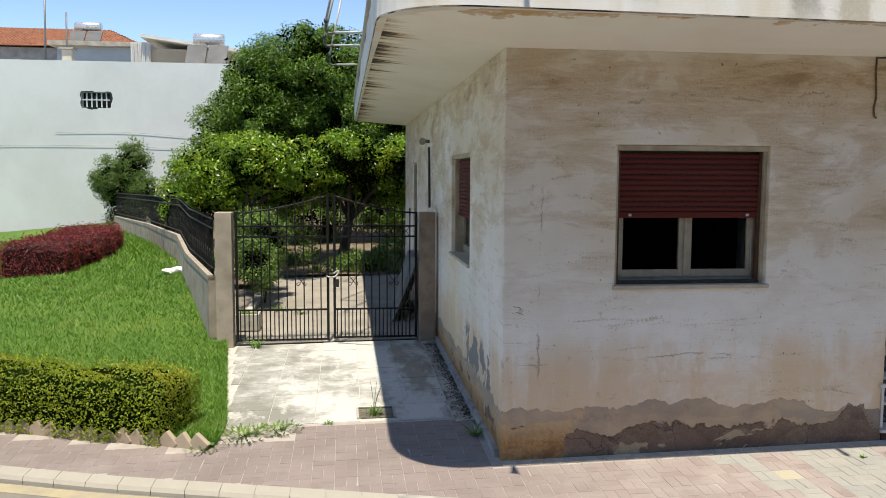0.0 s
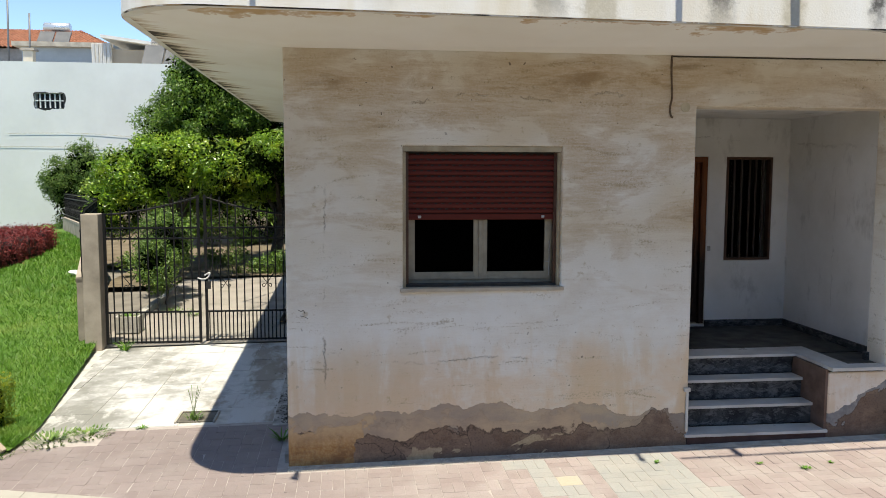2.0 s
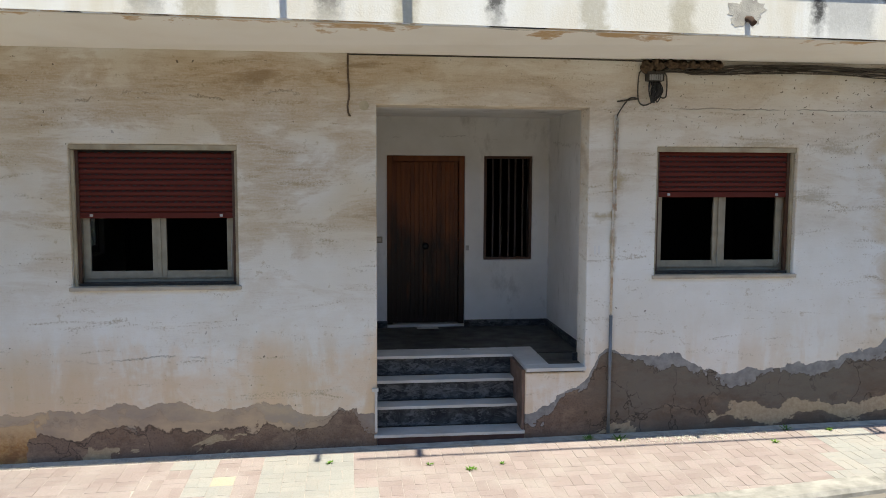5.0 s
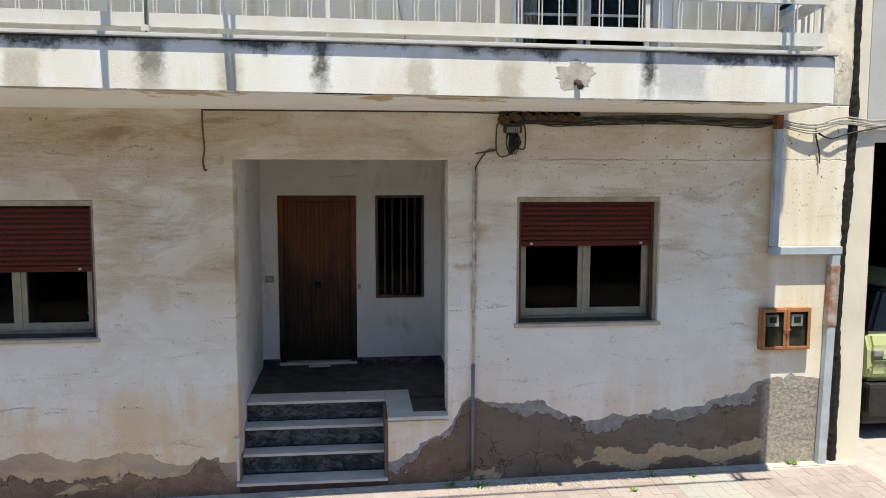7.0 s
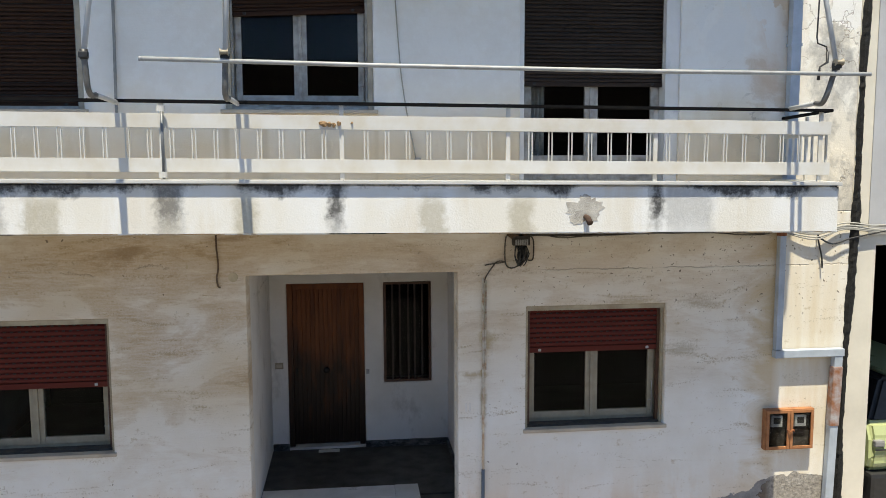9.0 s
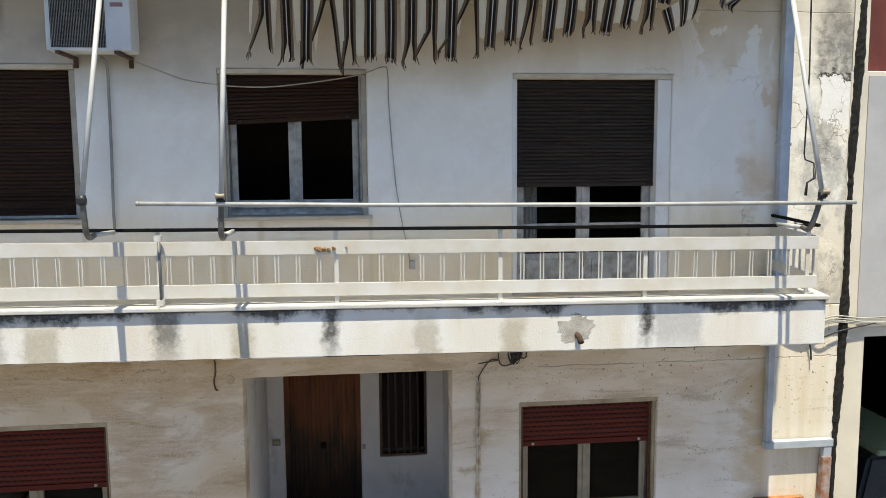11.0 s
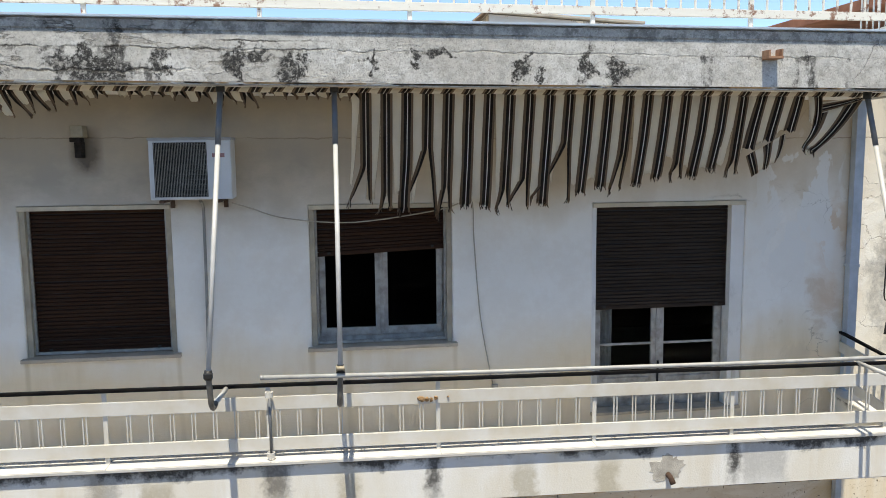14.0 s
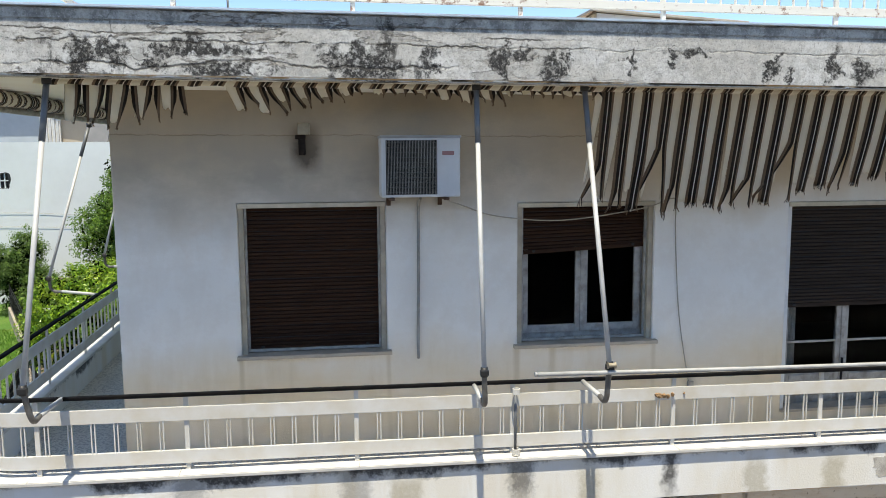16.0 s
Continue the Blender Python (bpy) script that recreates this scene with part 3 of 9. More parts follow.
    for at, dep, w, hh in ((0.13, 0.36, 0.11, 0.20), (0.36, 0.33, 0.11, 0.10), (0.67, 0.40, 0.11, 0.05), (0.95, 0.29, 0.35, 0.06), (1.2, 0.44, 0.28, 0.07), (2.1, 0.32, 0.20, 0.08),
                           (2.2, 0.40, 0.26, 0.12), (2.65, 0.33, 0.07, 0.12), (3.22, 0.33, 0.08, 0.13), (3.40, 0.29, 0.08, 0.08), (3.59, 0.37, 0.10, 0.14), (3.74, 0.30, 0.04, 0.12),
                           (4.25, 0.33, 0.06, 0.10), (4.55, 0.28, 0.05, 0.04), (4.76, 0.24, 0.12, 0.03), (5.42, 0.34, 0.06, 0.11), (5.60, 0.40, 0.05, 0.06), (5.94, 0.34, 0.06, 0.15), (6.2, 0.38, 0.14, 0.11)):
        q = m.math("ADD", m.math("DIVIDE", m.math("ABSOLUTE", m.math("SUBTRACT", cx, at)), w), m.math("DIVIDE", m.math("ABSOLUTE", m.math("SUBTRACT", cd, dep)), hh))
        blot = q if blot is None else m.math("MINIMUM", blot, q)
    black = m.math("MAXIMUM", black, m.remap(m.math("ADD", blot, m.remap(rough, 0.3, 0.7, -0.6, 0.6)), 1.35, 0.9, 0, 1.0))
    speck = m.ramp(m.noise(p, 30, 7, 0.78), (0.40, 0.35), (0.50, 1))
    col = m.mix(m.math("MULTIPLY", rim, 0.85), base, (0.05, 0.045, 0.04))
    col = m.mix(m.math("MULTIPLY", black, speck), col, (0.018, 0.0175, 0.017))
    grit = m.noise(p, 55, 8, 0.8)
    col = m.mix(m.ramp(grit, (0.36, 0.8), (0.46, 0)), col, (0.17, 0.165, 0.155))
    col = m.mix(m.ramp(grit, (0.56, 0), (0.68, 0.7)), col, (0.74, 0.73, 0.70))
    ledge = m.math("MULTIPLY", near(m, line_, 0.238, 0.009), m.math("MULTIPLY", m.remap(x, 3.4, 4.6, 1.0, 0.4), m.ramp(m.noise(p, 3.2, 5, 0.65), (0.42, 0.15), (0.52, 1))))
    crack = m.math("MAXIMUM", ledge, hairline(m, x, d, 0.17, 0.14, 0.007, 1, -1.3, 4.4))
    crack = m.math("MAXIMUM", crack, m.math("MULTIPLY", near(m, m.math("ADD", line_, m.math("MULTIPLY", m.noise(m.pos(1, 1, 0.2), 1.3, 3), 0.2)), 0.50, 0.013), m.math("MULTIPLY", m.remap(x, 2.6, 3.0, 1, 0), m.ramp(m.noise(p, 2.6, 5, 0.65), (0.42, 0.1), (0.5, 1)))))
    crack = m.math("MAXIMUM", crack, m.math("MULTIPLY", m.cracks(m.pos(1, 1, 1.6), 1.9, 0.007, 0.22), m.ramp(m.noise(p, 1.3, 3), (0.54, 0), (0.62, 0.7))))
    col = m.mix(m.math("MULTIPLY", crack, 0.85), col, (0.03, 0.027, 0.024))
    m.put("Base Color", col)
    hgt = m.math("SUBTRACT", m.math("ADD", m.math("MULTIPLY", rough, 0.9), m.math("MULTIPLY", grit, 0.5)), m.math("ADD", m.math("MULTIPLY", bare, 0.9), crack))
    m.bump(hgt, 0.9, 0.014)
    return m.m


WALL_LOW = house_plaster("old_limewash_lower", True)
WALL_UP = house_plaster("old_limewash_upper", False)
FASCIA = fascia_paint()
CORNICE = cornice_concrete()


def soffit_paint():
    """Cream soffit; black drips creep in from the edge over the side, ochre ones from the front."""
    m = Mat("soffit_paint", rough=0.9)
    p = m.pos()
    col = m.mix(m.ramp(m.noise(p, 1.2, 5), (0.4, 0), (0.7, 1)), (0.82, 0.81, 0.775), (0.77, 0.745, 0.69))
    run = m.noise(m.pos(0.35, 3.6, 1), 1.5, 7, 0.68)
    wide = m.math("MULTIPLY", m.math("SUBTRACT", m.noise(m.pos(0.1, 1, 1), 1.1, 3), 0.5), 1.1)
    edge = m.remap(m.axis(0), -1.2, -0.48, 0.48, -0.75)
    fine_run = m.noise(m.pos(0.22, 9.0, 1), 1.5, 6, 0.6)
    reach = m.math("ADD", m.math("ADD", m.math("MULTIPLY", wide, 1.2), edge), m.math("ADD", m.math("MULTIPLY", m.math("SUBTRACT", run, 0.5), 2.4), m.math("MULTIPLY", m.math("SUBTRACT", fine_run, 0.5), 0.9)))
    col = m.mix(m.ramp(reach, (0.0, 0), (0.25, 0.55), (0.34, 0.7)), col, (0.46, 0.33, 0.19))
    col = m.mix(m.ramp(reach, (0.30, 0), (0.38, 0.55), (0.50, 1)), col, (0.036, 0.026, 0.019))
    och = m.math("ADD", m.remap(m.axis(1), -1.29, -0.5, 0.48, -0.3), m.math("MULTIPLY", m.math("SUBTRACT", m.noise(m.pos(1.0, 1.0, 1), 1.5, 7, 0.66), 0.5), 2.2))
    col = m.mix(m.ramp(och, (0.36, 0), (0.385, 0.55), (0.5, 0.95)), col, (0.48, 0.32, 0.16))
    blk = m.math("ADD", m.remap(m.axis(1), -1.29, -1.08, 0.45, -0.4), m.math("MULTIPLY", m.math("SUBTRACT", m.noise(m.pos(0.9, 0.5, 1), 1.25, 6, 0.6), 0.5), 1.7))
    col = m.mix(m.ramp(blk, (0.44, 0), (0.52, 0.95)), col, (0.03, 0.024, 0.018))
    m.put("Base Color", col)
    m.bump(m.noise(p, 50, 3), 0.2, 0.004)
    return m.m


SOFFIT = soffit_paint()
MARBLE = plain("white_marble", (0.58, 0.57, 0.54), 0.35, var=0.25, scale=3, bump=0.03)


def veined(name, a, b, c, scale):
    m = Mat(name, rough=0.45)
    p = m.pos()
    w = m.noise(p, scale, 9, 0.68, 1.6)
    col = m.mix(m.ramp(w, (0.38, 0), (0.60, 1)), a, b)
    vein = m.cracks(m.pos(1, 1, 2.5), scale * 1.5, 0.03, 0.5)
    col = m.mix(m.math("MULTIPLY", vein, 0.6), col, c)
    streak = m.noise(m.pos(1, 1, 2.4), scale * 1.2, 10, 0.78, 0.5)
    col = m.mix(m.ramp(streak, (0.50, 0), (0.54, 0.5), (0.62, 0.9)), col, tuple(2.2 * v for v in b))
    m.bump(streak, 0.9, 0.008)
    m.put("Base Color", col)
    m.put("Roughness", m.remap(w, 0.3, 0.7, 0.5, 0.75))
    m.put("Specular IOR Level", 0.2)
    return m.m


DARK_MARBLE = veined("grey_veined_marble", (0.018, 0.0185, 0.019), (0.072, 0.073, 0.073), (0.008, 0.008, 0.008), 4.5)
TERRAZZO = plain("porch_terrazzo", (0.062, 0.059, 0.052), 0.5, var=0.4, scale=5, bump=0.03)
TERRAZZO.node_tree.nodes["Principled BSDF"].inputs["Specular IOR Level"].default_value = 0.2
CONCRETE = plain("bare_concrete", (0.42, 0.39, 0.34), 0.92, var=0.4, scale=3, bump=0.35)
POST_CONCRETE = plain("weathered_post_concrete", (0.36, 0.31, 0.255), 0.92, var=0.4, scale=3, bump=0.4)
POST_BROWN = plain("brown_post_concrete", (0.30, 0.225, 0.165), 0.92, var=0.45, scale=5, bump=0.5)
YARD = plain("yard_concrete", (0.30, 0.275, 0.245), 0.92, var=0.35, scale=1.5, bump=0.3)
EARTH = plain("dry_earth", (0.17, 0.135, 0.09), 0.97, var=0.5, scale=2, bump=0.8)
ASPHALT = plain("old_asphalt", (0.19, 0.175, 0.155), 0.93, var=0.3, scale=2, bump=0.6)
KERB = plain("kerb_concrete", (0.37, 0.36, 0.335), 0.93, var=0.5, scale=6, bump=0.9)
IRON = plain("black_iron", (0.012, 0.012, 0.013), 0.45, var=0.3, scale=20, bump=0.15)
RAIL_WHITE = plain("white_rail_paint", (0.60, 0.595, 0.57), 0.4, var=0.12, scale=4, bump=0.06, dirt=(0.52, 0.48, 0.40))
HANDRAIL = plain("black_handrail", (0.006, 0.006, 0.007), 0.75, var=0.6, scale=9, bump=0.5, dirt=(0.014, 0.013, 0.012))
IRON.node_tree.nodes["Principled BSDF"].inputs["Specular IOR Level"].default_value = 0.2
HANDRAIL.node_tree.nodes["Principled BSDF"].inputs["Specular IOR Level"].default_value = 0.05
STEEL_WHITE = plain("white_tube_paint", (0.46, 0.465, 0.46), 0.38, var=0.2, scale=7, bump=0.05)
STEEL_MID = plain("grey_white_tube_paint", (0.33, 0.335, 0.335), 0.45, var=0.3, scale=9, bump=0.08)
STEEL_DARK = plain("bare_dark_tube", (0.16, 0.155, 0.145), 0.5, 0.3, var=0.5, scale=14, bump=0.1, dirt=(0.075, 0.07, 0.062))
STEEL_BAR = plain("aged_tube_paint", (0.37, 0.375, 0.365), 0.5, var=0.3, scale=9, bump=0.08)
STEEL_GREY = plain("grey_tube_paint", (0.13, 0.14, 0.15), 0.45, var=0.3, scale=9, bump=0.08)
FRAME_OLD = plain("grey_window_paint", (0.42, 0.405, 0.37), 0.6, var=0.35, scale=11, bump=0.25, dirt=(0.22, 0.20, 0.17))
LINING = plain("beige_window_lining", (0.46, 0.40, 0.30), 0.7, var=0.35, scale=6, bump=0.2, dirt=(0.30, 0.26, 0.20))
FRAME_LOW = plain("cream_window_paint", (0.33, 0.285, 0.205), 0.55, var=0.3, scale=9, bump=0.2)
TRACK = plain("brown_shutter_track", (0.085, 0.036, 0.018), 0.5, var=0.4, scale=9, bump=0.1)
REVEAL = plain("beige_reveal_paint", (0.45, 0.385, 0.27), 0.85, var=0.45, scale=5, bump=0.3, dirt=(0.26, 0.20, 0.13))
SILL = plain("stone_sill", (0.50, 0.43, 0.335), 0.75, var=0.3, scale=5, bump=0.2)
CREAM_TRIM = plain("cream_trim_paint", (0.62, 0.55, 0.42), 0.7, var=0.3, scale=6, bump=0.2)
# the darkness of unlit rooms is put into these near-black colours
INNER = plain("shade_dark_plaster", (0.022, 0.021, 0.019), 0.95, var=0.2, scale=1, bump=0)
INNER_FLOOR = plain("shade_dark_floor", (0.016, 0.014, 0.012), 0.6, var=0.3, scale=2, bump=0)


def porch_limewash():
    """Whitewash with faint grey rubbing, a few cracks and dust towards the corners of the panels."""
    m = Mat("porch_limewash", rough=0.92)
    p = m.pos()
    x, y, z = m.axis(0), m.axis(1), m.axis(2)
    col = m.mix(m.ramp(m.noise(p, 1.2, 8, 0.62), (0.40, 0), (0.64, 1)), (0.76, 0.745, 0.71), (0.66, 0.64, 0.595))
    rub = m.noise(m.pos(1, 1, 0.5), 2.6, 9, 0.7)
    col = m.mix(m.ramp(rub, (0.56, 0), (0.66, 0.55)), col, (0.42, 0.40, 0.36))
    crack = m.math("MAXIMUM", hairline(m, y, z, 3.0, 0.5, 0.007, 2, 0.3, 2.2), hairline(m, x, z, 3.12, 0.3, 0.006, 1, 3.8, 6.0))
    crack = m.math("MAXIMUM", crack, hairline(m, z, y, 1.2, 0.4, 0.006, 3, 1.0, 3.3))
    col = m.mix(m.math("MULTIPLY", crack, 0.55), col, (0.22, 0.19, 0.16))
    m.put("Base Color", col)
    m.bump(m.math("SUBTRACT", m.noise(p, 30, 5), crack), 0.3, 0.005)
    return m.m


PORCH_WALL = porch_limewash()
GALV = plain("blue_grey_downpipe", (0.42, 0.47, 0.52), 0.5, var=0.25, scale=6, bump=0.1)
RUST = plain("rust", (0.25, 0.085, 0.03), 0.9, var=0.6, scale=16, bump=0.6)
TAR = plain("tar_and_recess_black", (0.008, 0.008, 0.007), 0.95, var=0.5, scale=25, bump=1.0)
CREAM = plain("cream_render", (0.70, 0.65, 0.54), 0.9, var=0.2, scale=1.4, bump=0.3)
GREY_RENDER = plain("grey_render", (0.45, 0.45, 0.45), 0.9, var=0.2, scale=1.4, bump=0.3)
FAR_WHITE = plain("white_boundary_wall", (0.62, 0.65, 0.66), 0.9, var=0.12, scale=0.5, bump=0.2)
TILE_RED = plain("clay_roof_tile", (0.36, 0.15, 0.085), 0.85, var=0.45, scale=3, bump=0.3)
TILE_OLD = plain("blackened_roof_tile", (0.10, 0.06, 0.045), 0.9, var=0.5, scale=2, bump=0.3)
# one near-black for real dust and for shade painted into gaps
GRIME_SHADE = plain("dust_and_gap_shade", (0.055, 0.048, 0.04), 0.95, var=0.5, scale=14, bump=0.5)
BLACK = plain("dark_plastic", (0.02, 0.02, 0.02), 0.5, var=0.3, scale=20, bump=0.05)


def slat_paint(name, a, b):
    m = Mat(name, rough=0.5)
    p = m.pos(1, 1, 14)
    r = m.rand()
    g = m.noise(p, 3, 7, 0.65)
    col = m.mix(m.ramp(g, (0.35, 0), (0.68, 1)), a, b)
    col = m.mix(m.remap(r, 0, 1, 0, 0.35), col, tuple(v * 0.55 for v in a))
    m.put("Base Color", col)
    m.put("Roughness", m.remap(g, 0.3, 0.7, 0.5, 0.75))
    m.put("Specular IOR Level", 0.15)
    m.bump(g, 0.25, 0.003)
    return m.m


SHUTTER_RED = slat_paint("brick_red_shutter", (0.125, 0.024, 0.016), (0.095, 0.019, 0.014))
SHUTTER_GREY = slat_paint("weathered_grey_brown_shutter", (0.026, 0.0155, 0.010), (0.056, 0.040, 0.030))
SHUTTER_WOOD = slat_paint("worn_brown_shutter_wood", (0.029, 0.011, 0.005), (0.052, 0.024, 0.012))


def door_wood():
    """Varnish on upright grain, blackened with mildew from the foot."""
    m = Mat("varnished_door_wood", rough=0.45)
    g = m.noise(m.pos(9, 9, 0.6), 3, 6, 0.6)
    col = m.mix(m.ramp(g, (0.35, 0), (0.68, 1)), (0.20, 0.062, 0.016), (0.11, 0.032, 0.009))
    col = m.mix(m.remap(m.rand(), 0, 1, 0, 0.3), col, (0.05, 0.015, 0.006))
    rot = m.math("ADD", m.remap(m.axis(2), 0.8, 2.5, 0.95, 0.0), m.remap(m.noise(m.pos(3, 3, 0.8), 1.6, 6), 0.3, 0.7, -0.35, 0.35))
    col = m.mix(m.ramp(rot, (0.15, 0), (0.6, 0.92)), col, (0.012, 0.008, 0.006))
    m.put("Base Color", col)
    m.put("Specular IOR Level", 0.25)
    m.bump(g, 0.3, 0.003)
    return m.m


DOOR_WOOD = door_wood()


def glass(name):
    m = Mat(name, (0.60, 0.62, 0.62), 0.01)
    m.put("Transmission Weight", 1.0)
    m.put("IOR", 1.16)
    p = m.pos()
    m.put("Roughness", m.remap(m.noise(p, 5, 5), 0.5, 0.8, 0.0, 0.12))
    return m.m


GLASS = glass("window_glass")

# ---- building tools ----
def box(bm, x0, x1, y0, y1, z0, z1, bevel=0.0, m=None):
    """Adds a box, with its edges rounded by bevel, to a bmesh."""
    made = bmesh.ops.create_cube(bm, size=1.0)["verts"]
    at = Matrix.Translation(((x0 + x1) / 2, (y0 + y1) / 2, (z0 + z1) / 2)) @ Matrix.Diagonal((x1 - x0, y1 - y0, z1 - z0, 1))
    bmesh.ops.transform(bm, matrix=(m @ at) if m else at, verts=made)
    if bevel:
        edges = list({e for v in made for e in v.link_edges})
        bmesh.ops.bevel(bm, geom=edges, offset=bevel, segments=2, profile=0.6, affect="EDGES")
    return bm


def boxed(x0, x1, y0, y1, z0, z1, bevel=0.0):
    return box(bmesh.new(), x0, x1, y0, y1, z0, z1, bevel)


def tube(bm, pts, r, n=8, caps=True):
    """Adds a round tube along points; r is one radius, or one for each point."""
    pts = [Vector(p) for p in pts]
    rs = list(r) if hasattr(r, "__len__") else [r] * len(pts)
    side, rings = None, []
    for i, p in enumerate(pts):
        way = (pts[min(i + 1, len(pts) - 1)] - pts[max(i - 1, 0)]).normalized()
        if side is None:
            side = way.orthogonal().normalized()
        side = (side - way * side.dot(way)).normalized()
        up = way.cross(side)
        rings.append([bm.verts.new(p + (side * math.cos(a) + up * math.sin(a)) * rs[i]) for a in (2 * math.pi * k / n for k in range(n))])
    for a, b in zip(rings, rings[1:]):
        for k in range(n):
            bm.faces.new((a[k], a[(k + 1) % n], b[(k + 1) % n], b[k])).smooth = True
    if caps:
        bm.faces.new(rings[0][::-1])
        bm.faces.new(rings[-1])
    return bm


def bend(pts, steps=6):
    """A smooth line through points."""
    pts = [Vector(p) for p in pts]
    out = []
    for i in range(len(pts) - 1):
        p0, p1, p2, p3 = pts[max(i - 1, 0)], pts[i], pts[i + 1], pts[min(i + 2, len(pts) - 1)]
        for k in range(steps):
            s = k / steps
            out.append(0.5 * (2 * p1 + (p2 - p0) * s + (2 * p0 - 5 * p1 + 4 * p2 - p3) * s * s + (3 * p1 - p0 - 3 * p2 + p3) * s ** 3))
    return out + [pts[-1]]


def as_mesh(name, bm, *mats):
    me = bpy.data.meshes.new(name)
    bmesh.ops.recalc_face_normals(bm, faces=bm.faces)
    bm.to_mesh(me)
    bm.free()
    for mt in mats:
        me.materials.append(mt)
    return me


def world_of(ob):
    m = ob.matrix_basis.copy()
    return world_of(ob.parent) @ ob.matrix_parent_inverse @ m if ob.parent else m


def part(name, bm, material, parent, label=""):
    """Links a bmesh as one mesh under a thing or a part; its points are world places."""
    ob = new(name, bm if isinstance(bm, bpy.types.Mesh) else as_mesh(name, bm, material))
    ob.parent = parent
    ob.matrix_parent_inverse = world_of(parent).inverted()
    return tagged(ob, label)


def piece(name, me, parent, m):
    """A repeat of one mesh as an object of its own, at the world pose m."""
    ob = new(name, me)
    ob.parent = parent
    ob.matrix_parent_inverse = world_of(parent).inverted()
    ob.matrix_basis = m
    return ob


def shifted(x, y, z):
    return Matrix.Translation((x, y, z))


def solid(name, bm, material, label, category, kind="", group=""):
    ob = new(name, bm if isinstance(bm, bpy.types.Mesh) else as_mesh(name, bm, material))
    return tagged(ob, label, category, group, kind)


def thing(name, label, category, at=(0, 0, 0), group="", kind=""):
    ob = new(name)
    ob.empty_display_size = 0.1
    ob.location = at
    return tagged(ob, label, category, group, kind)


def pierced(x0, x1, z0, z1, y0, y1, holes, axis="y", bevel=0.012):
    """A wall with real openings. It runs along x (axis "y") or along y (axis "x")."""
    xs = sorted({x0, x1, *(v for h in holes for v in h[:2] if x0 < v < x1)})
    zs = sorted({z0, z1, *(v for h in holes for v in h[2:] if z0 < v < z1)})
    full = {}
    for i in range(len(xs) - 1):
        for k in range(len(zs) - 1):
            cx, cz = (xs[i] + xs[i + 1]) / 2, (zs[k] + zs[k + 1]) / 2
            full[i, k] = not any(h[0] < cx < h[1] and h[2] < cz < h[3] for h in holes)
    bm, verts = bmesh.new(), {}

    def v(i, k, s):
        if (i, k, s) not in verts:
            q = (xs[i], (y0, y1)[s], zs[k])
            verts[i, k, s] = bm.verts.new(q if axis == "y" else (q[1], q[0], q[2]))
        return verts[i, k, s]

    for (i, k), there in full.items():
        if not there:
            continue
        for s in (0, 1):
            bm.faces.new([v(i, k, s), v(i + 1, k, s), v(i + 1, k + 1, s), v(i, k + 1, s)])
        for di, dk, a, b in ((-1, 0, (i, k), (i, k + 1)), (1, 0, (i + 1, k), (i + 1, k + 1)), (0, -1, (i, k), (i + 1, k)), (0, 1, (i, k + 1), (i + 1, k + 1))):
            if not full.get((i + di, k + dk), False):
                bm.faces.new([v(*a, 0), v(*b, 0), v(*b, 1), v(*a, 1)])
    bmesh.ops.recalc_face_normals(bm, faces=bm.faces)
    if bevel:
        sharp = [e for e in bm.edges if len(e.link_faces) == 2 and e.calc_face_angle() > 0.5]
        bmesh.ops.bevel(bm, geom=sharp, offset=bevel, segments=2, profile=0.5, affect="EDGES")
    return bm


def slope(x, y):
    """Height of the street and the plot over the corner of the house."""
    x, y = max(-40.0, min(40.0, x)), max(-30.0, min(40.0, y))
    return 0.0165 * x + 0.018 * y

# ---- ground, street ----
def sheet(name, xs, ys, height, material, label, category, kind="structure", keep=None):
    bm = bmesh.new()
    grid = [[bm.verts.new((x, y, height(x, y))) for y in ys] for x in xs]
    for i in range(len(xs) - 1):
        for k in range(len(ys) - 1):
            if keep is None or keep((xs[i] + xs[i + 1]) / 2, (ys[k] + ys[k + 1]) / 2):
                bm.faces.new((grid[i][k], grid[i + 1][k], grid[i + 1][k + 1], grid[i][k + 1])).smooth = True
    return solid(name, bm, material, label, category, kind)


FAR = [-900, -300, -120, -60, -40, -30]
sheet("ground", FAR + list(range(-26, 30, 3)) + [40, 60, 120, 300, 900], FAR + list(range(-26, 41, 3)) + [60, 120, 300, 900],
      lambda x, y: slope(x, y) - 0.06, ASPHALT, "worn pale asphalt street and open ground", "ground")

EDGE = [(-16.0, 5.6), (-11.0, 3.3), (-7.0, 1.42), (-4.64, 0.36), (-3.5, -0.06), (-2.3, -0.43), (-1.0, -0.83), (0.6, -1.33), (2.5, -1.72),
        (4.5, -1.86), (6.4, -1.74), (8.15, -1.53), (10.5, -1.25), (14.0, -0.85), (20.0, -0.2)]


def edge_y(x):
    return float(np.interp(x, [p[0] for p in EDGE], [p[1] for p in EDGE]))


STONES = [(-16.0, 6.9), (-11.0, 4.5), (-7.0, 2.6), (-5.07, 1.66), (-3.9, 1.18), (-2.72, 0.74)]


def stones_y(x):
    return float(np.interp(x, [p[0] for p in STONES], [p[1] for p in STONES]))


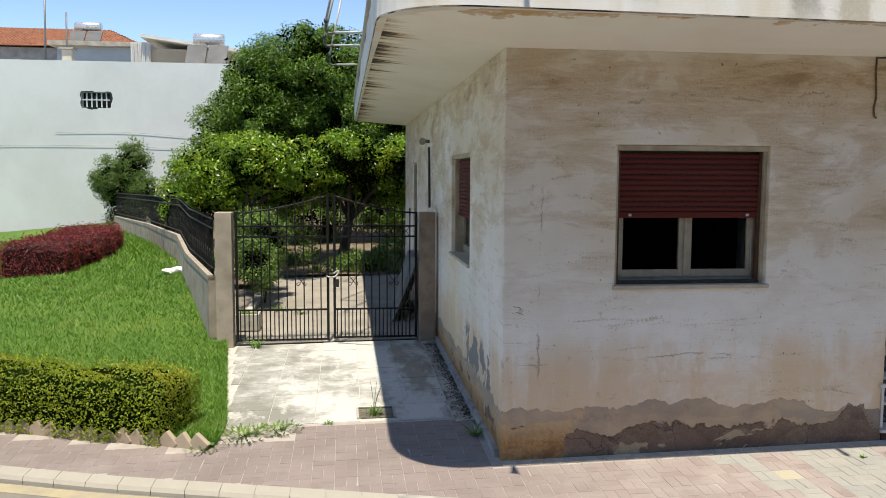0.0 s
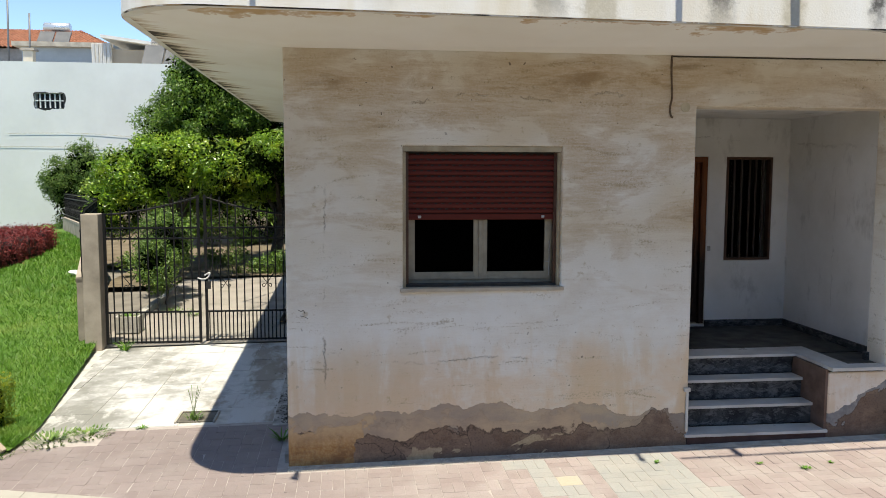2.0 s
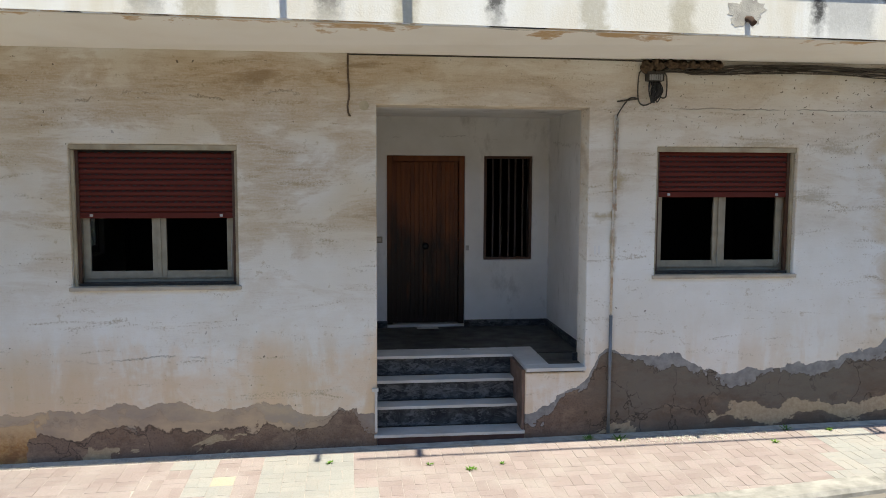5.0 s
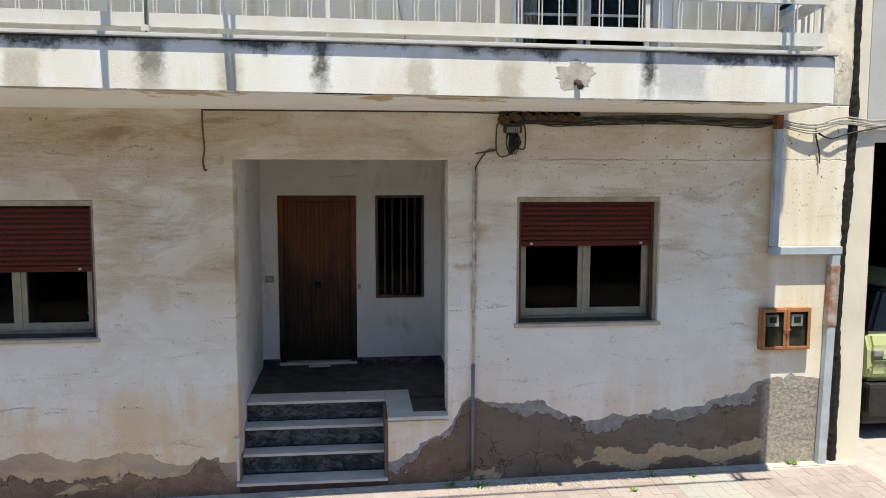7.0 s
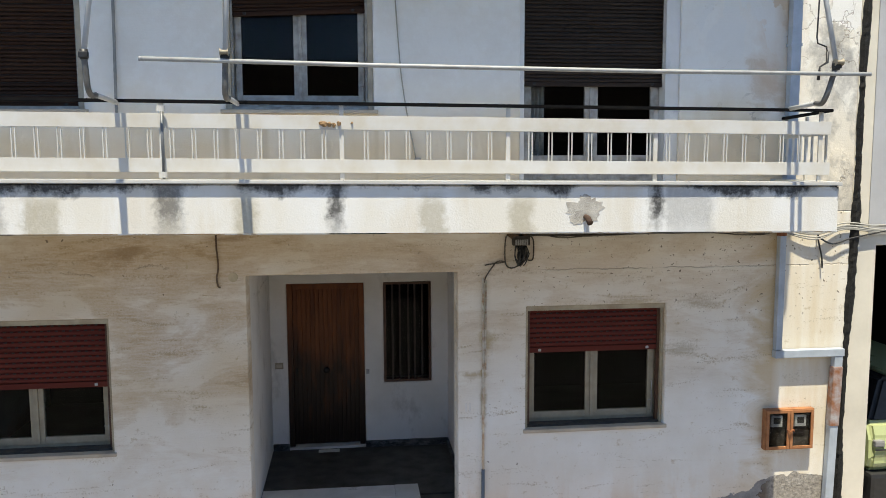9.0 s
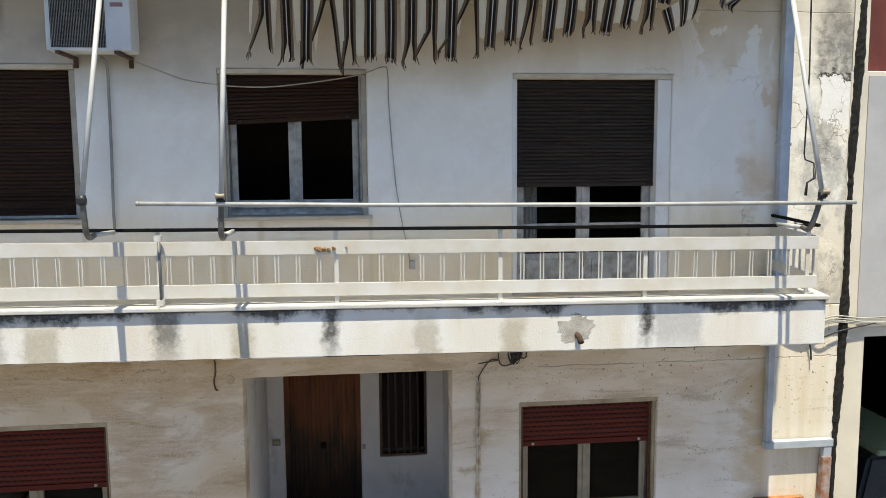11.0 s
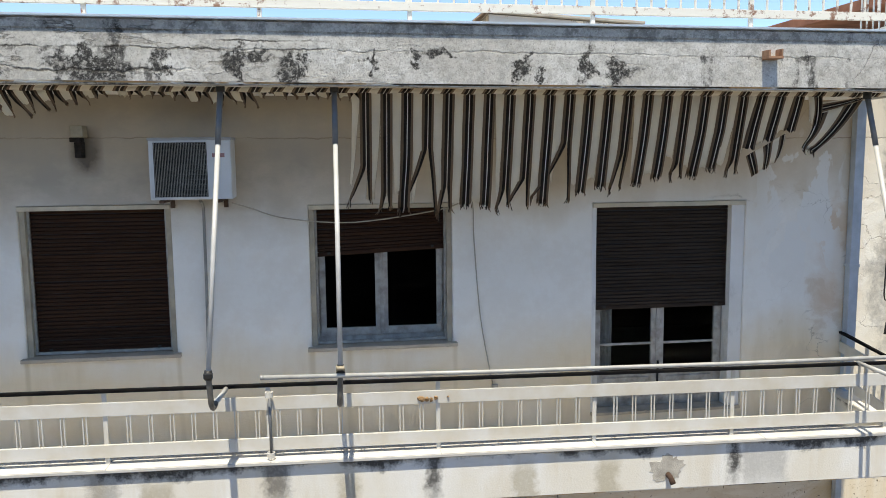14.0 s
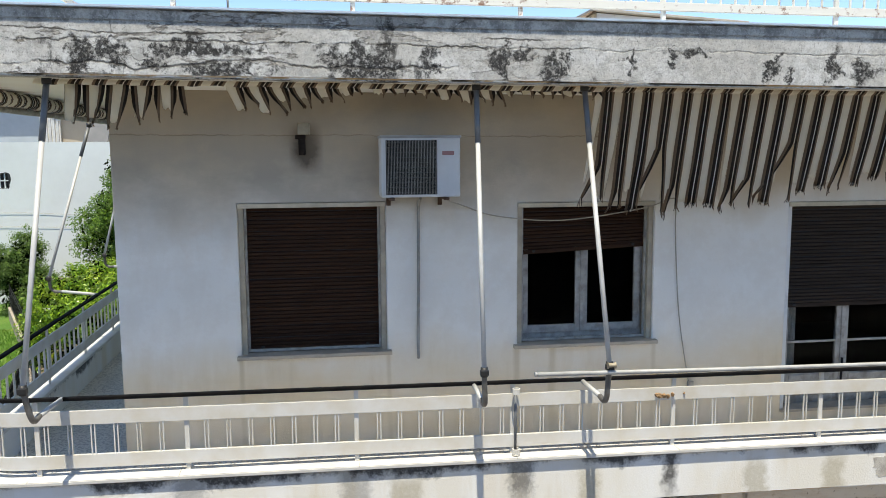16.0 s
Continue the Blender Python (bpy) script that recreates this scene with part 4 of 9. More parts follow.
def strip(x0, x1, front, back, top, depth, n):
    """A solid strip between two lines over the ground."""
    bm = bmesh.new()
    rows = []
    for i in range(n + 1):
        x = x0 + (x1 - x0) * i / n
        a, b = front(x), back(x)
        rows.append([bm.verts.new((x, a, slope(x, a) + top)), bm.verts.new((x, b, slope(x, b) + top)),
                     bm.verts.new((x, b, slope(x, b) + top - depth)), bm.verts.new((x, a, slope(x, a) + top - depth))])
    for p, q in zip(rows, rows[1:]):
        for k in range(4):
            bm.faces.new((p[k], q[k], q[(k + 1) % 4], p[(k + 1) % 4]))
    bm.faces.new(rows[0])
    bm.faces.new(rows[-1][::-1])
    return bm


pavement = solid("pavement", strip(-16, 20, lambda x: edge_y(x) + 0.05, lambda x: stones_y(x) if x < -2.72 else (1.35 if x < 0 else 0.2 if x < 10.2 else 3.0), -0.003, 0.3, 360),
                 plain("paver_sand", (0.39, 0.35, 0.325), 0.95, var=0.3, scale=6, bump=0.5), "bed of sandy mortar under pink pavers", "pavement", "structure")

# ---- house shell ----
X_END = 9.93
W1 = (1.05, 2.525, 1.63, 2.93)
W2 = (6.52, 7.967, 1.685, 2.948)
W3 = (1.067, 2.41, 4.865, 6.27)
W4 = (3.668, 5.037, 4.865, 6.237)
W5 = (6.445, 8.045, 4.05, 6.205)
SIDE_WIN = (2.0, 3.6, 1.61, 2.90)
SIDE_DOOR = (8.75, 9.6, 0.9, 2.89)
solid("wall_front_lower", pierced(0, X_END, -0.4, 3.86, 0, 0.3, [W1, W2, (3.80, 5.24, -1, 3.31), (5.24, 5.835, 0.74, 3.31)]), WALL_LOW,
      "stained off-white plaster wall, its foot worn to brown render", "wall", "structure")
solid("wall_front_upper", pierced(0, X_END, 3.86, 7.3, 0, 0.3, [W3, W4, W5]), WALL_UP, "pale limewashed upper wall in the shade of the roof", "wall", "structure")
solid("wall_side_lower", pierced(0.3, 11.7, -0.4, 3.86, 0, 0.3, [SIDE_WIN, SIDE_DOOR], axis="x"), WALL_LOW, "off-white plastered side wall with worn corner", "wall", "structure")
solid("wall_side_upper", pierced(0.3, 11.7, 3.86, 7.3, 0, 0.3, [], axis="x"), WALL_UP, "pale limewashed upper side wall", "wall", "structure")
solid("wall_back", boxed(0.3, X_END, 11.4, 11.7, -0.4, 7.3), WALL_UP, "plain plastered back wall", "wall", "structure")
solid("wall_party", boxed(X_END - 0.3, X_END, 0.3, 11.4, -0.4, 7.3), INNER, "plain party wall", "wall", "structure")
solid("floor_lower", boxed(0.3, X_END - 0.3, 2.5, 11.4, 0.5, 0.8), INNER_FLOOR, "tiled inner floor coloured near-black for unlit rooms", "floor", "structure")
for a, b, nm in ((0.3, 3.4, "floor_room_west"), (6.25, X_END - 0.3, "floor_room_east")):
    solid(nm, boxed(a, b, 0.3, 2.5, 0.5, 0.8), INNER_FLOOR, "tiled inner floor coloured near-black for unlit rooms", "floor", "structure")
solid("floor_upper", boxed(0.3, X_END - 0.3, 0.3, 11.4, 3.75, 4.04), INNER_FLOOR, "inner floor of the upper storey, coloured near-black for unlit rooms", "floor", "structure")
solid("wall_inner_lower", boxed(0.3, X_END - 0.3, 4.6, 4.75, 0.8, 3.75), INNER, "inner wall coloured near-black for unlit rooms", "wall", "structure")
solid("wall_inner_upper", boxed(0.3, X_END - 0.3, 3.9, 4.05, 4.04, 7.2), INNER, "inner wall of the upper storey, coloured near-black for unlit rooms", "wall", "structure")

# porch
solid("wall_porch_left", boxed(3.5, 3.797, 0.3, 2.2, 0.3, 3.75), PORCH_WALL, "whitewashed porch wall", "wall", "structure")
solid("wall_porch_right", boxed(6.0, 6.25, 0.3, 2.2, 0.3, 3.75), PORCH_WALL, "whitewashed porch wall with faint cracks", "wall", "structure")
DOOR = (4.0, 4.95, 0.80, 2.895)
GRILLE = (5.19, 5.79, 1.62, 2.895)
solid("wall_porch_back", pierced(3.5, 6.25, 0.3, 3.75, 2.2, 2.5, [DOOR, GRILLE]), PORCH_WALL, "whitewashed porch wall with door and barred window", "wall", "structure")
solid("ceiling_porch", boxed(3.797, 6.0, 0.3, 2.2, 3.36, 3.6), PORCH_WALL, "flat whitewashed porch ceiling", "ceiling", "structure")
solid("floor_porch", boxed(3.797, 6.0, 0.66, 2.2, 0.4, 0.795), TERRAZZO, "dark grey terrazzo porch floor", "floor", "structure")
solid("floor_porch_side", boxed(5.26, 6.0, 0.02, 0.615, 0.4, 0.795), TERRAZZO, "dark grey terrazzo porch floor", "floor", "structure")
for nm, b in (("baseboard_back_west", boxed(3.80, 3.998, 2.165, 2.2, 0.795, 0.875, 0.004)), ("baseboard_back", boxed(4.952, 6.0, 2.165, 2.2, 0.795, 0.875, 0.004)),
              ("baseboard_side", boxed(5.965, 6.0, 0.3, 2.16, 0.795, 0.875, 0.004)), ("baseboard_pier", boxed(5.79, 5.999, 0.25, 0.298, 0.795, 0.875, 0.004))):
    solid(nm, b, DARK_MARBLE, "dark grey marble baseboard", "baseboard", "structure")

# ---- balcony and roof slab; both sink a little towards the far end ----
def sunk(x):
    return -0.010 * (x - 4.0)


def tilt(bm):
    for v in bm.verts:
        v.co.z += sunk(v.co.x)
    return bm


def outline(front, side, r, right_front, right_wall, back=11.7, n=10, inset=0.0):
    """The line round the two open sides of a slab, from its far end to the neighbour: rounded at the corner."""
    front, side, r = front + inset, side + inset, max(r - inset, 0.05)
    pts = [(side, back), (side, 6.0), (side, 2.0)]
    for k in range(n + 1):
        a = math.pi + (math.pi / 2) * k / n
        pts.append((side + r + r * math.cos(a), front + r + r * math.sin(a)))
    s = inset / 1.5
    pts += [(1.5, front), (4.0, front), (6.5, front), (right_front - s, front), (right_wall - s, -0.002)]
    return pts


def slab(line, z0, z1, soft=0.01, dip=0.0):
    """A slab between that line and the walls; its underside dips towards them."""
    bm = bmesh.new()
    ring = line + [(0.002, -0.002), (0.002, 11.7)]
    ring[-2:] = [(-0.002, -0.002), (-0.002, line[0][1])]
    inner = (len(line) - 1, len(line), len(line) + 1)
    lo = [bm.verts.new((x, y, z0 - (dip + sunk(x) if dip and k in inner else 0.0))) for k, (x, y) in enumerate(ring)]
    hi = [bm.verts.new((x, y, z1)) for x, y in ring]
    n = len(ring)
    for k in range(n):
        bm.faces.new((lo[k], lo[(k + 1) % n], hi[(k + 1) % n], hi[k]))
    bm.faces.new(hi)
    bm.faces.new(lo[::-1])
    if soft:
        bm.normal_update()
        edges = [e for e in bm.edges if len(e.link_faces) == 2 and e.calc_face_angle() > 1.0]
        bmesh.ops.bevel(bm, geom=edges, offset=soft, segments=2, affect="EDGES")
    return tilt(bm)


def band(line, width, z0, z1, soft=0.006, out=0.0):
    """A band that follows that line, width metres inward."""
    bm = bmesh.new()
    n = len(line)
    rows = []
    for k, (x, y) in enumerate(line):
        a, b = Vector(line[max(k - 1, 0)]), Vector(line[min(k + 1, n - 1)])
        d = (b - a).normalized()
        inn = Vector((-d.y, d.x))
        o, i = Vector((x, y)) - inn * out, Vector((x, y)) + inn * width
        rows.append([bm.verts.new((o.x, o.y, z0)), bm.verts.new((o.x, o.y, z1)), bm.verts.new((i.x, i.y, z1)), bm.verts.new((i.x, i.y, z0))])
    for p, q in zip(rows, rows[1:]):
        for k in range(4):
            bm.faces.new((p[k], q[k], q[(k + 1) % 4], p[(k + 1) % 4]))
    bm.faces.new(rows[0])
    bm.faces.new(rows[-1][::-1])
    bm.normal_update()
    if soft:
        edges = [e for e in bm.edges if len(e.link_faces) == 2 and e.calc_face_angle() > 0.9]
        bmesh.ops.bevel(bm, geom=edges, offset=soft, segments=2, affect="EDGES")
    return tilt(bm)


BAL = outline(-1.28, -1.17, 0.72, 8.95, 9.2)
solid("balcony_slab", slab(BAL, 3.815, 3.90, 0.0, 0.042), SOFFIT, "balcony slab with a stained cream soffit", "balcony", "structure")
solid("balcony_edge", band(BAL, 0.13, 3.812, 4.213, 0.012, out=0.006), FASCIA, "white balcony edge with black drip stains and a chipped outlet", "balcony edge", "structure")
def speckle():
    m = Mat("balcony_terrazzo", rough=0.6)
    p = m.pos()
    col = m.mix(m.ramp(m.noise(p, 2.0, 5), (0.4, 0), (0.65, 1)), (0.64, 0.61, 0.55), (0.54, 0.515, 0.465))
    col = m.mix(m.ramp(m.noise(p, 38, 4, 0.6), (0.50, 0), (0.56, 0.8)), col, (0.32, 0.31, 0.29))
    m.put("Base Color", col)
    return m.m


solid("balcony_floor", slab(outline(-1.28, -1.17, 0.72, 8.95, 9.2, inset=0.14), 3.902, 3.909, 0), speckle(), "grey speckled terrazzo floor of the balcony", "floor", "structure")
coping = solid("balcony_coping", band(BAL, 0.17, 4.214, 4.246, 0.006, out=0.04), MARBLE, "white marble coping slabs along the balcony edge", "coping", "structure")
ROOF = outline(-1.335, -1.25, 0.3, 9.04, 9.25)
solid("roof_slab", slab(ROOF, 7.248, 7.40), SOFFIT, "flat concrete roof slab with a cream soffit", "roof", "structure")
solid("roof_cover", boxed(0.0, X_END, 0.0, 11.7, 7.3, 7.42), CONCRETE, "flat concrete roof", "roof", "structure")
solid("roof_edge", band(ROOF, 0.18, 7.240, 7.63, 0.02, out=0.008), CORNICE, "cracked concrete roof edge with black lichen stains", "cornice", "structure")
solid("roof_lip", band(ROOF, 0.2, 7.631, 7.72, 0.012, out=-0.004), CORNICE,
      "grey concrete upstand with flaking skin", "cornice", "structure")
solid("roof_flashing", band(ROOF, 0.25, 7.721, 7.74, 0.004, out=0.03), plain("pale_metal_flashing", (0.62, 0.64, 0.65), 0.4, 0.6, var=0.2, scale=5, bump=0.1),
      "pale sheet metal flashing on the roof edge", "flashing", "structure")

# ---- windows, shutters, doors ----
def slat_mesh(name, width, pitch, mat, slots=False, stagger=0.0, bow=0.006):
    """One roller slat, its origin at the middle of its lower edge; a rounded face towards -y."""
    bm = bmesh.new()
    prof = [(0.0, 0.004), (-bow, pitch * 0.22), (-bow * 1.15, pitch * 0.5), (-bow * 0.9, pitch * 0.74), (0.0, pitch * 0.88), (0.004, pitch * 0.9), (0.006, pitch), (0.012, pitch), (0.012, 0.004)]
    a = [bm.verts.new((-width / 2, y, z)) for y, z in prof]
    b = [bm.verts.new((width / 2, y, z)) for y, z in prof]
    n = len(prof)
    for k in range(n):
        bm.faces.new((a[k], a[(k + 1) % n], b[(k + 1) % n], b[k]))
    bm.faces.new(a)
    bm.faces.new(b[::-1])
    if slots:
        x = -width / 2 + 0.05 + stagger
        first = len(bm.faces)
        while x < width / 2 - 0.04:
            box(bm, x, x + 0.026, -0.0062, 0.0055, pitch * 0.80, pitch * 0.97)
            x += 0.066
        bm.faces.ensure_lookup_table()
        for f in bm.faces[first:]:
            f.material_index = 1
    return as_mesh(name, bm, mat, BLACK)


def roller(parent, x0, x1, y, top, bottom, pitch, mat, red, sag=0.0):
    """A roller shutter let down from top to bottom, slat by slat."""
    w, cx = x1 - x0, (x0 + x1) / 2
    sh = part("shutter", boxed(x0, x1, y + 0.013, y + 0.018, bottom + 0.03 + max(sag, 0), top), BLACK, parent,
              "brick red roller shutter, half down" if red else "worn dark brown wooden roller shutter")
    n = int(round((top - bottom) / pitch))
    kinds = [slat_mesh("slat", w, pitch, mat, red, s) for s in (0.0, 0.033)]
    rng = random.Random(int(x0 * 100))
    for k in range(1, n):
        lean = sag * (1 - k / n) / w
        jit = 0.0 if red else rng.uniform(-0.0035, 0.0035)
        piece("slat", kinds[k % 2], sh, shifted(cx, y + (0 if red else rng.uniform(-0.002, 0.002)), bottom + sag / 2 * (1 - k / n) + k * pitch + jit)
              @ Matrix.Rotation(-lean + (0 if red else rng.uniform(-0.002, 0.002)), 4, "Y"))
    bar = bmesh.new()
    box(bar, x0, x1, y - 0.012, y + 0.012, bottom - 0.004, bottom + pitch * 0.98, 0.003)
    if sag:
        for v in bar.verts:
            v.co.z += sag * (v.co.x - x0) / w
    bar_ob = part("end_bar", bar, mat, sh)
    for x in (x0 + 0.11, x1 - 0.11):
        st = bmesh.new()
        z = bottom + 0.022 + sag * (x - x0) / w
        box(st, x - 0.014, x + 0.014, y - 0.024, y - 0.011, z - 0.011, z + 0.013, 0.003)
        part("stopper", st, STEEL_WHITE if red else BLACK, bar_ob)
    return sh


def ring_frame(x0, x1, y0, y1, z0, z1, w, bottom=None, bevel=0.003):
    bm = bmesh.new()
    bt = w if bottom is None else bottom
    box(bm, x0, x0 + w, y0, y1, z0, z1, bevel)
    box(bm, x1 - w, x1, y0, y1, z0, z1, bevel)
    box(bm, x0 + w, x1 - w, y0 + 0.001, y1 - 0.001, z1 - w, z1, bevel)
    box(bm, x0 + w, x1 - w, y0 + 0.001, y1 - 0.001, z0, z0 + bt, bevel)
    return bm


def sash(parent, x0, x1, y, z0, z1, w, mat, bottom, bars=(), handle=None):
    leaf = part("casement", ring_frame(x0, x1, y, y + 0.045, z0, z1, w, bottom), mat, parent)
    pane = part("pane", boxed(x0 + w - 0.005, x1 - w + 0.005, y + 0.02, y + 0.025, z0 + bottom - 0.005, z1 - w + 0.005), GLASS, leaf)
    pane.visible_shadow = False
    for z in bars:
        part("glazing_bar", boxed(x0 + w - 0.003, x1 - w + 0.003, y + 0.008, y + 0.037, z - 0.012, z + 0.012, 0.003), mat, leaf)
    if handle:
        hb = bmesh.new()
        tube(hb, [(handle, y - 0.002, z0 + 0.03), (handle, y - 0.012, z0 + 0.05), (handle, y - 0.012, z0 + 0.32), (handle, y - 0.002, z0 + 0.36)], 0.005, 6)
        tube(hb, [(handle, y - 0.012, z0 + 0.16), (handle - 0.045, y - 0.02, z0 + 0.165)], 0.005, 6)
        part("latch_rod", hb, FRAME_OLD, leaf)
    return leaf


def lower_window(name, W, drop, label):
    x0, x1, z0, z1 = W
    win = thing(name, label, "window", ((x0 + x1) / 2, 0.1, z0), kind="structure")
    lin = bmesh.new()
    box(lin, x0 + 0.002, x1 - 0.002, 0.022, 0.16, z1 - 0.05, z1 - 0.002, 0.003)
    part("lintel_strip", lin, REVEAL, win)
    for a, b in ((x0 + 0.002, x0 + 0.03), (x1 - 0.03, x1 - 0.002)):
        part("lining", boxed(a, b, 0.05, 0.235, z0 + 0.002, z1 - 0.052, 0.003), REVEAL, win)
    a, b = x0 + 0.03, x1 - 0.03
    for p, q in ((a, a + 0.028), (b - 0.028, b)):
        part("track", boxed(p, q, 0.085, 0.13, z0 + 0.004, z1 - 0.053, 0.003), TRACK, win, "brown painted shutter track")
    part("window_frame", ring_frame(a + 0.001, b - 0.001, 0.17, 0.235, z0 + 0.012, z1 - 0.055, 0.035, 0.05), FRAME_LOW, win)
    # dark strip paints the shadow gap under the frame, along with its dirt
    part("dusty_ledge", boxed(a + 0.002, b - 0.002, 0.06, 0.172, z0 + 0.006, z0 + 0.03, 0.004), GRIME_SHADE, win, "near-black ledge for the shadow gap and dirt under the frame")
    mid = (a + b) / 2
    sash(win, a + 0.03, mid - 0.002, 0.155, z0 + 0.062, z1 - 0.1, 0.062, FRAME_LOW, 0.07)
    sash(win, mid + 0.002, b - 0.03, 0.155, z0 + 0.062, z1 - 0.1, 0.062, FRAME_LOW, 0.07, handle=b - 0.05)
    part("astragal", boxed(mid - 0.018, mid + 0.018, 0.14, 0.156, z0 + 0.07, z1 - 0.1, 0.004), FRAME_LOW, win)
    roller(win, a + 0.02, b - 0.02, 0.105, z1 - 0.05, z1 - 0.05 - drop, 0.05, SHUTTER_RED, True)
    part("window_sill", boxed(x0 - 0.025, x1 + 0.025, -0.03, 0.24, z0 - 0.03, z0 + 0.006, 0.006), SILL, win, "grey stone sill with dust")
    return win


lower_window("window_1", W1, 0.62, "window with a half lowered brick red shutter")
lower_window("window_2", W2, 0.44, "window with a slightly lowered brick red shutter")


def upper_window(name, W, drop, sag, label):
    x0, x1, z0, z1 = W
    win = thing(name, label, "window", ((x0 + x1) / 2, 0.1, z0), kind="structure")
    part("lintel_strip", boxed(x0 + 0.002, x1 - 0.002, -0.008, 0.15, z1 - 0.042, z1 - 0.002, 0.003), CREAM_TRIM, win)
    for a, b in ((x0 + 0.002, x0 + 0.05), (x1 - 0.05, x1 - 0.002)):
        part("lining", boxed(a, b, 0.03, 0.225, z0 + 0.002, z1 - 0.044, 0.003), LINING, win)
    a, b = x0 + 0.05, x1 - 0.05
    fly = bmesh.new()
    box(fly, a + 0.001, a + 0.022, 0.075, 0.10, z0 + 0.012, z1 - 0.044, 0.003)
    box(fly, b - 0.022, b - 0.001, 0.075, 0.10, z0 + 0.012, z1 - 0.044, 0.003)
    box(fly, a + 0.022, b - 0.022, 0.076, 0.099, z0 + 0.012, z0 + 0.038, 0.003)
    part("shutter_track", fly, FRAME_OLD, win, "pale metal shutter track")
    part("window_frame", ring_frame(a + 0.001, b - 0.001, 0.17, 0.225, z0 + 0.02, z1 - 0.045, 0.035, 0.06), FRAME_OLD, win)
    mid = (a + b) / 2
    sash(win, a + 0.03, mid - 0.002, 0.15, z0 + 0.075, z1 - 0.08, 0.06, FRAME_OLD, 0.075, handle=a + 0.04)
    sash(win, mid + 0.002, b - 0.03, 0.15, z0 + 0.075, z1 - 0.08, 0.06, FRAME_OLD, 0.075, handle=b - 0.04)
    part("astragal", boxed(mid - 0.016, mid + 0.016, 0.135, 0.151, z0 + 0.08, z1 - 0.08, 0.004), FRAME_OLD, win)
    roller(win, a + 0.022, b - 0.022, 0.11, z1 - 0.043, z1 - 0.043 - drop, 0.037, SHUTTER_WOOD, False, sag)
    part("window_sill", boxed(x0 - 0.04, x1 + 0.04, -0.07, 0.23, z0 - 0.032, z0 + 0.004, 0.006), SILL, win, "grey stone sill")
    return win


upper_window("window_3", W3, 1.335, 0.0, "window shut by a worn brown wooden roller shutter")
upper_window("window_4", W4, 0.46, 0.055, "window with a crooked, half lowered brown shutter")

# balcony door
x0, x1, z0, z1 = W5
bd = thing("door_2", "double balcony door, grey paint peeling, brown shutter halfway", "door", ((x0 + x1) / 2, 0.1, z0), kind="structure")
part("lintel_strip", boxed(x0 + 0.002, x1 - 0.002, -0.008, 0.15, z1 - 0.045, z1 - 0.002, 0.003), CREAM_TRIM, bd)
for a, b in ((x0 + 0.002, x0 + 0.045), (x1 - 0.14, x1 - 0.002)):
    part("lining", boxed(a, b, 0.02, 0.225, z0 + 0.002, z1 - 0.047, 0.003), PORCH_WALL, bd)
a, b = x0 + 0.045, x1 - 0.14
mid = (a + b) / 2
part("door_frame", ring_frame(a + 0.001, b - 0.001, 0.17, 0.225, z0 + 0.02, z1 - 0.048, 0.035, 0.03), FRAME_OLD, bd)
for p, q in ((a + 0.03, mid - 0.002), (mid + 0.002, b - 0.03)):
    leaf = sash(bd, p, q, 0.15, z0 + 0.05, z1 - 0.08, 0.065, FRAME_OLD, 0.34, bars=(z0 + 0.68,))
    part("panel", boxed(p + 0.09, q - 0.09, 0.14, 0.152, z0 + 0.11, z0 + 0.33, 0.008), FRAME_OLD, leaf)
part("astragal", boxed(mid - 0.02, mid + 0.02, 0.135, 0.151, z0 + 0.05, z1 - 0.08, 0.004), FRAME_OLD, bd)
part("espagnolette", tube(bmesh.new(), [(mid, 0.128, z0 + 0.25), (mid, 0.122, z0 + 0.5)], 0.012, 8), IRON, bd)
roller(bd, a + 0.004, b + 0.006, 0.11, z1 - 0.045, z1 - 1.09, 0.037, SHUTTER_GREY, False, 0.0)
part("threshold", boxed(x0 + 0.002, x1 - 0.002, -0.02, 0.25, z0 - 0.012, z0 + 0.018, 0.004), SILL, bd)
cur = bmesh.new()
rows = []
for k in range(40):
    x = a + 0.05 + k * 0.0055
    y = 0.3 + 0.012 * math.sin(k * 0.9)
    rows.append((cur.verts.new((x, y, 4.3)), cur.verts.new((x, y, 6.05))))
for p, q in zip(rows, rows[1:]):
    cur.faces.new((p[0], q[0], q[1], p[1])).smooth = True
c_ob = solid("curtain", cur, plain("lace_curtain", (0.62, 0.60, 0.55), 0.9, var=0.3, scale=30, bump=0.3), "cream patterned lace curtain behind the balcony door", "curtain")
c_ob.modifiers.new("thick", "SOLIDIFY").thickness = 0.003

# side wall: window and far opening
sw = thing("window_5", "side window with a lowered brick red shutter", "window", (0.1, 2.8, 1.61), kind="structure")
part("lintel_strip", boxed(0.02, 0.16, 2.002, 3.598, 2.852, 2.898, 0.003), REVEAL, sw)
for p, q in ((2.002, 2.04), (3.56, 3.598)):
    part("lining", boxed(0.05, 0.235, p, q, 1.612, 2.85, 0.003), REVEAL, sw)
sl = slat_mesh("slat", 1.5, 0.05, SHUTTER_RED, True)
ssh = part("shutter", boxed(0.118, 0.123, 2.05, 3.55, 2.16, 2.85), BLACK, sw, "brick red roller shutter")
for k in range(14):
    piece("slat", sl, ssh, shifted(0.105, 2.8, 2.14 + k * 0.05) @ Matrix.Rotation(math.radians(-90), 4, "Z"))
part("end_bar", boxed(0.09, 0.12, 2.05, 3.55, 2.11, 2.145, 0.003), SHUTTER_RED, ssh)
fr = bmesh.new()
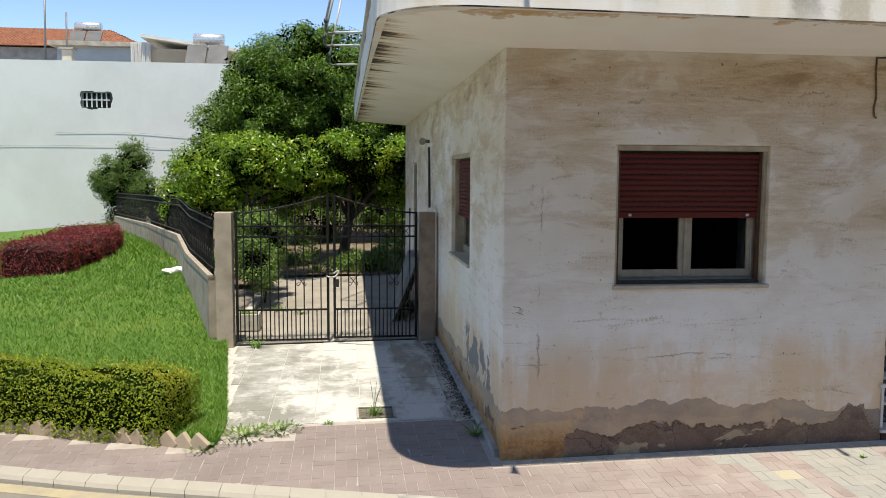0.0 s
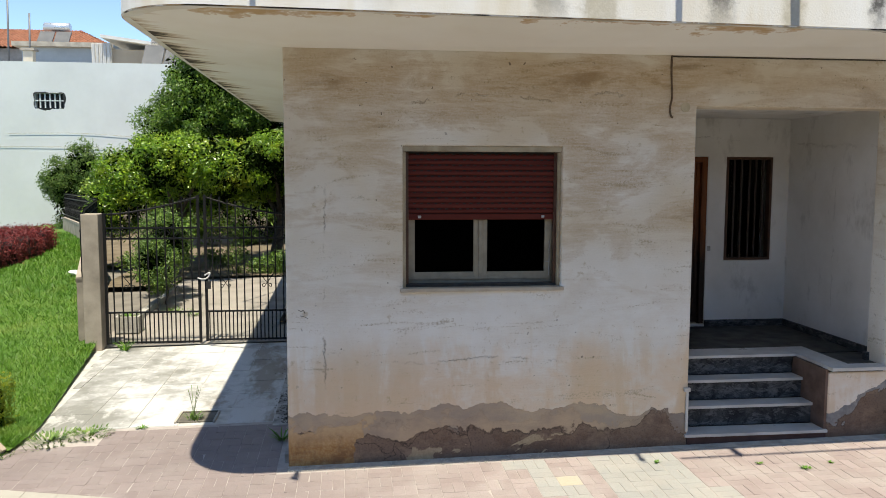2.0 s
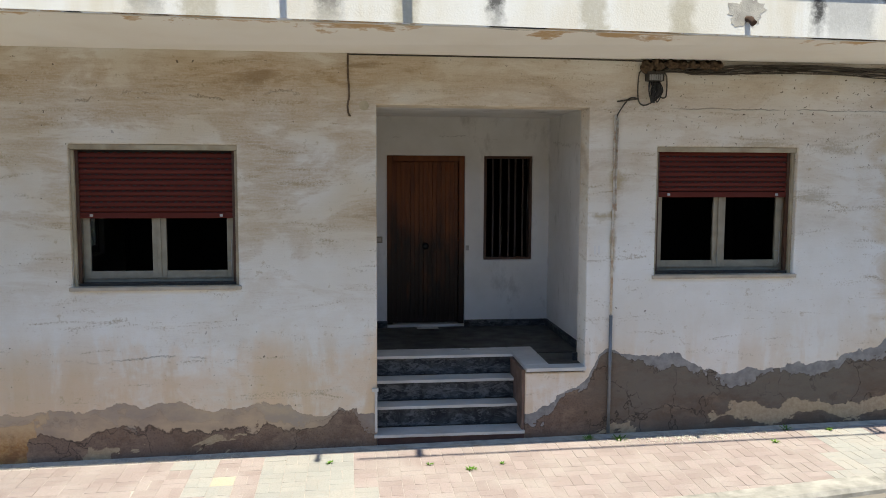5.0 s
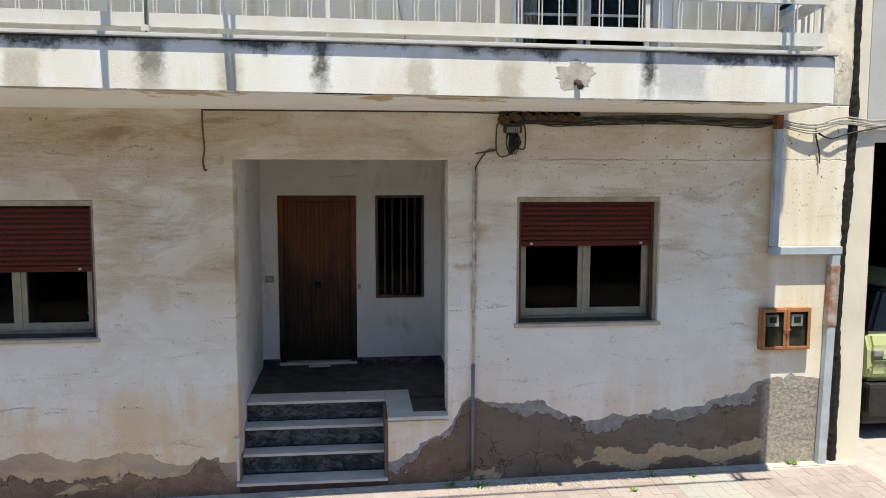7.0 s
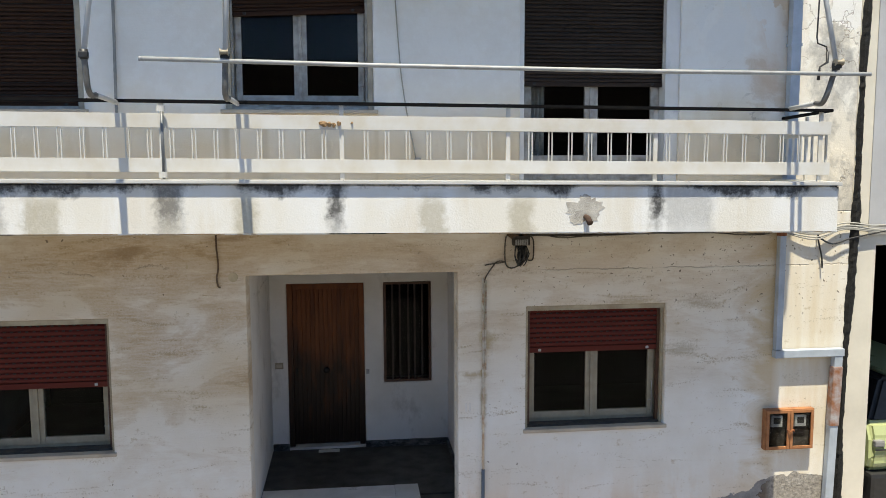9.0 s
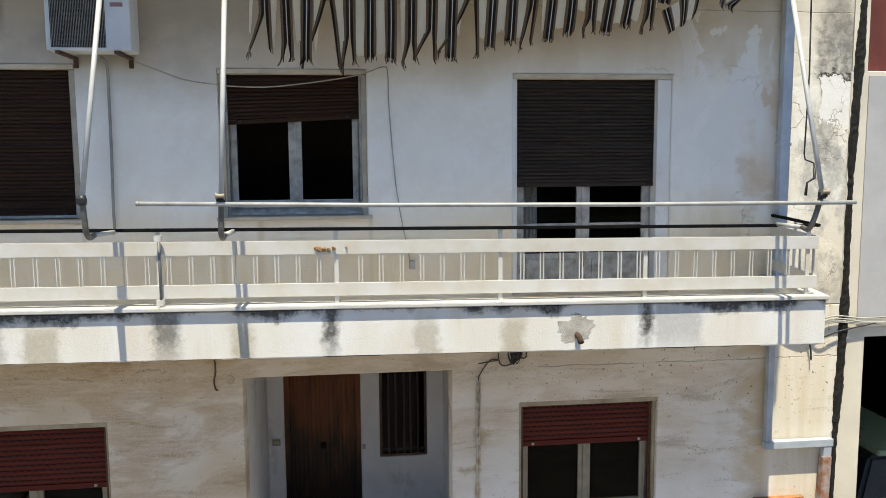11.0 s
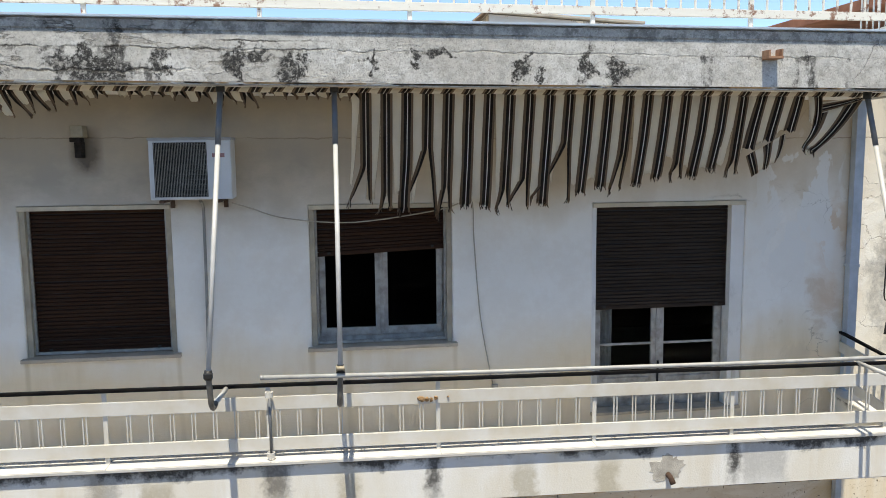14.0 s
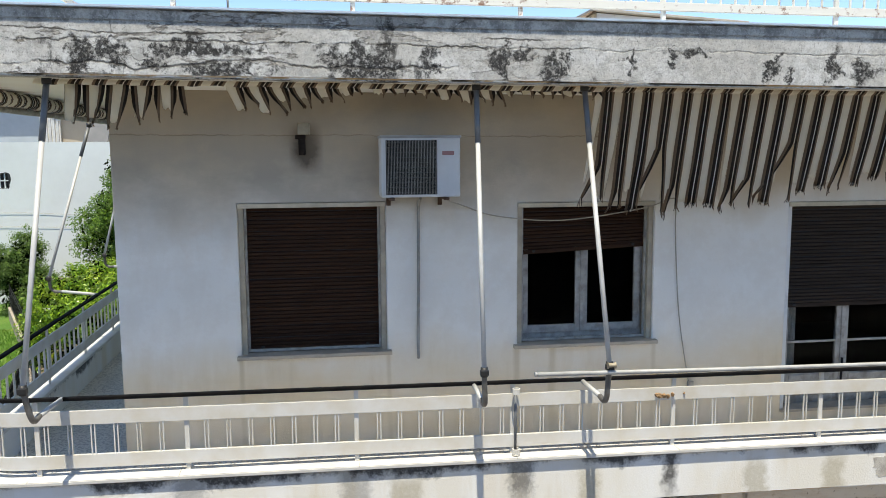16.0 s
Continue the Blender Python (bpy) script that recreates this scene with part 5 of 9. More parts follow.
for p, q, r, s in ((2.04, 2.1, 1.63, 2.85), (3.5, 3.56, 1.63, 2.85), (2.77, 2.83, 1.63, 2.85), (2.1, 3.5, 1.63, 1.72)):
    box(fr, 0.16, 0.22, p, q, r, s, 0.003)
part("window_frame", fr, FRAME_LOW, sw)
pn = part("pane", boxed(0.185, 0.19, 2.08, 3.52, 1.7, 2.85), GLASS, sw)
pn.visible_shadow = False
part("window_sill", boxed(-0.03, 0.24, 1.975, 3.625, 1.58, 1.616, 0.006), SILL, sw)
sd = thing("door_3", "plain brown side door in a beige frame", "door", (0.1, 9.2, 0.9), kind="structure")
part("door_leaf", boxed(0.14, 0.18, 8.8, 9.55, 0.9, 2.84, 0.004), DOOR_WOOD, sd)
dfr = bmesh.new()
for p, q, r, s in ((8.752, 8.8, 0.9, 2.888), (9.55, 9.598, 0.9, 2.888), (8.8, 9.55, 2.84, 2.888)):
    box(dfr, 0.02, 0.22, p, q, r, s, 0.003)
part("door_frame", dfr, REVEAL, sd)

# front door: boards, frame, knob
dx0, dx1, dz0, dz1 = DOOR
fd = thing("door_1", "varnished brown board door, darkened towards its foot", "door", ((dx0 + dx1) / 2, 2.25, dz0), kind="structure")
dfr = bmesh.new()
box(dfr, dx0 + 0.002, dx0 + 0.07, 2.205, 2.33, dz0 + 0.03, dz1 - 0.002, 0.005)
box(dfr, dx1 - 0.07, dx1 - 0.002, 2.205, 2.33, dz0 + 0.03, dz1 - 0.002, 0.005)
box(dfr, dx0 + 0.07, dx1 - 0.07, 2.206, 2.329, dz1 - 0.07, dz1 - 0.002, 0.005)
part("door_frame", dfr, DOOR_WOOD, fd)
leaf = part("door_leaf", boxed(dx0 + 0.07, dx1 - 0.07, 2.275, 2.31, dz0 + 0.04, dz1 - 0.07), DOOR_WOOD, fd)
bw = (dx1 - dx0 - 0.14) / 15
board = as_mesh("board", box(bmesh.new(), -bw / 2 + 0.004, bw / 2 - 0.004, -0.012, 0.0, 0, dz1 - dz0 - 0.12, 0.003), DOOR_WOOD)
for k in range(15):
    piece("board", board, leaf, shifted(dx0 + 0.07 + (k + 0.5) * bw, 2.274, dz0 + 0.045))
kn = bmesh.new()
bmesh.ops.create_uvsphere(kn, u_segments=14, v_segments=10, radius=0.04, matrix=Matrix.LocRotScale((4.475, 2.24, 1.79), None, (1, 0.7, 1)))
tube(kn, [(4.475, 2.27, 1.79), (4.475, 2.24, 1.79)], 0.018, 10)
part("knob", kn, IRON, leaf, "dark round knob")
part("keyhole_plate", boxed(4.095, 4.12, 2.256, 2.262, 1.72, 1.82, 0.002), IRON, leaf)
part("threshold", boxed(dx0 + 0.002, dx1 - 0.002, 2.17, 2.33, dz0 - 0.003, dz0 + 0.028, 0.004), MARBLE, fd, "worn marble threshold")
gx0, gx1, gz0, gz1 = GRILLE
BAR_BROWN = plain("dark_brown_bar", (0.028, 0.015, 0.010), 0.6, var=0.4, scale=9, bump=0.1)
gw = thing("window_6", "narrow porch window behind brown upright bars", "window", ((gx0 + gx1) / 2, 2.25, gz0), kind="structure")
part("window_frame", ring_frame(gx0 + 0.002, gx1 - 0.002, 2.202, 2.3, gz0 + 0.002, gz1 - 0.002, 0.03), TRACK, gw)
gp = part("pane", boxed(gx0 + 0.03, gx1 - 0.03, 2.29, 2.295, gz0 + 0.03, gz1 - 0.03), GLASS, gw)
gp.visible_shadow = False
bar = as_mesh("bar", box(bmesh.new(), -0.011, 0.011, -0.011, 0.011, 0, gz1 - gz0 - 0.06, 0.003), BAR_BROWN)
for k in range(5):
    piece("bar", bar, gw, shifted(gx0 + 0.02 + (k + 1) * (gx1 - gx0 - 0.04) / 6 + (0.012 if k == 2 else 0), 2.225, gz0 + 0.03))
solid("inner_door_panel", boxed(4.0, 4.95, 2.335, 2.36, 0.8, 2.9), BLACK, "dark backing behind the front door", "panel", "structure")

# ---- steps ----
steps = thing("front_steps", "four white marble treads on grey marble risers", "steps", (4.5, 0.3, 0.1))
for k, (y, z) in enumerate(((-0.03, 0.175), (0.2, 0.385), (0.395, 0.595), (0.595, 0.80))):
    yb = (0.21, 0.405, 0.605, 0.92)[k]
    part("tread", boxed(3.802 if k else 3.77, 5.238, y, yb, z - 0.03, z, 0.004), MARBLE, steps)
    part("riser", boxed(3.802, 5.238, y + 0.03, y + 0.06, (-0.1, 0.175, 0.385, 0.595)[k] + 0.001, z - 0.031, 0.002),
         DARK_MARBLE if k else plain("red_brown_riser", (0.10, 0.05, 0.04), 0.8, var=0.4, scale=6), steps)
part("border", boxed(5.24, 5.5, 0.11, 0.919, 0.772, 0.803, 0.004), MARBLE, steps, "white marble border of the landing")
part("border", boxed(5.24, 5.835, -0.06, 0.108, 0.765, 0.80, 0.004), MARBLE, steps, "white marble border of the landing")
part("side_stone", boxed(3.775, 3.80, -0.02, -0.002, 0.2, 0.6, 0.003), MARBLE, steps)
part("side_stone", boxed(3.75, 3.81, -0.035, -0.002, 0.60, 0.635, 0.003), MARBLE, steps)
part("cheek", boxed(5.21, 5.239, 0.002, 0.6, 0.0, 0.77, 0.003), plain("brown_cheek_stone", (0.16, 0.10, 0.075), 0.8, var=0.5, scale=6), steps)
pap = bmesh.new()
box(pap, 4.36, 4.62, 2.05, 2.15, 0.796, 0.799, 0.0, Matrix.Rotation(0.0, 4, "Z"))
solid("paper_leaflet", pap, plain("paper", (0.6, 0.6, 0.58), 0.8, var=0.1, scale=8), "pale paper leaflet on the porch floor", "paper")
bell = thing("doorbell", "small cream doorbell plate on the porch wall", "doorbell", (3.9, 2.19, 1.87))
part("plate", boxed(3.845, 3.945, 2.186, 2.199, 1.835, 1.915, 0.004), FRAME_LOW, bell)
part("button", boxed(3.86, 3.93, 2.181, 2.187, 1.855, 1.895, 0.003), SILL, bell)
hk = thing("door_catch", "small grey metal door catch", "catch", (5.0, 2.19, 1.75))
part("catch_plate", boxed(4.965, 5.005, 2.185, 2.199, 1.74, 1.8, 0.004), FRAME_OLD, hk)
hn = thing("house_number", "two faint incised marks on the porch pier", "sign", (5.93, -0.004, 1.95), kind="structure")
for x in (5.915, 5.955):
    part("mark", boxed(x - 0.008, x + 0.008, -0.003, 0.001, 1.90, 1.985, 0.001), PORCH_WALL, hn)
scr = bmesh.new()
tube(scr, bend([(0.10, -0.001, 1.455), (0.13, -0.001, 1.44), (0.15, -0.001, 1.447), (0.165, -0.001, 1.42)], 4), 0.0026, 5)
tube(scr, bend([(0.12, -0.001, 1.40), (0.16, -0.001, 1.388), (0.19, -0.001, 1.372)], 4), 0.0026, 5)
solid("paint_scrawl", scr, BLACK, "short black paint scrawl near the house corner", "paint mark")

# ---- balcony railing ----
RAIL = outline(-1.28, -1.17, 0.72, 8.95, 9.2, inset=0.07)
railing = thing("balcony_railing", "white metal balcony railing with paired bars and a black handrail", "railing", (4.0, -1.21, 4.246))
part("top_rail", band(RAIL, 0.022, 4.645, 4.757, 0.003), RAIL_WHITE, railing)
part("bottom_rail", band(RAIL, 0.022, 4.302, 4.41, 0.003), RAIL_WHITE, railing)
part("handrail", band(RAIL, 0.03, 4.838, 4.864, 0.004, out=0.015), HANDRAIL, railing, "black painted flat handrail, flaking")


def along(line, step):
    """Places every step metres along a line, with the way there."""
    out, left = [], 0.0
    for (ax, ay), (bx, by) in zip(line, line[1:]):
        a, b = Vector((ax, ay)), Vector((bx, by))
        n = (b - a).length
        d = left
        while d < n:
            p = a + (b - a) * (d / n)
            out.append((p.x, p.y, math.atan2(b.y - a.y, b.x - a.x)))
            d += step
        left = d - n
    return out


RAIL_IN = [(x, y) for x, y in outline(-1.28, -1.17, 0.72, 8.95, 9.2, inset=0.081)]
post_me = as_mesh("post", box(bmesh.new(), -0.018, 0.018, -0.009, 0.009, 4.246, 4.84, 0.003), RAIL_WHITE)
post_at = [(x, -1.199, 0.0) for x in (-0.344, 0.755, 2.067, 3.345, 4.74, 6.095, 7.35, 8.82)]
post_at += [(-1.089, y, math.pi / 2) for y in (0.1, 1.4, 2.7, 4.0, 5.3, 6.6, 7.9, 9.2, 10.5)] + [(9.1, -0.5, math.pi / 2)]
for x, y, a in post_at:
    piece("post", post_me, railing, shifted(x, y + (0.012 if a == 0 else 0), sunk(x)) @ Matrix.Rotation(a, 4, "Z"))
bal_me = as_mesh("baluster", box(bmesh.new(), -0.0042, 0.0042, -0.006, 0.006, 4.40, 4.67), RAIL_WHITE)
for x, y, a in along(RAIL_IN, 0.168):
    if any(abs(x - px) + abs(y - py) < 0.05 for px, py, _ in post_at):
        continue
    for s in (-0.0135, 0.0135):
        piece("baluster", bal_me, railing, shifted(x + s * math.cos(a), y + s * math.sin(a), sunk(x)) @ Matrix.Rotation(a, 4, "Z"))
flag = thing("flag_holder", "two white rings for a flag pole on the railing", "flag holder", (3.36, -1.28, 4.25))
for zc, yc in ((4.797, -1.262), (4.29, -1.262)):
    fh = bmesh.new()
    for k in range(16):
        a, b = 2 * math.pi * k / 16, 2 * math.pi * (k + 1) / 16
        q = [fh.verts.new((3.36 + r * math.cos(t), yc + r * math.sin(t), zc + h)) for t, r, h in
             ((a, 0.032, -0.022), (b, 0.032, -0.022), (b, 0.032, 0.022), (a, 0.032, 0.022), (a, 0.025, -0.022), (b, 0.025, -0.022), (b, 0.025, 0.022), (a, 0.025, 0.022))]
        for f in ((0, 1, 2, 3), (7, 6, 5, 4), (3, 2, 6, 7), (0, 4, 5, 1)):
            fh.faces.new([q[i] for i in f])
    bmesh.ops.remove_doubles(fh, verts=fh.verts, dist=0.0005)
    part("ring", fh, RAIL_WHITE, flag)
part("rod", tube(bmesh.new(), [(3.36, -1.235, 4.25), (3.36, -1.235, 4.80)], 0.012, 8), STEEL_GREY, flag, "dark thin rod")
wn_ = thing("wasp_nest", "small mud wasp nests stuck on the railing", "nest", (4.68, -1.218, 4.685))
MUD = plain("mud", (0.30, 0.185, 0.09), 0.95, var=0.4, scale=40, bump=0.6)
rng = random.Random(5)
for k in range(6):
    nest = bmesh.new()
    bmesh.ops.create_icosphere(nest, subdivisions=2, radius=rng.uniform(0.009, 0.02), matrix=Matrix.LocRotScale((4.58 + k * 0.037 + rng.uniform(-0.012, 0.012) + (0.07 if k > 4 else 0), -1.216, 4.682 + rng.uniform(-0.012, 0.012)), None, (rng.uniform(0.8, 1.5), 0.8, rng.uniform(0.8, 1.4))))
    for v in nest.verts:
        v.co += noise.noise_vector(v.co * 60) * 0.008
    part("mud_cell", nest, MUD, wn_)

# joints of the coping and drain pipe
for x in (-0.40, 0.70, 2.08, 3.36, 4.75, 6.08, 7.6):
    part("coping_joint", boxed(x - 0.002, x + 0.002, -1.322, -1.115, 4.244 + sunk(x), 4.2475 + sunk(x)), KERB, coping)
pip = bmesh.new()
tube(pip, [(6.73, -1.27, 3.925), (6.735, -1.335, 3.915), (6.742, -1.375, 3.875)], [0.024, 0.024, 0.026], 12)
solid("balcony_drain", pip, plain("dark_rust_pipe", (0.075, 0.04, 0.025), 0.8, var=0.5, scale=20, bump=0.5), "short rusty drain pipe in the balcony edge", "drain pipe")
ch = bmesh.new()
rng = random.Random(8)
ring = []
for k in range(44):
    a = 2 * math.pi * k / 44
    r = 1 + 0.12 * math.sin(2 * a + 1) + 0.14 * math.sin(5 * a) + rng.uniform(-0.16, 0.16)
    ring.append(ch.verts.new((6.715 + 0.135 * r * math.cos(a), -1.2885, 3.975 + (0.135 if math.sin(a) > 0 else 0.115) * r * math.sin(a))))
ch.faces.new(ring)
for f in bmesh.ops.extrude_face_region(ch, geom=list(ch.faces))["geom"]:
    if isinstance(f, bmesh.types.BMVert):
        f.co.y += 0.01
        f.co.x = 6.74 + (f.co.x - 6.74) * 0.97
part("chipped_patch", ch, plain("patch_cement", (0.50, 0.475, 0.425), 0.95, var=0.5, scale=9, bump=0.9, dirt=(0.27, 0.25, 0.22)), thing("cement_patch", "grey cement patch round the drain pipe", "patch", (6.74, -1.29, 3.97), kind="structure"))

# ---- awning ----
def awning_cloth():
    m = Mat("striped_canvas", rough=0.9)
    uv = m.n.new("ShaderNodeUVMap")
    s = m.n.new("ShaderNodeSeparateXYZ")
    m.l.new(uv.outputs[0], s.inputs[0])
    u = m.math("FRACT", s.outputs[0])
    r = m.n.new("ShaderNodeValToRGB")
    m.l.new(u, r.inputs[0])
    r.color_ramp.interpolation = "CONSTANT"
    pale, dun, dark, white = (0.86, 0.81, 0.70), (0.235, 0.170, 0.120), (0.032, 0.025, 0.020), (0.80, 0.78, 0.74)
    stops = [(0, pale), (0.42, dun), (0.55, dark), (0.695, white), (0.735, dark), (0.88, dun)]
    els = r.color_ramp.elements
    while len(els) < len(stops):
        els.new(0.5)
    for e, (p, c) in zip(els, stops):
        e.position, e.color = p, (*c, 1)
    p = m.pos()
    dirt = m.noise(m.pos(1, 1, 0.5), 5, 6)
    col = m.mix(m.remap(dirt, 0.48, 0.8, 0, 0.22), r.outputs[0], (0.22, 0.19, 0.15))
    m.put("Base Color", col)
    t = m.n.new("ShaderNodeBsdfTranslucent")
    m.l.new(col, t.inputs[0])
    mx = m.n.new("ShaderNodeMixShader")
    mx.inputs[0].default_value = 0.32
    m.l.new(m.b.outputs[0], mx.inputs[1])
    m.l.new(t.outputs[0], mx.inputs[2])
    m.l.new(mx.outputs[0], m.n["Material Output"].inputs[0])
    m.bump(m.noise(p, 220, 2), 0.2, 0.001)
    return m.m


CANVAS = awning_cloth()
PITCH = 0.1726


def ribbon(parent, x_of, u0, u1, top, length, rng, free=0.5, lean=0.0, cols=3, left=None, right=None, fringe=0.0, bow=0.0):
    """A strip of canvas from u0 to u1 (in stripes). Below free metres it hangs loose and leans.
    left and right are tears: the depth where one begins and the share of the width lost at the end."""
    bm = bmesh.new()
    uv = bm.loops.layers.uv.new("uv")
    rows = max(3, int(length / 0.05))
    wob, ph, twist = rng.uniform(0.0, 0.006), rng.uniform(0, 6.28), rng.uniform(-0.35, 0.35)
    um = (u0 + u1) / 2
    grid = []
    for i in range(rows + 1):
        d = length * i / rows
        loose = max(0.0, d - free)
        a, b = u0, u1
        if left:
            a += (u1 - u0) * left[1] * min(max((d - left[0]) / max(length - left[0], 0.01), 0), 1) ** 0.7
        if right:
            b -= (u1 - u0) * right[1] * min(max((d - right[0]) / max(length - right[0], 0.01), 0), 1) ** 0.7
        row = []
        for k in range(cols + 1):
            u = a + (b - a) * k / cols
            x = x_of(u) + lean * loose + bow * loose * loose + wob * math.sin(d * 7 + ph) * min(loose * 3, 1)
            y = -0.98 + 0.014 * math.sin(u * 2 * math.pi) * min(d * 4 + 0.3, 1) + 0.28 * d + twist * (u - um) * PITCH * min(loose * 2, 1)
            end = rng.uniform(-0.018, 0.018) if i == rows else 0.0
            row.append((bm.verts.new((x, y, top(x) - d + end)), u))
        grid.append(row)
    for a, b in zip(grid, grid[1:]):
        for k in range(cols):
            weave(bm, uv, (a[k], a[k + 1], b[k + 1], b[k]))
    if fringe:
        fray(bm, uv, grid[-1], fringe, rng)
    bmesh.ops.solidify(bm, geom=list(bm.faces), thickness=0.0012)
    return part("ribbon", bm, CANVAS, parent)


def weave(bm, uv, corners):
    f = bm.faces.new([v for v, u in corners])
    f.smooth = True
    for lp, (v, u) in zip(f.loops, corners):
        lp[uv].uv = (u, 0.5)


def fray(bm, uv, row, length, rng):
    """Loose threads at a torn end, one tuft below each column of the cloth."""
    for p, q in zip(row, row[1:]):
        n = 3
        base = [p] + [(bm.verts.new(p[0].co.lerp(q[0].co, k / n)), p[1] + (q[1] - p[1]) * k / n) for k in range(1, n)] + [q]
        for a, b in zip(base, base[1:]):
            way = rng.uniform(-0.35, 0.35)
            for step in range(3):
                drop = length * rng.uniform(0.2, 0.5)
                mid = (a[0].co + b[0].co) / 2 + Vector((way * drop, 0.1 * drop, -drop))
                half = max(0.0035, (b[0].co.x - a[0].co.x) * 0.5 * (0.75 - 0.25 * step))
                c = (bm.verts.new(mid + Vector((half, 0, 0))), b[1])
                e = (bm.verts.new(mid - Vector((half, 0, 0))), a[1])
                weave(bm, uv, (a, b, c, e))
                a, b = e, c
                way += rng.uniform(-0.4, 0.4)
                if rng.random() < 0.3:
                    break


def hanging(parent, x0, x1, length_at, whole_at, lean_at, seed, tears={}, splits={}):
    """Canvas torn into ribbons: a pale and a dark strip for each stripe of the cloth."""
    rng = random.Random(seed)
    top = lambda x: 7.222 + sunk(x)
    x_of = lambda u: x0 + u * PITCH
    for k in range(int((x1 - x0) / PITCH)):
        xm = x0 + (k + 0.5) * PITCH
        L, wh, ln = length_at(xm), whole_at(xm), lean_at(xm)
        if L < 0.03:
            continue
        left, right, pale_len = tears.get(k, (None, None, rng.uniform(0.86, 0.96) if xm < 7.5 and L > 0.42 else rng.uniform(0.6, 0.9) if xm < 7.5 else 1.0))
        ribbon(parent, x_of, k - 0.01, k + 0.43, top, max(L * pale_len, 0.04), rng, wh, ln, 4, left, right)
        if L < 0.42 and xm < 7.5:
            ribbon(parent, x_of, k + 0.42, k + 0.70, top, L * rng.uniform(0.8, 1.05), rng, wh, ln - rng.uniform(0.0, 0.12), 3, None, (L * 0.45, rng.uniform(0.5, 0.9)), 0.012)
            ribbon(parent, x_of, k + 0.73, k + 1.0, top, L * rng.uniform(0.7, 1.0), rng, wh, ln + rng.uniform(0.02, 0.22), 3, (L * 0.45, rng.uniform(0.4, 0.9)), None, 0.012)
            continue
        fr = (0.04 if L > 0.3 else 0.02) if xm < 7.6 else 0.0
        la, lb = L * rng.uniform(0.92, 1.0), L * rng.uniform(0.92, 1.0)
        if k in splits or (L > 0.5 and k % 3 == 1 and xm < 7.5):
            at, out_l, out_r = splits.get(k, (L * rng.uniform(0.74, 0.86), -rng.uniform(0.05, 0.16), rng.uniform(0.0, 0.08)))
            ribbon(parent, x_of, k + 0.42, k + 0.715, top, la, rng, min(at, la), ln + out_l, 2, None, (at, 0.45), fr * 1.6, out_l)
            ribbon(parent, x_of, k + 0.715, k + 1.0, top, lb, rng, min(at, lb), ln + out_r, 2, (at, 0.35), None, fr)
        else:
            ribbon(parent, x_of, k + 0.42, k + 1.0, top, la, rng, wh, ln, 5, None, None, fr)


def flap(parent, p0, p1, q1, q0, u0, u1, bulge=0.02, fringe=0.0, seed=1):
    """A folded piece of canvas between two edges p and q; its stripes run from p to q."""
    rng = random.Random(seed)
    bm = bmesh.new()
    uv = bm.loops.layers.uv.new("uv")
    p0, p1, q0, q1 = (Vector(v) for v in (p0, p1, q0, q1))
    prev = None
    for i in range(9):
        s = i / 8
        row = []
        for k in range(11):
            t = k / 10
            c = p0.lerp(p1, t).lerp(q0.lerp(q1, t), s)
            c += Vector((0, -bulge * math.sin(math.pi * s) + 0.008 * math.sin(t * 9 + s * 3), -bulge * 0.8 * math.sin(math.pi * s)))
            if i == 8:
                c.z += rng.uniform(-0.02, 0.02)
            row.append((bm.verts.new(c), u0 + (u1 - u0) * t))
        if prev:
            for k in range(10):
                weave(bm, uv, (prev[k], prev[k + 1], row[k + 1], row[k]))
        prev = row
    if fringe:
        fray(bm, uv, prev, fringe, rng)
    bmesh.ops.solidify(bm, geom=list(bm.faces), thickness=0.0012)
    return part("folded_flap", bm, CANVAS, parent, "folded striped flap")


awning = thing("awning", "torn striped canvas awning hanging in ribbons over white arms", "awning", (6.0, -1.12, 7.2), group="awnings")
hanging(awning, 4.074, 8.1,
        lambda x: float(np.interp(x, [4.1, 4.25, 4.8, 5.43, 5.85, 6.1, 6.9, 7.5, 7.58, 7.9, 8.1], [0.94, 1.01, 1.03, 1.0, 0.90, 0.87, 0.73, 0.66, 0.52, 0.35, 0.22])),
        lambda x: float(np.interp(x, [4.1, 4.8, 6.2, 7.4, 7.6], [0.1, 0.3, 0.4, 0.3, 0.0])),
        lambda x: float(np.interp(x, [4.1, 4.3, 4.6, 5.5, 6.9, 7.5, 8.1], [-0.13, -0.08, 0.0, 0.0, -0.05, -0.12, -0.13])), 21,
        {0: ((0.0, 0.75), None, 0.8), 2: ((0.36, 0.45), None, 0.82), 3: (None, (0.5, 0.75), 0.9), 7: ((0.06, 0.7), None, 0.93),
         10: (None, (0.40, 0.7), 0.84), 14: ((0.05, 0.75), None, 0.9), 16: (None, None, 0.74)},
        {0: (0.62, -0.22, 0.10), 3: (0.46, -0.24, 0.10), 8: (0.72, -0.42, 0.0), 10: (0.42, -0.34, 0.06), 13: (0.5, -0.10, -0.08)})
awning_left = thing("awning", "ragged rolled-up remains of a striped awning under the roof edge", "awning", (1.5, -1.12, 7.2), group="awnings")
hanging(awning_left, 1.12, 2.25,
        lambda x: float(np.interp(x, [1.12, 1.3, 1.5, 1.85, 2.05, 2.25], [0.17, 0.24, 0.20, 0.12, 0.07, 0.05])), lambda x: 0.02,
        lambda x: 0.5, 22)
hanging(awning_left, -0.05, 0.9,
        lambda x: float(np.interp(x, [-0.05, 0.1, 0.35, 0.6, 0.9], [0.26, 0.36, 0.37, 0.27, 0.25])), lambda x: 0.02,
        lambda x: float(np.interp(x, [-0.2, 0.25, 0.6, 0.8], [-0.1, -0.25, -0.2, 0.12])), 23)
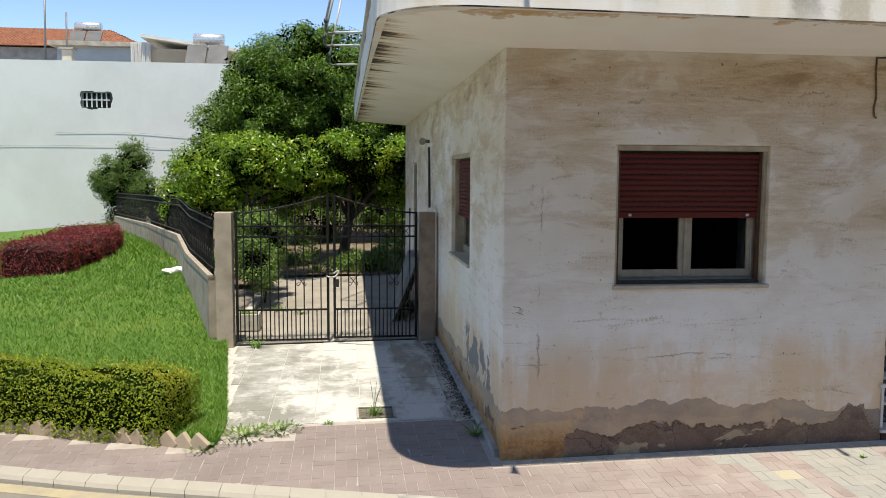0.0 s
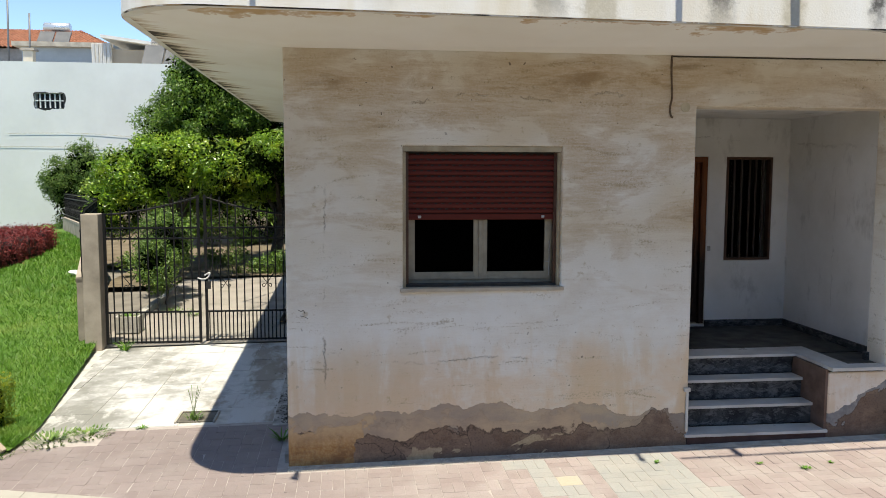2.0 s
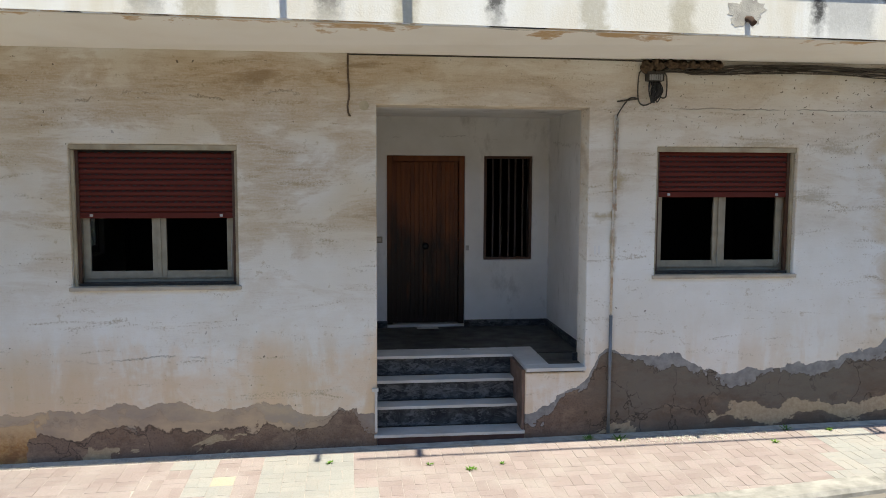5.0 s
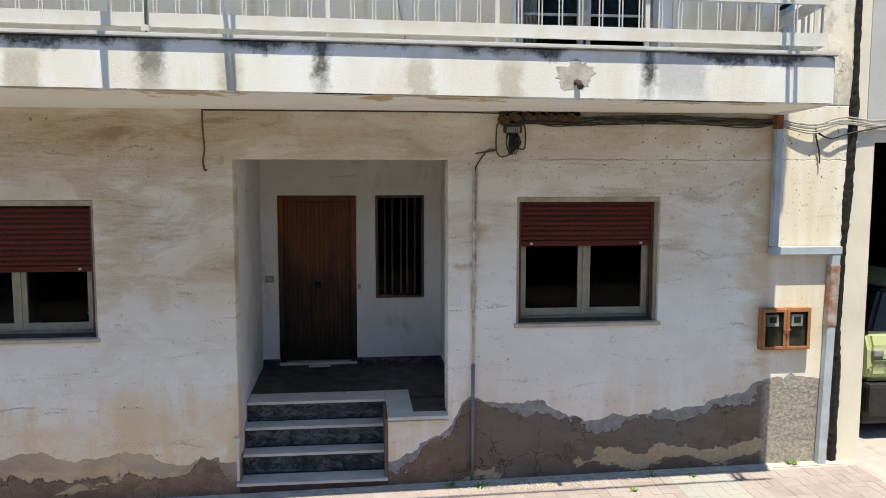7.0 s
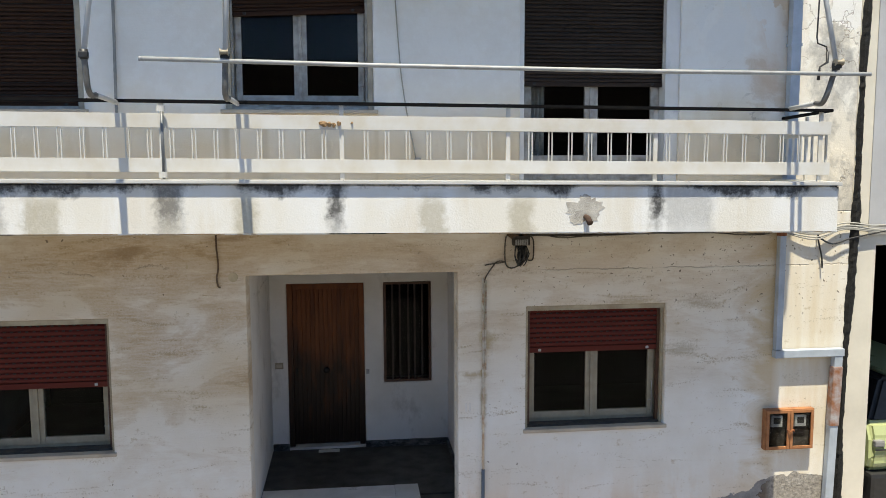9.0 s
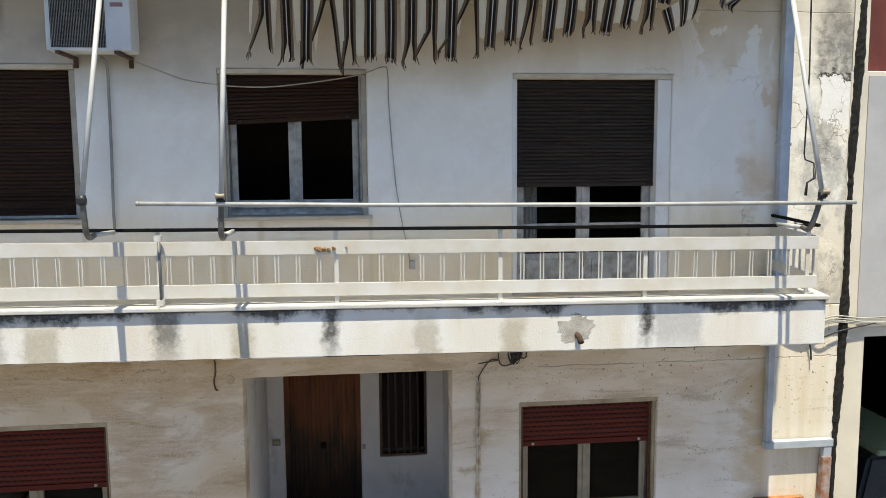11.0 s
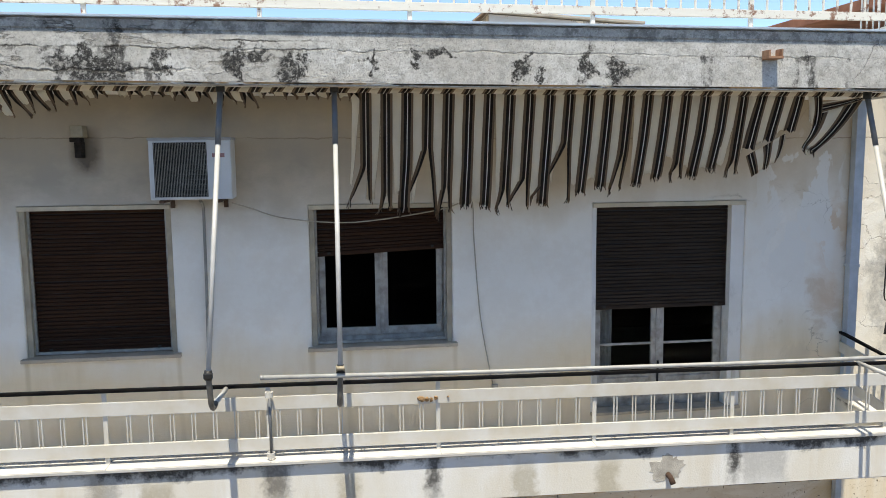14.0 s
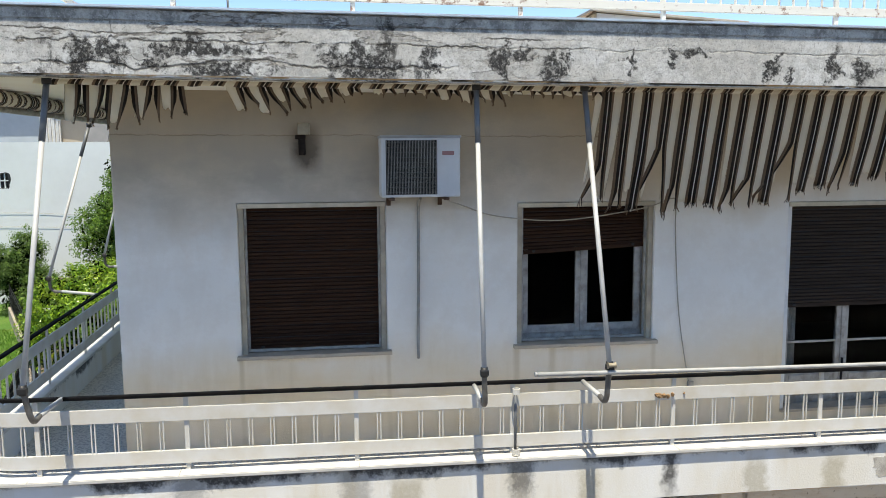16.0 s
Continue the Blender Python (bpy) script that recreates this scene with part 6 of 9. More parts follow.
hanging(awning_left, 2.25, 4.15,
        lambda x: float(np.interp(x, [2.25, 2.6, 3.05, 3.2, 3.35, 3.65, 4.15], [0.06, 0.05, 0.12, 0.12, 0.045, 0.05, 0.06])), lambda x: 0.01,
        lambda x: 0.4, 24)
flap(awning, (7.576, -0.85, 6.655), (7.922, -0.90, 6.855), (7.884, -0.84, 6.62), (7.665, -0.80, 6.475), 0.45, 2.75, 0.012, 0.0, 3)
flap(awning, (8.16, -0.96, 7.01), (8.605, -0.98, 7.155), (8.200, -0.90, 6.68), (8.085, -0.89, 6.745), 0.62, 2.02, 0.03, 0.045, 4)
flap(awning, (8.165, -0.97, 7.015), (8.19, -0.975, 7.12), (8.63, -0.985, 7.185), (8.61, -0.98, 7.15), 0.36, 1.12, 0.006, 0.0, 5)
flap(awning, (8.06, -0.99, 7.195), (8.195, -0.995, 7.20), (8.185, -0.97, 6.915), (8.10, -0.96, 6.975), 0.12, 0.92, 0.02, 0.02, 6)
roll = bmesh.new()
ruv = roll.loops.layers.uv.new("uv")
rng = random.Random(14)
prev = None
for i in range(181):
    x = -0.25 + 0.05 * i
    r = 0.028 + 0.004 * math.sin(i * 0.9) + rng.uniform(-0.003, 0.003)
    ring = [roll.verts.new((x + 0.02 * math.sin(a), -1.0 + r * math.cos(a), 7.236 + sunk(x) + r * math.sin(a))) for a in (2 * math.pi * k / 10 for k in range(10))]
    if prev:
        for k in range(10):
            f = roll.faces.new((prev[k], prev[(k + 1) % 10], ring[(k + 1) % 10], ring[k]))
            f.smooth = True
            for lp, q in zip(f.loops, (i - 1, i - 1, i, i)):
                lp[ruv].uv = (q * 0.05 / PITCH, 0.5)
    prev = ring
part("canvas_roll", roll, CANVAS, awning, "rolled canvas under the roof edge")
awning_side = thing("awning", "rolled striped awning along the side balcony with white arms", "awning", (-1.2, 4.0, 7.1), group="awnings")
roll = bmesh.new()
ruv = roll.loops.layers.uv.new("uv")
rng = random.Random(12)
prev = None
for i in range(121):
    y = -1.0 + 0.1 * i
    r = 0.066 + 0.012 * math.sin(i * 2.1) + rng.uniform(-0.004, 0.004)
    ring = [roll.verts.new((-0.96 + r * math.cos(a), y, 7.222 + r * math.sin(a))) for a in (2 * math.pi * k / 10 for k in range(10))]
    if prev:
        for k in range(10):
            f = roll.faces.new((prev[k], prev[(k + 1) % 10], ring[(k + 1) % 10], ring[k]))
            f.smooth = True
            for lp, s in zip(f.loops, (i, i, i + 1, i + 1)):
                lp[ruv].uv = (s * 0.1 / 0.168, 0.5)
    prev = ring
part("canvas_roll", roll, CANVAS, awning_side)
part("front_bar", tube(bmesh.new(), [(-1.0, -0.9 + 0.6 * k, 7.128 + 0.004 * (k % 2)) for k in range(20)], [0.026 + 0.007 * (k % 2) for k in range(20)], 10), FRAME_OLD, awning_side, "grey front tube of the rolled awning")


def awning_arm(parent, top, tip, low, foot):
    """A pole from the roof edge to an elbow in front of the railing."""
    top, tip, low, foot = Vector(top), Vector(tip), Vector(low), Vector(foot)
    mid = top.lerp(tip, 0.21)
    arm = part("arm", tube(bmesh.new(), [mid, tip], 0.019, 10), STEEL_WHITE, parent, "white painted tube arm")
    # shade under the roof edge is put into a darker grey for this length
    part("upper_pole", tube(bmesh.new(), [top, mid], 0.023, 10), STEEL_GREY, arm, "upper tube, dark grey for the shade under the roof")
    d = (low - tip)
    part("elbow", tube(bmesh.new(), bend([tip + d * 0.02, tip + d * 0.55, low + Vector((0, 0, 0.03)), low.lerp(foot, 0.1) - Vector((0, 0, 0.012)), low.lerp(foot, 0.25)], 5), 0.021, 10), STEEL_DARK, arm, "bent dark grey tube")
    part("stay", tube(bmesh.new(), [low.lerp(foot, 0.24), foot], 0.019, 10), STEEL_WHITE, arm)
    j = bmesh.new()
    tube(j, [tip + Vector((0, 0, 0.03)), tip - Vector((0, 0, 0.04))], 0.028, 10)
    box(j, tip.x - 0.032, tip.x + 0.032, tip.y - 0.028, tip.y + 0.012, tip.z - 0.03, tip.z + 0.012, 0.006)
    part("joint", j, BLACK, arm, "black hinge")
    part("bracket", tube(bmesh.new(), [top - Vector((0, 0, 0.03)), top + Vector((0, 0, 0.03))], 0.035, 10), BLACK, arm)
    return arm


awning_arm(awning_left, (3.06, -1.11, 7.24), (2.985, -1.82, 5.135), (2.995, -1.80, 4.872), (3.02, -1.2, 4.848))
awning_arm(awning, (3.945, -1.105, 7.235), (3.94, -1.82, 5.135), (3.928, -1.80, 4.852), (3.932, -1.2, 4.840))
awning_arm(awning, (8.54, -1.11, 7.17), (8.53, -1.83, 5.11), (8.473, -1.80, 4.835), (8.52, -1.2, 4.815))
awning_arm(awning_left, (-0.135, -1.11, 7.27), (-0.193, -1.82, 5.155), (-0.16, -1.80, 4.92), (-0.15, -1.2, 4.89))
awning_arm(awning_side, (-1.3, 4.2, 7.1), (-1.75, 3.6, 5.1), (-1.75, 3.65, 4.93), (-1.1, 3.4, 4.9))
awning_arm(awning_side, (-1.3, 8.0, 7.1), (-1.75, 7.4, 5.05), (-1.75, 7.45, 4.9), (-1.1, 7.2, 4.88))
for y in (6.1, 9.9):
    awning_arm(awning_side, (-1.3, y + 0.6, 7.1), (-1.7, y, 5.08), (-1.7, y + 0.05, 4.9), (-1.1, y - 0.2, 4.88))
bar = part("front_bar", tube(bmesh.new(), [(3.367, -1.85, 5.102), (5.0, -1.85, 5.070), (7.0, -1.85, 5.046), (8.805, -1.85, 5.038)], 0.0165, 10), STEEL_BAR, awning, "long greyed white front tube")
part("end_cap", tube(bmesh.new(), [(3.357, -1.85, 5.102), (3.38, -1.85, 5.102)], 0.018, 10), STEEL_MID, bar)
for x, zp in ((3.94, 5.15), (8.53, 5.125)):
    wb = bmesh.new()
    tube(wb, [(x - 0.03, -1.865, zp), (x - 0.02, -1.865, zp), (x + 0.02, -1.865, zp), (x + 0.03, -1.865, zp)], [0.028, 0.016, 0.016, 0.028], 12)
    part("pulley", wb, FRAME_LOW, bar, "cream pulley")
crank = part("crank_rod", tube(bmesh.new(), [(8.785, -1.12, 7.15), (8.787, -1.15, 6.1), (8.765, -1.16, 5.42), (8.775, -1.16, 5.37), (8.85, -1.17, 5.34), (8.86, -1.17, 5.28)], 0.007, 6), BLACK, awning, "thin black crank rod")
part("handle", tube(bmesh.new(), [(8.86, -1.17, 5.30), (8.862, -1.17, 5.21), (8.79, -1.18, 5.17), (8.782, -1.18, 5.06)], [0.014, 0.012, 0.008, 0.014], 8), BLACK, crank)

# ---- fittings on the upper wall ----
ac = thing("air_conditioner", "grey-white outdoor air conditioner unit on wall brackets", "air conditioner", (2.68, -0.36, 6.28))
part("casing", boxed(2.325, 3.02, -0.555, -0.26, 6.30, 6.82, 0.016), plain("aged_white_casing", (0.60, 0.62, 0.63), 0.45, var=0.15, scale=3, bump=0.05), ac)
part("top_cover", boxed(2.318, 3.027, -0.562, -0.255, 6.812, 6.838, 0.008), plain("casing_lid", (0.33, 0.34, 0.35), 0.5, var=0.2, scale=4), ac)
# flat near-black sheet stands for the shade behind the fan grille
part("fan_recess", boxed(2.368, 2.815, -0.5585, -0.5535, 6.325, 6.795), TAR, ac)
hb = as_mesh("grille_wire", box(bmesh.new(), 2.37, 2.813, -0.566, -0.561, -0.0015, 0.0015), STEEL_GREY)
for k in range(11):
    piece("grille_wire", hb, ac, shifted(0, 0, 6.345 + k * 0.043))
vb = as_mesh("grille_bar", box(bmesh.new(), -0.0013, 0.0013, -0.564, -0.559, 6.327, 6.793), FRAME_OLD)
for k in range(34):
    piece("grille_bar", vb, ac, shifted(2.377 + k * 0.0131, 0, 0))
part("badge", boxed(2.86, 2.965, -0.558, -0.554, 6.665, 6.70, 0.001), plain("badge_red", (0.30, 0.16, 0.16), 0.5, var=0.1, scale=9, bump=0), ac, "small red and grey badge")
for x in (2.42, 2.9):
    br = bmesh.new()
    box(br, x - 0.02, x + 0.02, -0.57, -0.09, 6.272, 6.298, 0.004)
    box(br, x - 0.02, x + 0.02, -0.108, -0.09, 6.20, 6.272, 0.003)
    part("bracket", br, plain("brown_bracket", (0.09, 0.05, 0.03), 0.85, var=0.5, scale=16, bump=0.3), ac, "rusty steel bracket")
ac.location += Vector((0.018, 0.088, 0.034))
hose = bmesh.new()
tube(hose, bend([(2.715, -0.2, 6.31), (2.715, -0.05, 6.24), (2.712, -0.03, 6.0), (2.708, -0.028, 5.5), (2.70, -0.03, 5.0), (2.703, -0.035, 4.78)], 5), 0.014, 8)
solid("drain_hose", hose, plain("grey_hose", (0.30, 0.29, 0.27), 0.6, var=0.3, scale=12), "grey drain hose down the upper wall", "hose")
cord = bmesh.new()
tube(cord, bend([(2.98, -0.1, 6.28), (3.15, -0.03, 6.22), (3.46, -0.02, 6.12), (4.1, -0.03, 6.07), (4.9, -0.02, 6.17), (5.19, -0.015, 6.26), (5.24, -0.012, 6.2), (5.25, -0.012, 5.87), (5.31, -0.012, 5.1), (5.43, -0.012, 4.42)], 6), 0.006, 6)
solid("power_cord", cord, plain("pale_cord", (0.42, 0.38, 0.31), 0.6, var=0.2, scale=12), "pale power cord slung along the upper wall", "cable")
sock = thing("wall_socket", "small grey outdoor wall socket", "socket", (5.45, -0.01, 4.4))
part("box", boxed(5.42, 5.48, -0.03, -0.001, 4.34, 4.42, 0.004), FRAME_OLD, sock)
lamp = thing("wall_lamp", "old square wall lamp on a black sooty arm", "lamp", (1.64, -0.05, 6.85))
part("shade", boxed(1.585, 1.695, -0.20, -0.06, 6.885, 6.99, 0.008), plain("dirty_cream_glass", (0.34, 0.30, 0.22), 0.5, var=0.3, scale=12), lamp)
lb = bmesh.new()
box(lb, 1.61, 1.70, -0.16, -0.04, 6.845, 6.885, 0.006)
box(lb, 1.635, 1.695, -0.12, -0.002, 6.705, 6.85, 0.008)
lamp.location.x += 0.045
part("arm", lb, plain("burnt_brown_arm", (0.016, 0.010, 0.007), 0.9, var=0.5, scale=25, bump=0.4), lamp)

# roof: railing, spout, aerial
rr = thing("roof_railing", "white roof railing with heavy rust", "railing", (4.0, -1.4, 7.7))
RUSTY = Mat("rusty_white_paint", rough=0.6)
rp = RUSTY.pos()
rn = RUSTY.math("ADD", RUSTY.noise(rp, 16, 8, 0.72), RUSTY.math("MULTIPLY", RUSTY.math("SUBTRACT", RUSTY.noise(rp, 1.3, 4), 0.5), 0.45))
rcol = RUSTY.mix(RUSTY.ramp(rn, (0.55, 0), (0.61, 0.75), (0.70, 1)), (0.70, 0.68, 0.62), (0.20, 0.075, 0.03))
RUSTY.put("Base Color", rcol)
RUSTY.bump(rn, 0.4, 0.004)
RUSTY = RUSTY.m
RLINE = outline(-1.335, -1.25, 0.3, 9.04, 9.25, inset=0.1)
part("bottom_rail", band(RLINE, 0.03, 7.83, 7.898, 0.004), RUSTY, rr)
part("top_rail", band(RLINE, 0.03, 8.45, 8.52, 0.004), RUSTY, rr)
rb = as_mesh("baluster", box(bmesh.new(), -0.009, 0.009, -0.006, 0.006, 7.89, 8.46, 0.002), RUSTY)
for x, y, a in along(outline(-1.335, -1.25, 0.3, 9.04, 9.25, inset=0.115), 0.125):
    if x < 0.0:
        continue
    piece("baluster", rb, rr, shifted(x, y, sunk(x)) @ Matrix.Rotation(a, 4, "Z"))
rpost = as_mesh("post", box(bmesh.new(), -0.018, 0.018, -0.015, 0.015, 7.73, 8.46, 0.003), RUSTY)
for x in (-0.6, 0.8, 2.1, 3.39, 4.55, 6.035, 7.39, 8.8):
    piece("post", rpost, rr, shifted(x, -1.207, sunk(x)))
sp = thing("roof_spout", "broken clay roof spout in the cornice", "spout", (7.49, -1.39, 7.47))
sb = bmesh.new()
box(sb, 7.43, 7.56, -1.45, -1.33, 7.445, 7.465, 0.004)
box(sb, 7.43, 7.447, -1.45, -1.33, 7.465, 7.515, 0.003)
box(sb, 7.545, 7.56, -1.44, -1.33, 7.465, 7.525, 0.003)
part("channel", sb, plain("clay_spout", (0.36, 0.20, 0.12), 0.9, var=0.4, scale=20, bump=0.5), sp)
an = thing("tv_aerial", "grey television aerial lying low over the roof", "aerial", (0.6, 4.0, 7.42))
part("mast", tube(bmesh.new(), [(0.62, 4.0, 7.42), (0.62, 4.0, 8.85)], 0.015, 8), STEEL_GREY, an)
part("boom", tube(bmesh.new(), [(0.2, 4.0, 8.83), (1.1, 4.0, 8.80)], 0.012, 8), STEEL_GREY, an)
el = as_mesh("element", tube(bmesh.new(), [(0, -0.25, 0), (0, 0.25, 0)], 0.005, 6), STEEL_GREY)
for k in range(14):
    piece("element", el, an, shifted(0.25 + k * 0.06, 4.0, 8.845 - k * 0.002))

# ---- lower wall fittings ----
def cable(name, lines, r, mat, label, cat="cable"):
    if len(lines) == 1:
        return solid(name, tube(bmesh.new(), bend(lines[0], 6), r, 6), mat, label, cat)
    top = thing(name, label, cat, lines[0][0])
    for pts in lines:
        part("cable", tube(bmesh.new(), bend(pts, 6), r, 6), mat, top)
    return top


WIRE = plain("dusty_black_wire", (0.085, 0.072, 0.055), 0.7, var=0.4, scale=30, bump=0.1)
rng = random.Random(3)
lines = []
for k in range(16):
    z = 3.695 + rng.uniform(-0.035, 0.045)
    y = -0.010 - 0.007 * (k % 5)
    run = [(6.45 + 0.03 * rng.random(), y, z - 0.03), (6.62, y, z + rng.uniform(-0.02, 0.01))]
    for j in range(9):
        x = 6.85 + j * 0.27
        sway = 0.018 * math.sin(x * 2.6) - 0.022 * (1 - abs(x - 7.6) / 1.6)
        run.append((x, y - rng.uniform(0, 0.012), z + sway + rng.uniform(-0.016, 0.016)))
    run.append((9.15, y, 3.71 + rng.uniform(-0.025, 0.03)))
    lines.append(run)
cable("cable_bundle", lines, 0.0058, WIRE, "bundle of dusty black cables under the balcony")
lines = []
for k in range(7):
    z = 3.70 + rng.uniform(-0.03, 0.03)
    lines.append([(9.1, -0.03, z), (9.5, -0.06, z - 0.05 - rng.uniform(0, 0.05)), (9.85, -0.04, z + rng.uniform(-0.02, 0.03)), (10.4, -0.05, z - 0.02 + rng.uniform(-0.03, 0.03)), (12.0, -0.08, 3.75 + rng.uniform(-0.05, 0.05))])
cable("cable_bundle", lines, 0.008, plain("sunlit_pale_wire", (0.36, 0.35, 0.31), 0.6, var=0.3, scale=20), "slack pale cables across the joint to the neighbour")
cable("cable_drop", [[(9.55, -0.03, 3.66), (9.56, -0.03, 3.55), (9.60, -0.03, 3.4), (9.61, -0.03, 3.28)], [(9.55, -0.035, 3.6), (9.7, -0.05, 3.53), (9.9, -0.04, 3.58), (10.3, -0.05, 3.66)]], 0.009, BLACK, "black cable end hanging on the wall")
jb = thing("junction_box", "old grey junction box with a tangle of black wires", "junction box", (6.44, -0.03, 3.5))
part("box", boxed(6.37, 6.54, -0.07, -0.001, 3.565, 3.66, 0.006), GRIME_SHADE, jb, "box grey with dust")
for k in range(6):
    part("fuse", boxed(6.392 + k * 0.022, 6.408 + k * 0.022, -0.082, -0.069, 3.57, 3.625, 0.003), STEEL_MID, jb)
tg = bmesh.new()
for k in range(14):
    x = 6.40 + rng.uniform(0, 0.11)
    tube(tg, bend([(x, -0.04, 3.56), (x + rng.uniform(-0.03, 0.03), -0.06 - rng.uniform(0, 0.03), 3.46), (6.45 + rng.uniform(-0.04, 0.04), -0.05, 3.38 + rng.uniform(-0.03, 0.02)), (6.47 + rng.uniform(-0.05, 0.05), -0.03, 3.47), (6.45 + rng.uniform(-0.04, 0.04), -0.04, 3.56)], 5), 0.006, 5)
part("wires", tg, BLACK, jb)
cable("wall_cable", [[(6.37, -0.015, 3.68), (6.31, -0.015, 3.64), (6.30, -0.015, 3.45), (6.32, -0.015, 3.36), (6.38, -0.015, 3.34), (6.46, -0.03, 3.38)],
                     [(6.52, -0.02, 3.66), (6.58, -0.015, 3.62), (6.585, -0.015, 3.45), (6.56, -0.015, 3.41), (6.5, -0.02, 3.43)],
                     [(6.31, -0.012, 3.40), (6.22, -0.01, 3.40), (6.12, -0.01, 3.27), (6.095, -0.01, 3.2)],
                     [(6.31, -0.012, 3.40), (6.2, -0.01, 3.385), (6.10, -0.01, 3.37)]], 0.0068, WIRE, "brown cable looping round the junction box")
pp = bmesh.new()
tube(pp, [(6.085, -0.012, 3.24), (6.082, -0.012, 2.9), (6.09, -0.012, 2.5), (6.085, -0.012, 2.3), (6.088, -0.012, 1.3)], 0.012, 8)
tube(pp, [(6.112, -0.012, 3.22), (6.108, -0.012, 2.6), (6.11, -0.012, 2.32)], 0.009, 8)
solid("wall_conduit", pp, plain("painted_conduit", (0.60, 0.56, 0.48), 0.85, var=0.5, scale=14, bump=0.5, dirt=(0.33, 0.20, 0.11)), "thin conduit with peeling paint down the pier", "conduit")
lowp = bmesh.new()
tube(lowp, [(6.085, -0.018, 1.3), (6.083, -0.02, 0.12)], 0.017, 8)
solid("drain_pipe", lowp, plain("grey_zinc_pipe", (0.20, 0.21, 0.22), 0.5, 0.3, var=0.3, scale=9), "thin grey metal pipe at the foot of the pier", "pipe")
cable("wall_cable", [[(3.54, -0.008, 3.77), (3.54, -0.009, 3.6), (3.552, -0.009, 3.4), (3.535, -0.009, 3.3), (3.545, -0.009, 3.22), (3.565, -0.012, 3.205)]], 0.009, plain("rust_wire", (0.16, 0.11, 0.07), 0.8, var=0.5, scale=25), "rusty conduit dropping from the soffit")
cable("wall_cable", [[(3.54, -0.007, 3.762), (4.6, -0.007, 3.763), (5.6, -0.007, 3.764), (6.35, -0.008, 3.755)]], 0.006, WIRE, "thin dark cable clipped under the soffit")
rs = bmesh.new()
tube(rs, [(3.685, -0.002, 3.30), (3.685, -0.012, 3.30)], 0.045, 20)
solid("round_cover", rs, plain("cream_cover", (0.55, 0.47, 0.32), 0.7, var=0.2, scale=12), "round cream cover plate on the wall", "cover")
rng = random.Random(44)
for k in range(7):
    x = 6.38 + k * 0.108 + (0.0 if k < 2 else 0.03)
    nb = bmesh.new()
    wide, low = 1.0 + rng.uniform(-0.1, 0.2), 0.72 + (0.35 if k < 2 else rng.uniform(-0.05, 0.12))
    bmesh.ops.create_icosphere(nb, subdivisions=4, radius=0.065, matrix=Matrix.LocRotScale((x, -0.035, 3.728 - (0.03 if k == 0 else 0.0)), None, (wide, 0.75, low)))
    for v in nb.verts:
        v.co += noise.noise_vector(v.co * 34) * 0.012 + noise.noise_vector(v.co * 90) * 0.004
        hole = Vector((v.co.x - x - 0.028, (v.co.z - 3.76) * 1.3)).length
        if v.co.y < -0.05 and hole < 0.034:
            v.co.y += 0.045
    solid("swallow_nest", nb, plain("nest_mud", (0.105, 0.066, 0.036), 0.98, var=0.5, scale=45, bump=1.0) if k == 0 else bpy.data.materials["nest_mud"], "brown mud swallow nest under the soffit", "nest", group="swallow nests")

mb = thing("meter_box", "rust brown twin meter box with small glass doors", "meter box", (9.3, -0.04, 1.37))
META = plain("orange_brown_metal", (0.37, 0.155, 0.06), 0.7, var=0.4, scale=12, bump=0.2)
part("body", ring_frame(9.04, 9.575, -0.07, -0.001, 1.38, 1.81, 0.012), META, mb)
# back coloured near-black for the unlit inside of the box
part("back", boxed(9.05, 9.565, -0.02, -0.002, 1.39, 1.80), GRIME_SHADE, mb)
for a, b in ((9.05, 9.305), (9.31, 9.565)):
    d = part("door", ring_frame(a, b, -0.085, -0.07, 1.388, 1.802, 0.03), META, mb)
    g = part("pane", boxed(a + 0.028, b - 0.028, -0.079, -0.076, 1.416, 1.774), GLASS, d)
    g.visible_shadow = False
    mt = part("meter", boxed(a + 0.06, b - 0.07, -0.06, -0.021, 1.62, 1.74, 0.006), STEEL_WHITE, mb, "pale electricity meter")
    part("dial", boxed(a + 0.085, b - 0.095, -0.064, -0.059, 1.655, 1.72, 0.002), BLACK, mt)
part("hasp", tube(bmesh.new(), bend([(9.27, -0.09, 1.6), (9.30, -0.105, 1.58), (9.33, -0.105, 1.60), (9.35, -0.09, 1.58)], 4), 0.008, 6), RUST, mb)

# downpipes on the sunlit strip
dp = thing("downpipe", "blue-grey painted square downpipe with rust, stepping sideways", "downpipe", (9.5, -0.05, 0.3))
part("upper_run", boxed(9.112, 9.178, -0.09, -0.02, 2.442, 3.62, 0.006), GALV, dp)
part("inlet", boxed(9.105, 9.18, -0.09, -0.02, 3.62, 3.80, 0.006), RUST, dp, "rusty inlet")
part("cross_run", boxed(9.105, 9.862, -0.10, -0.022, 2.36, 2.44, 0.006), GALV, dp)
def leaning(bm):
    for v in bm.verts:
        v.co.x -= (2.325 - v.co.z) * 0.024
    return bm


part("lower_run", leaning(boxed(9.760, 9.848, -0.095, -0.02, 0.16, 2.36, 0.006)), GALV, dp)
part("rust_sleeve", leaning(boxed(9.752, 9.851, -0.103, -0.018, 1.62, 2.25, 0.006)), plain("rust_over_blue", (0.26, 0.10, 0.04), 0.85, var=0.6, scale=9, bump=0.5, dirt=(0.42, 0.44, 0.45)), dp, "rusted sleeve")
dp2 = thing("downpipe", "blue-grey square downpipe on the upper wall", "downpipe", (9.25, -0.05, 4.3))
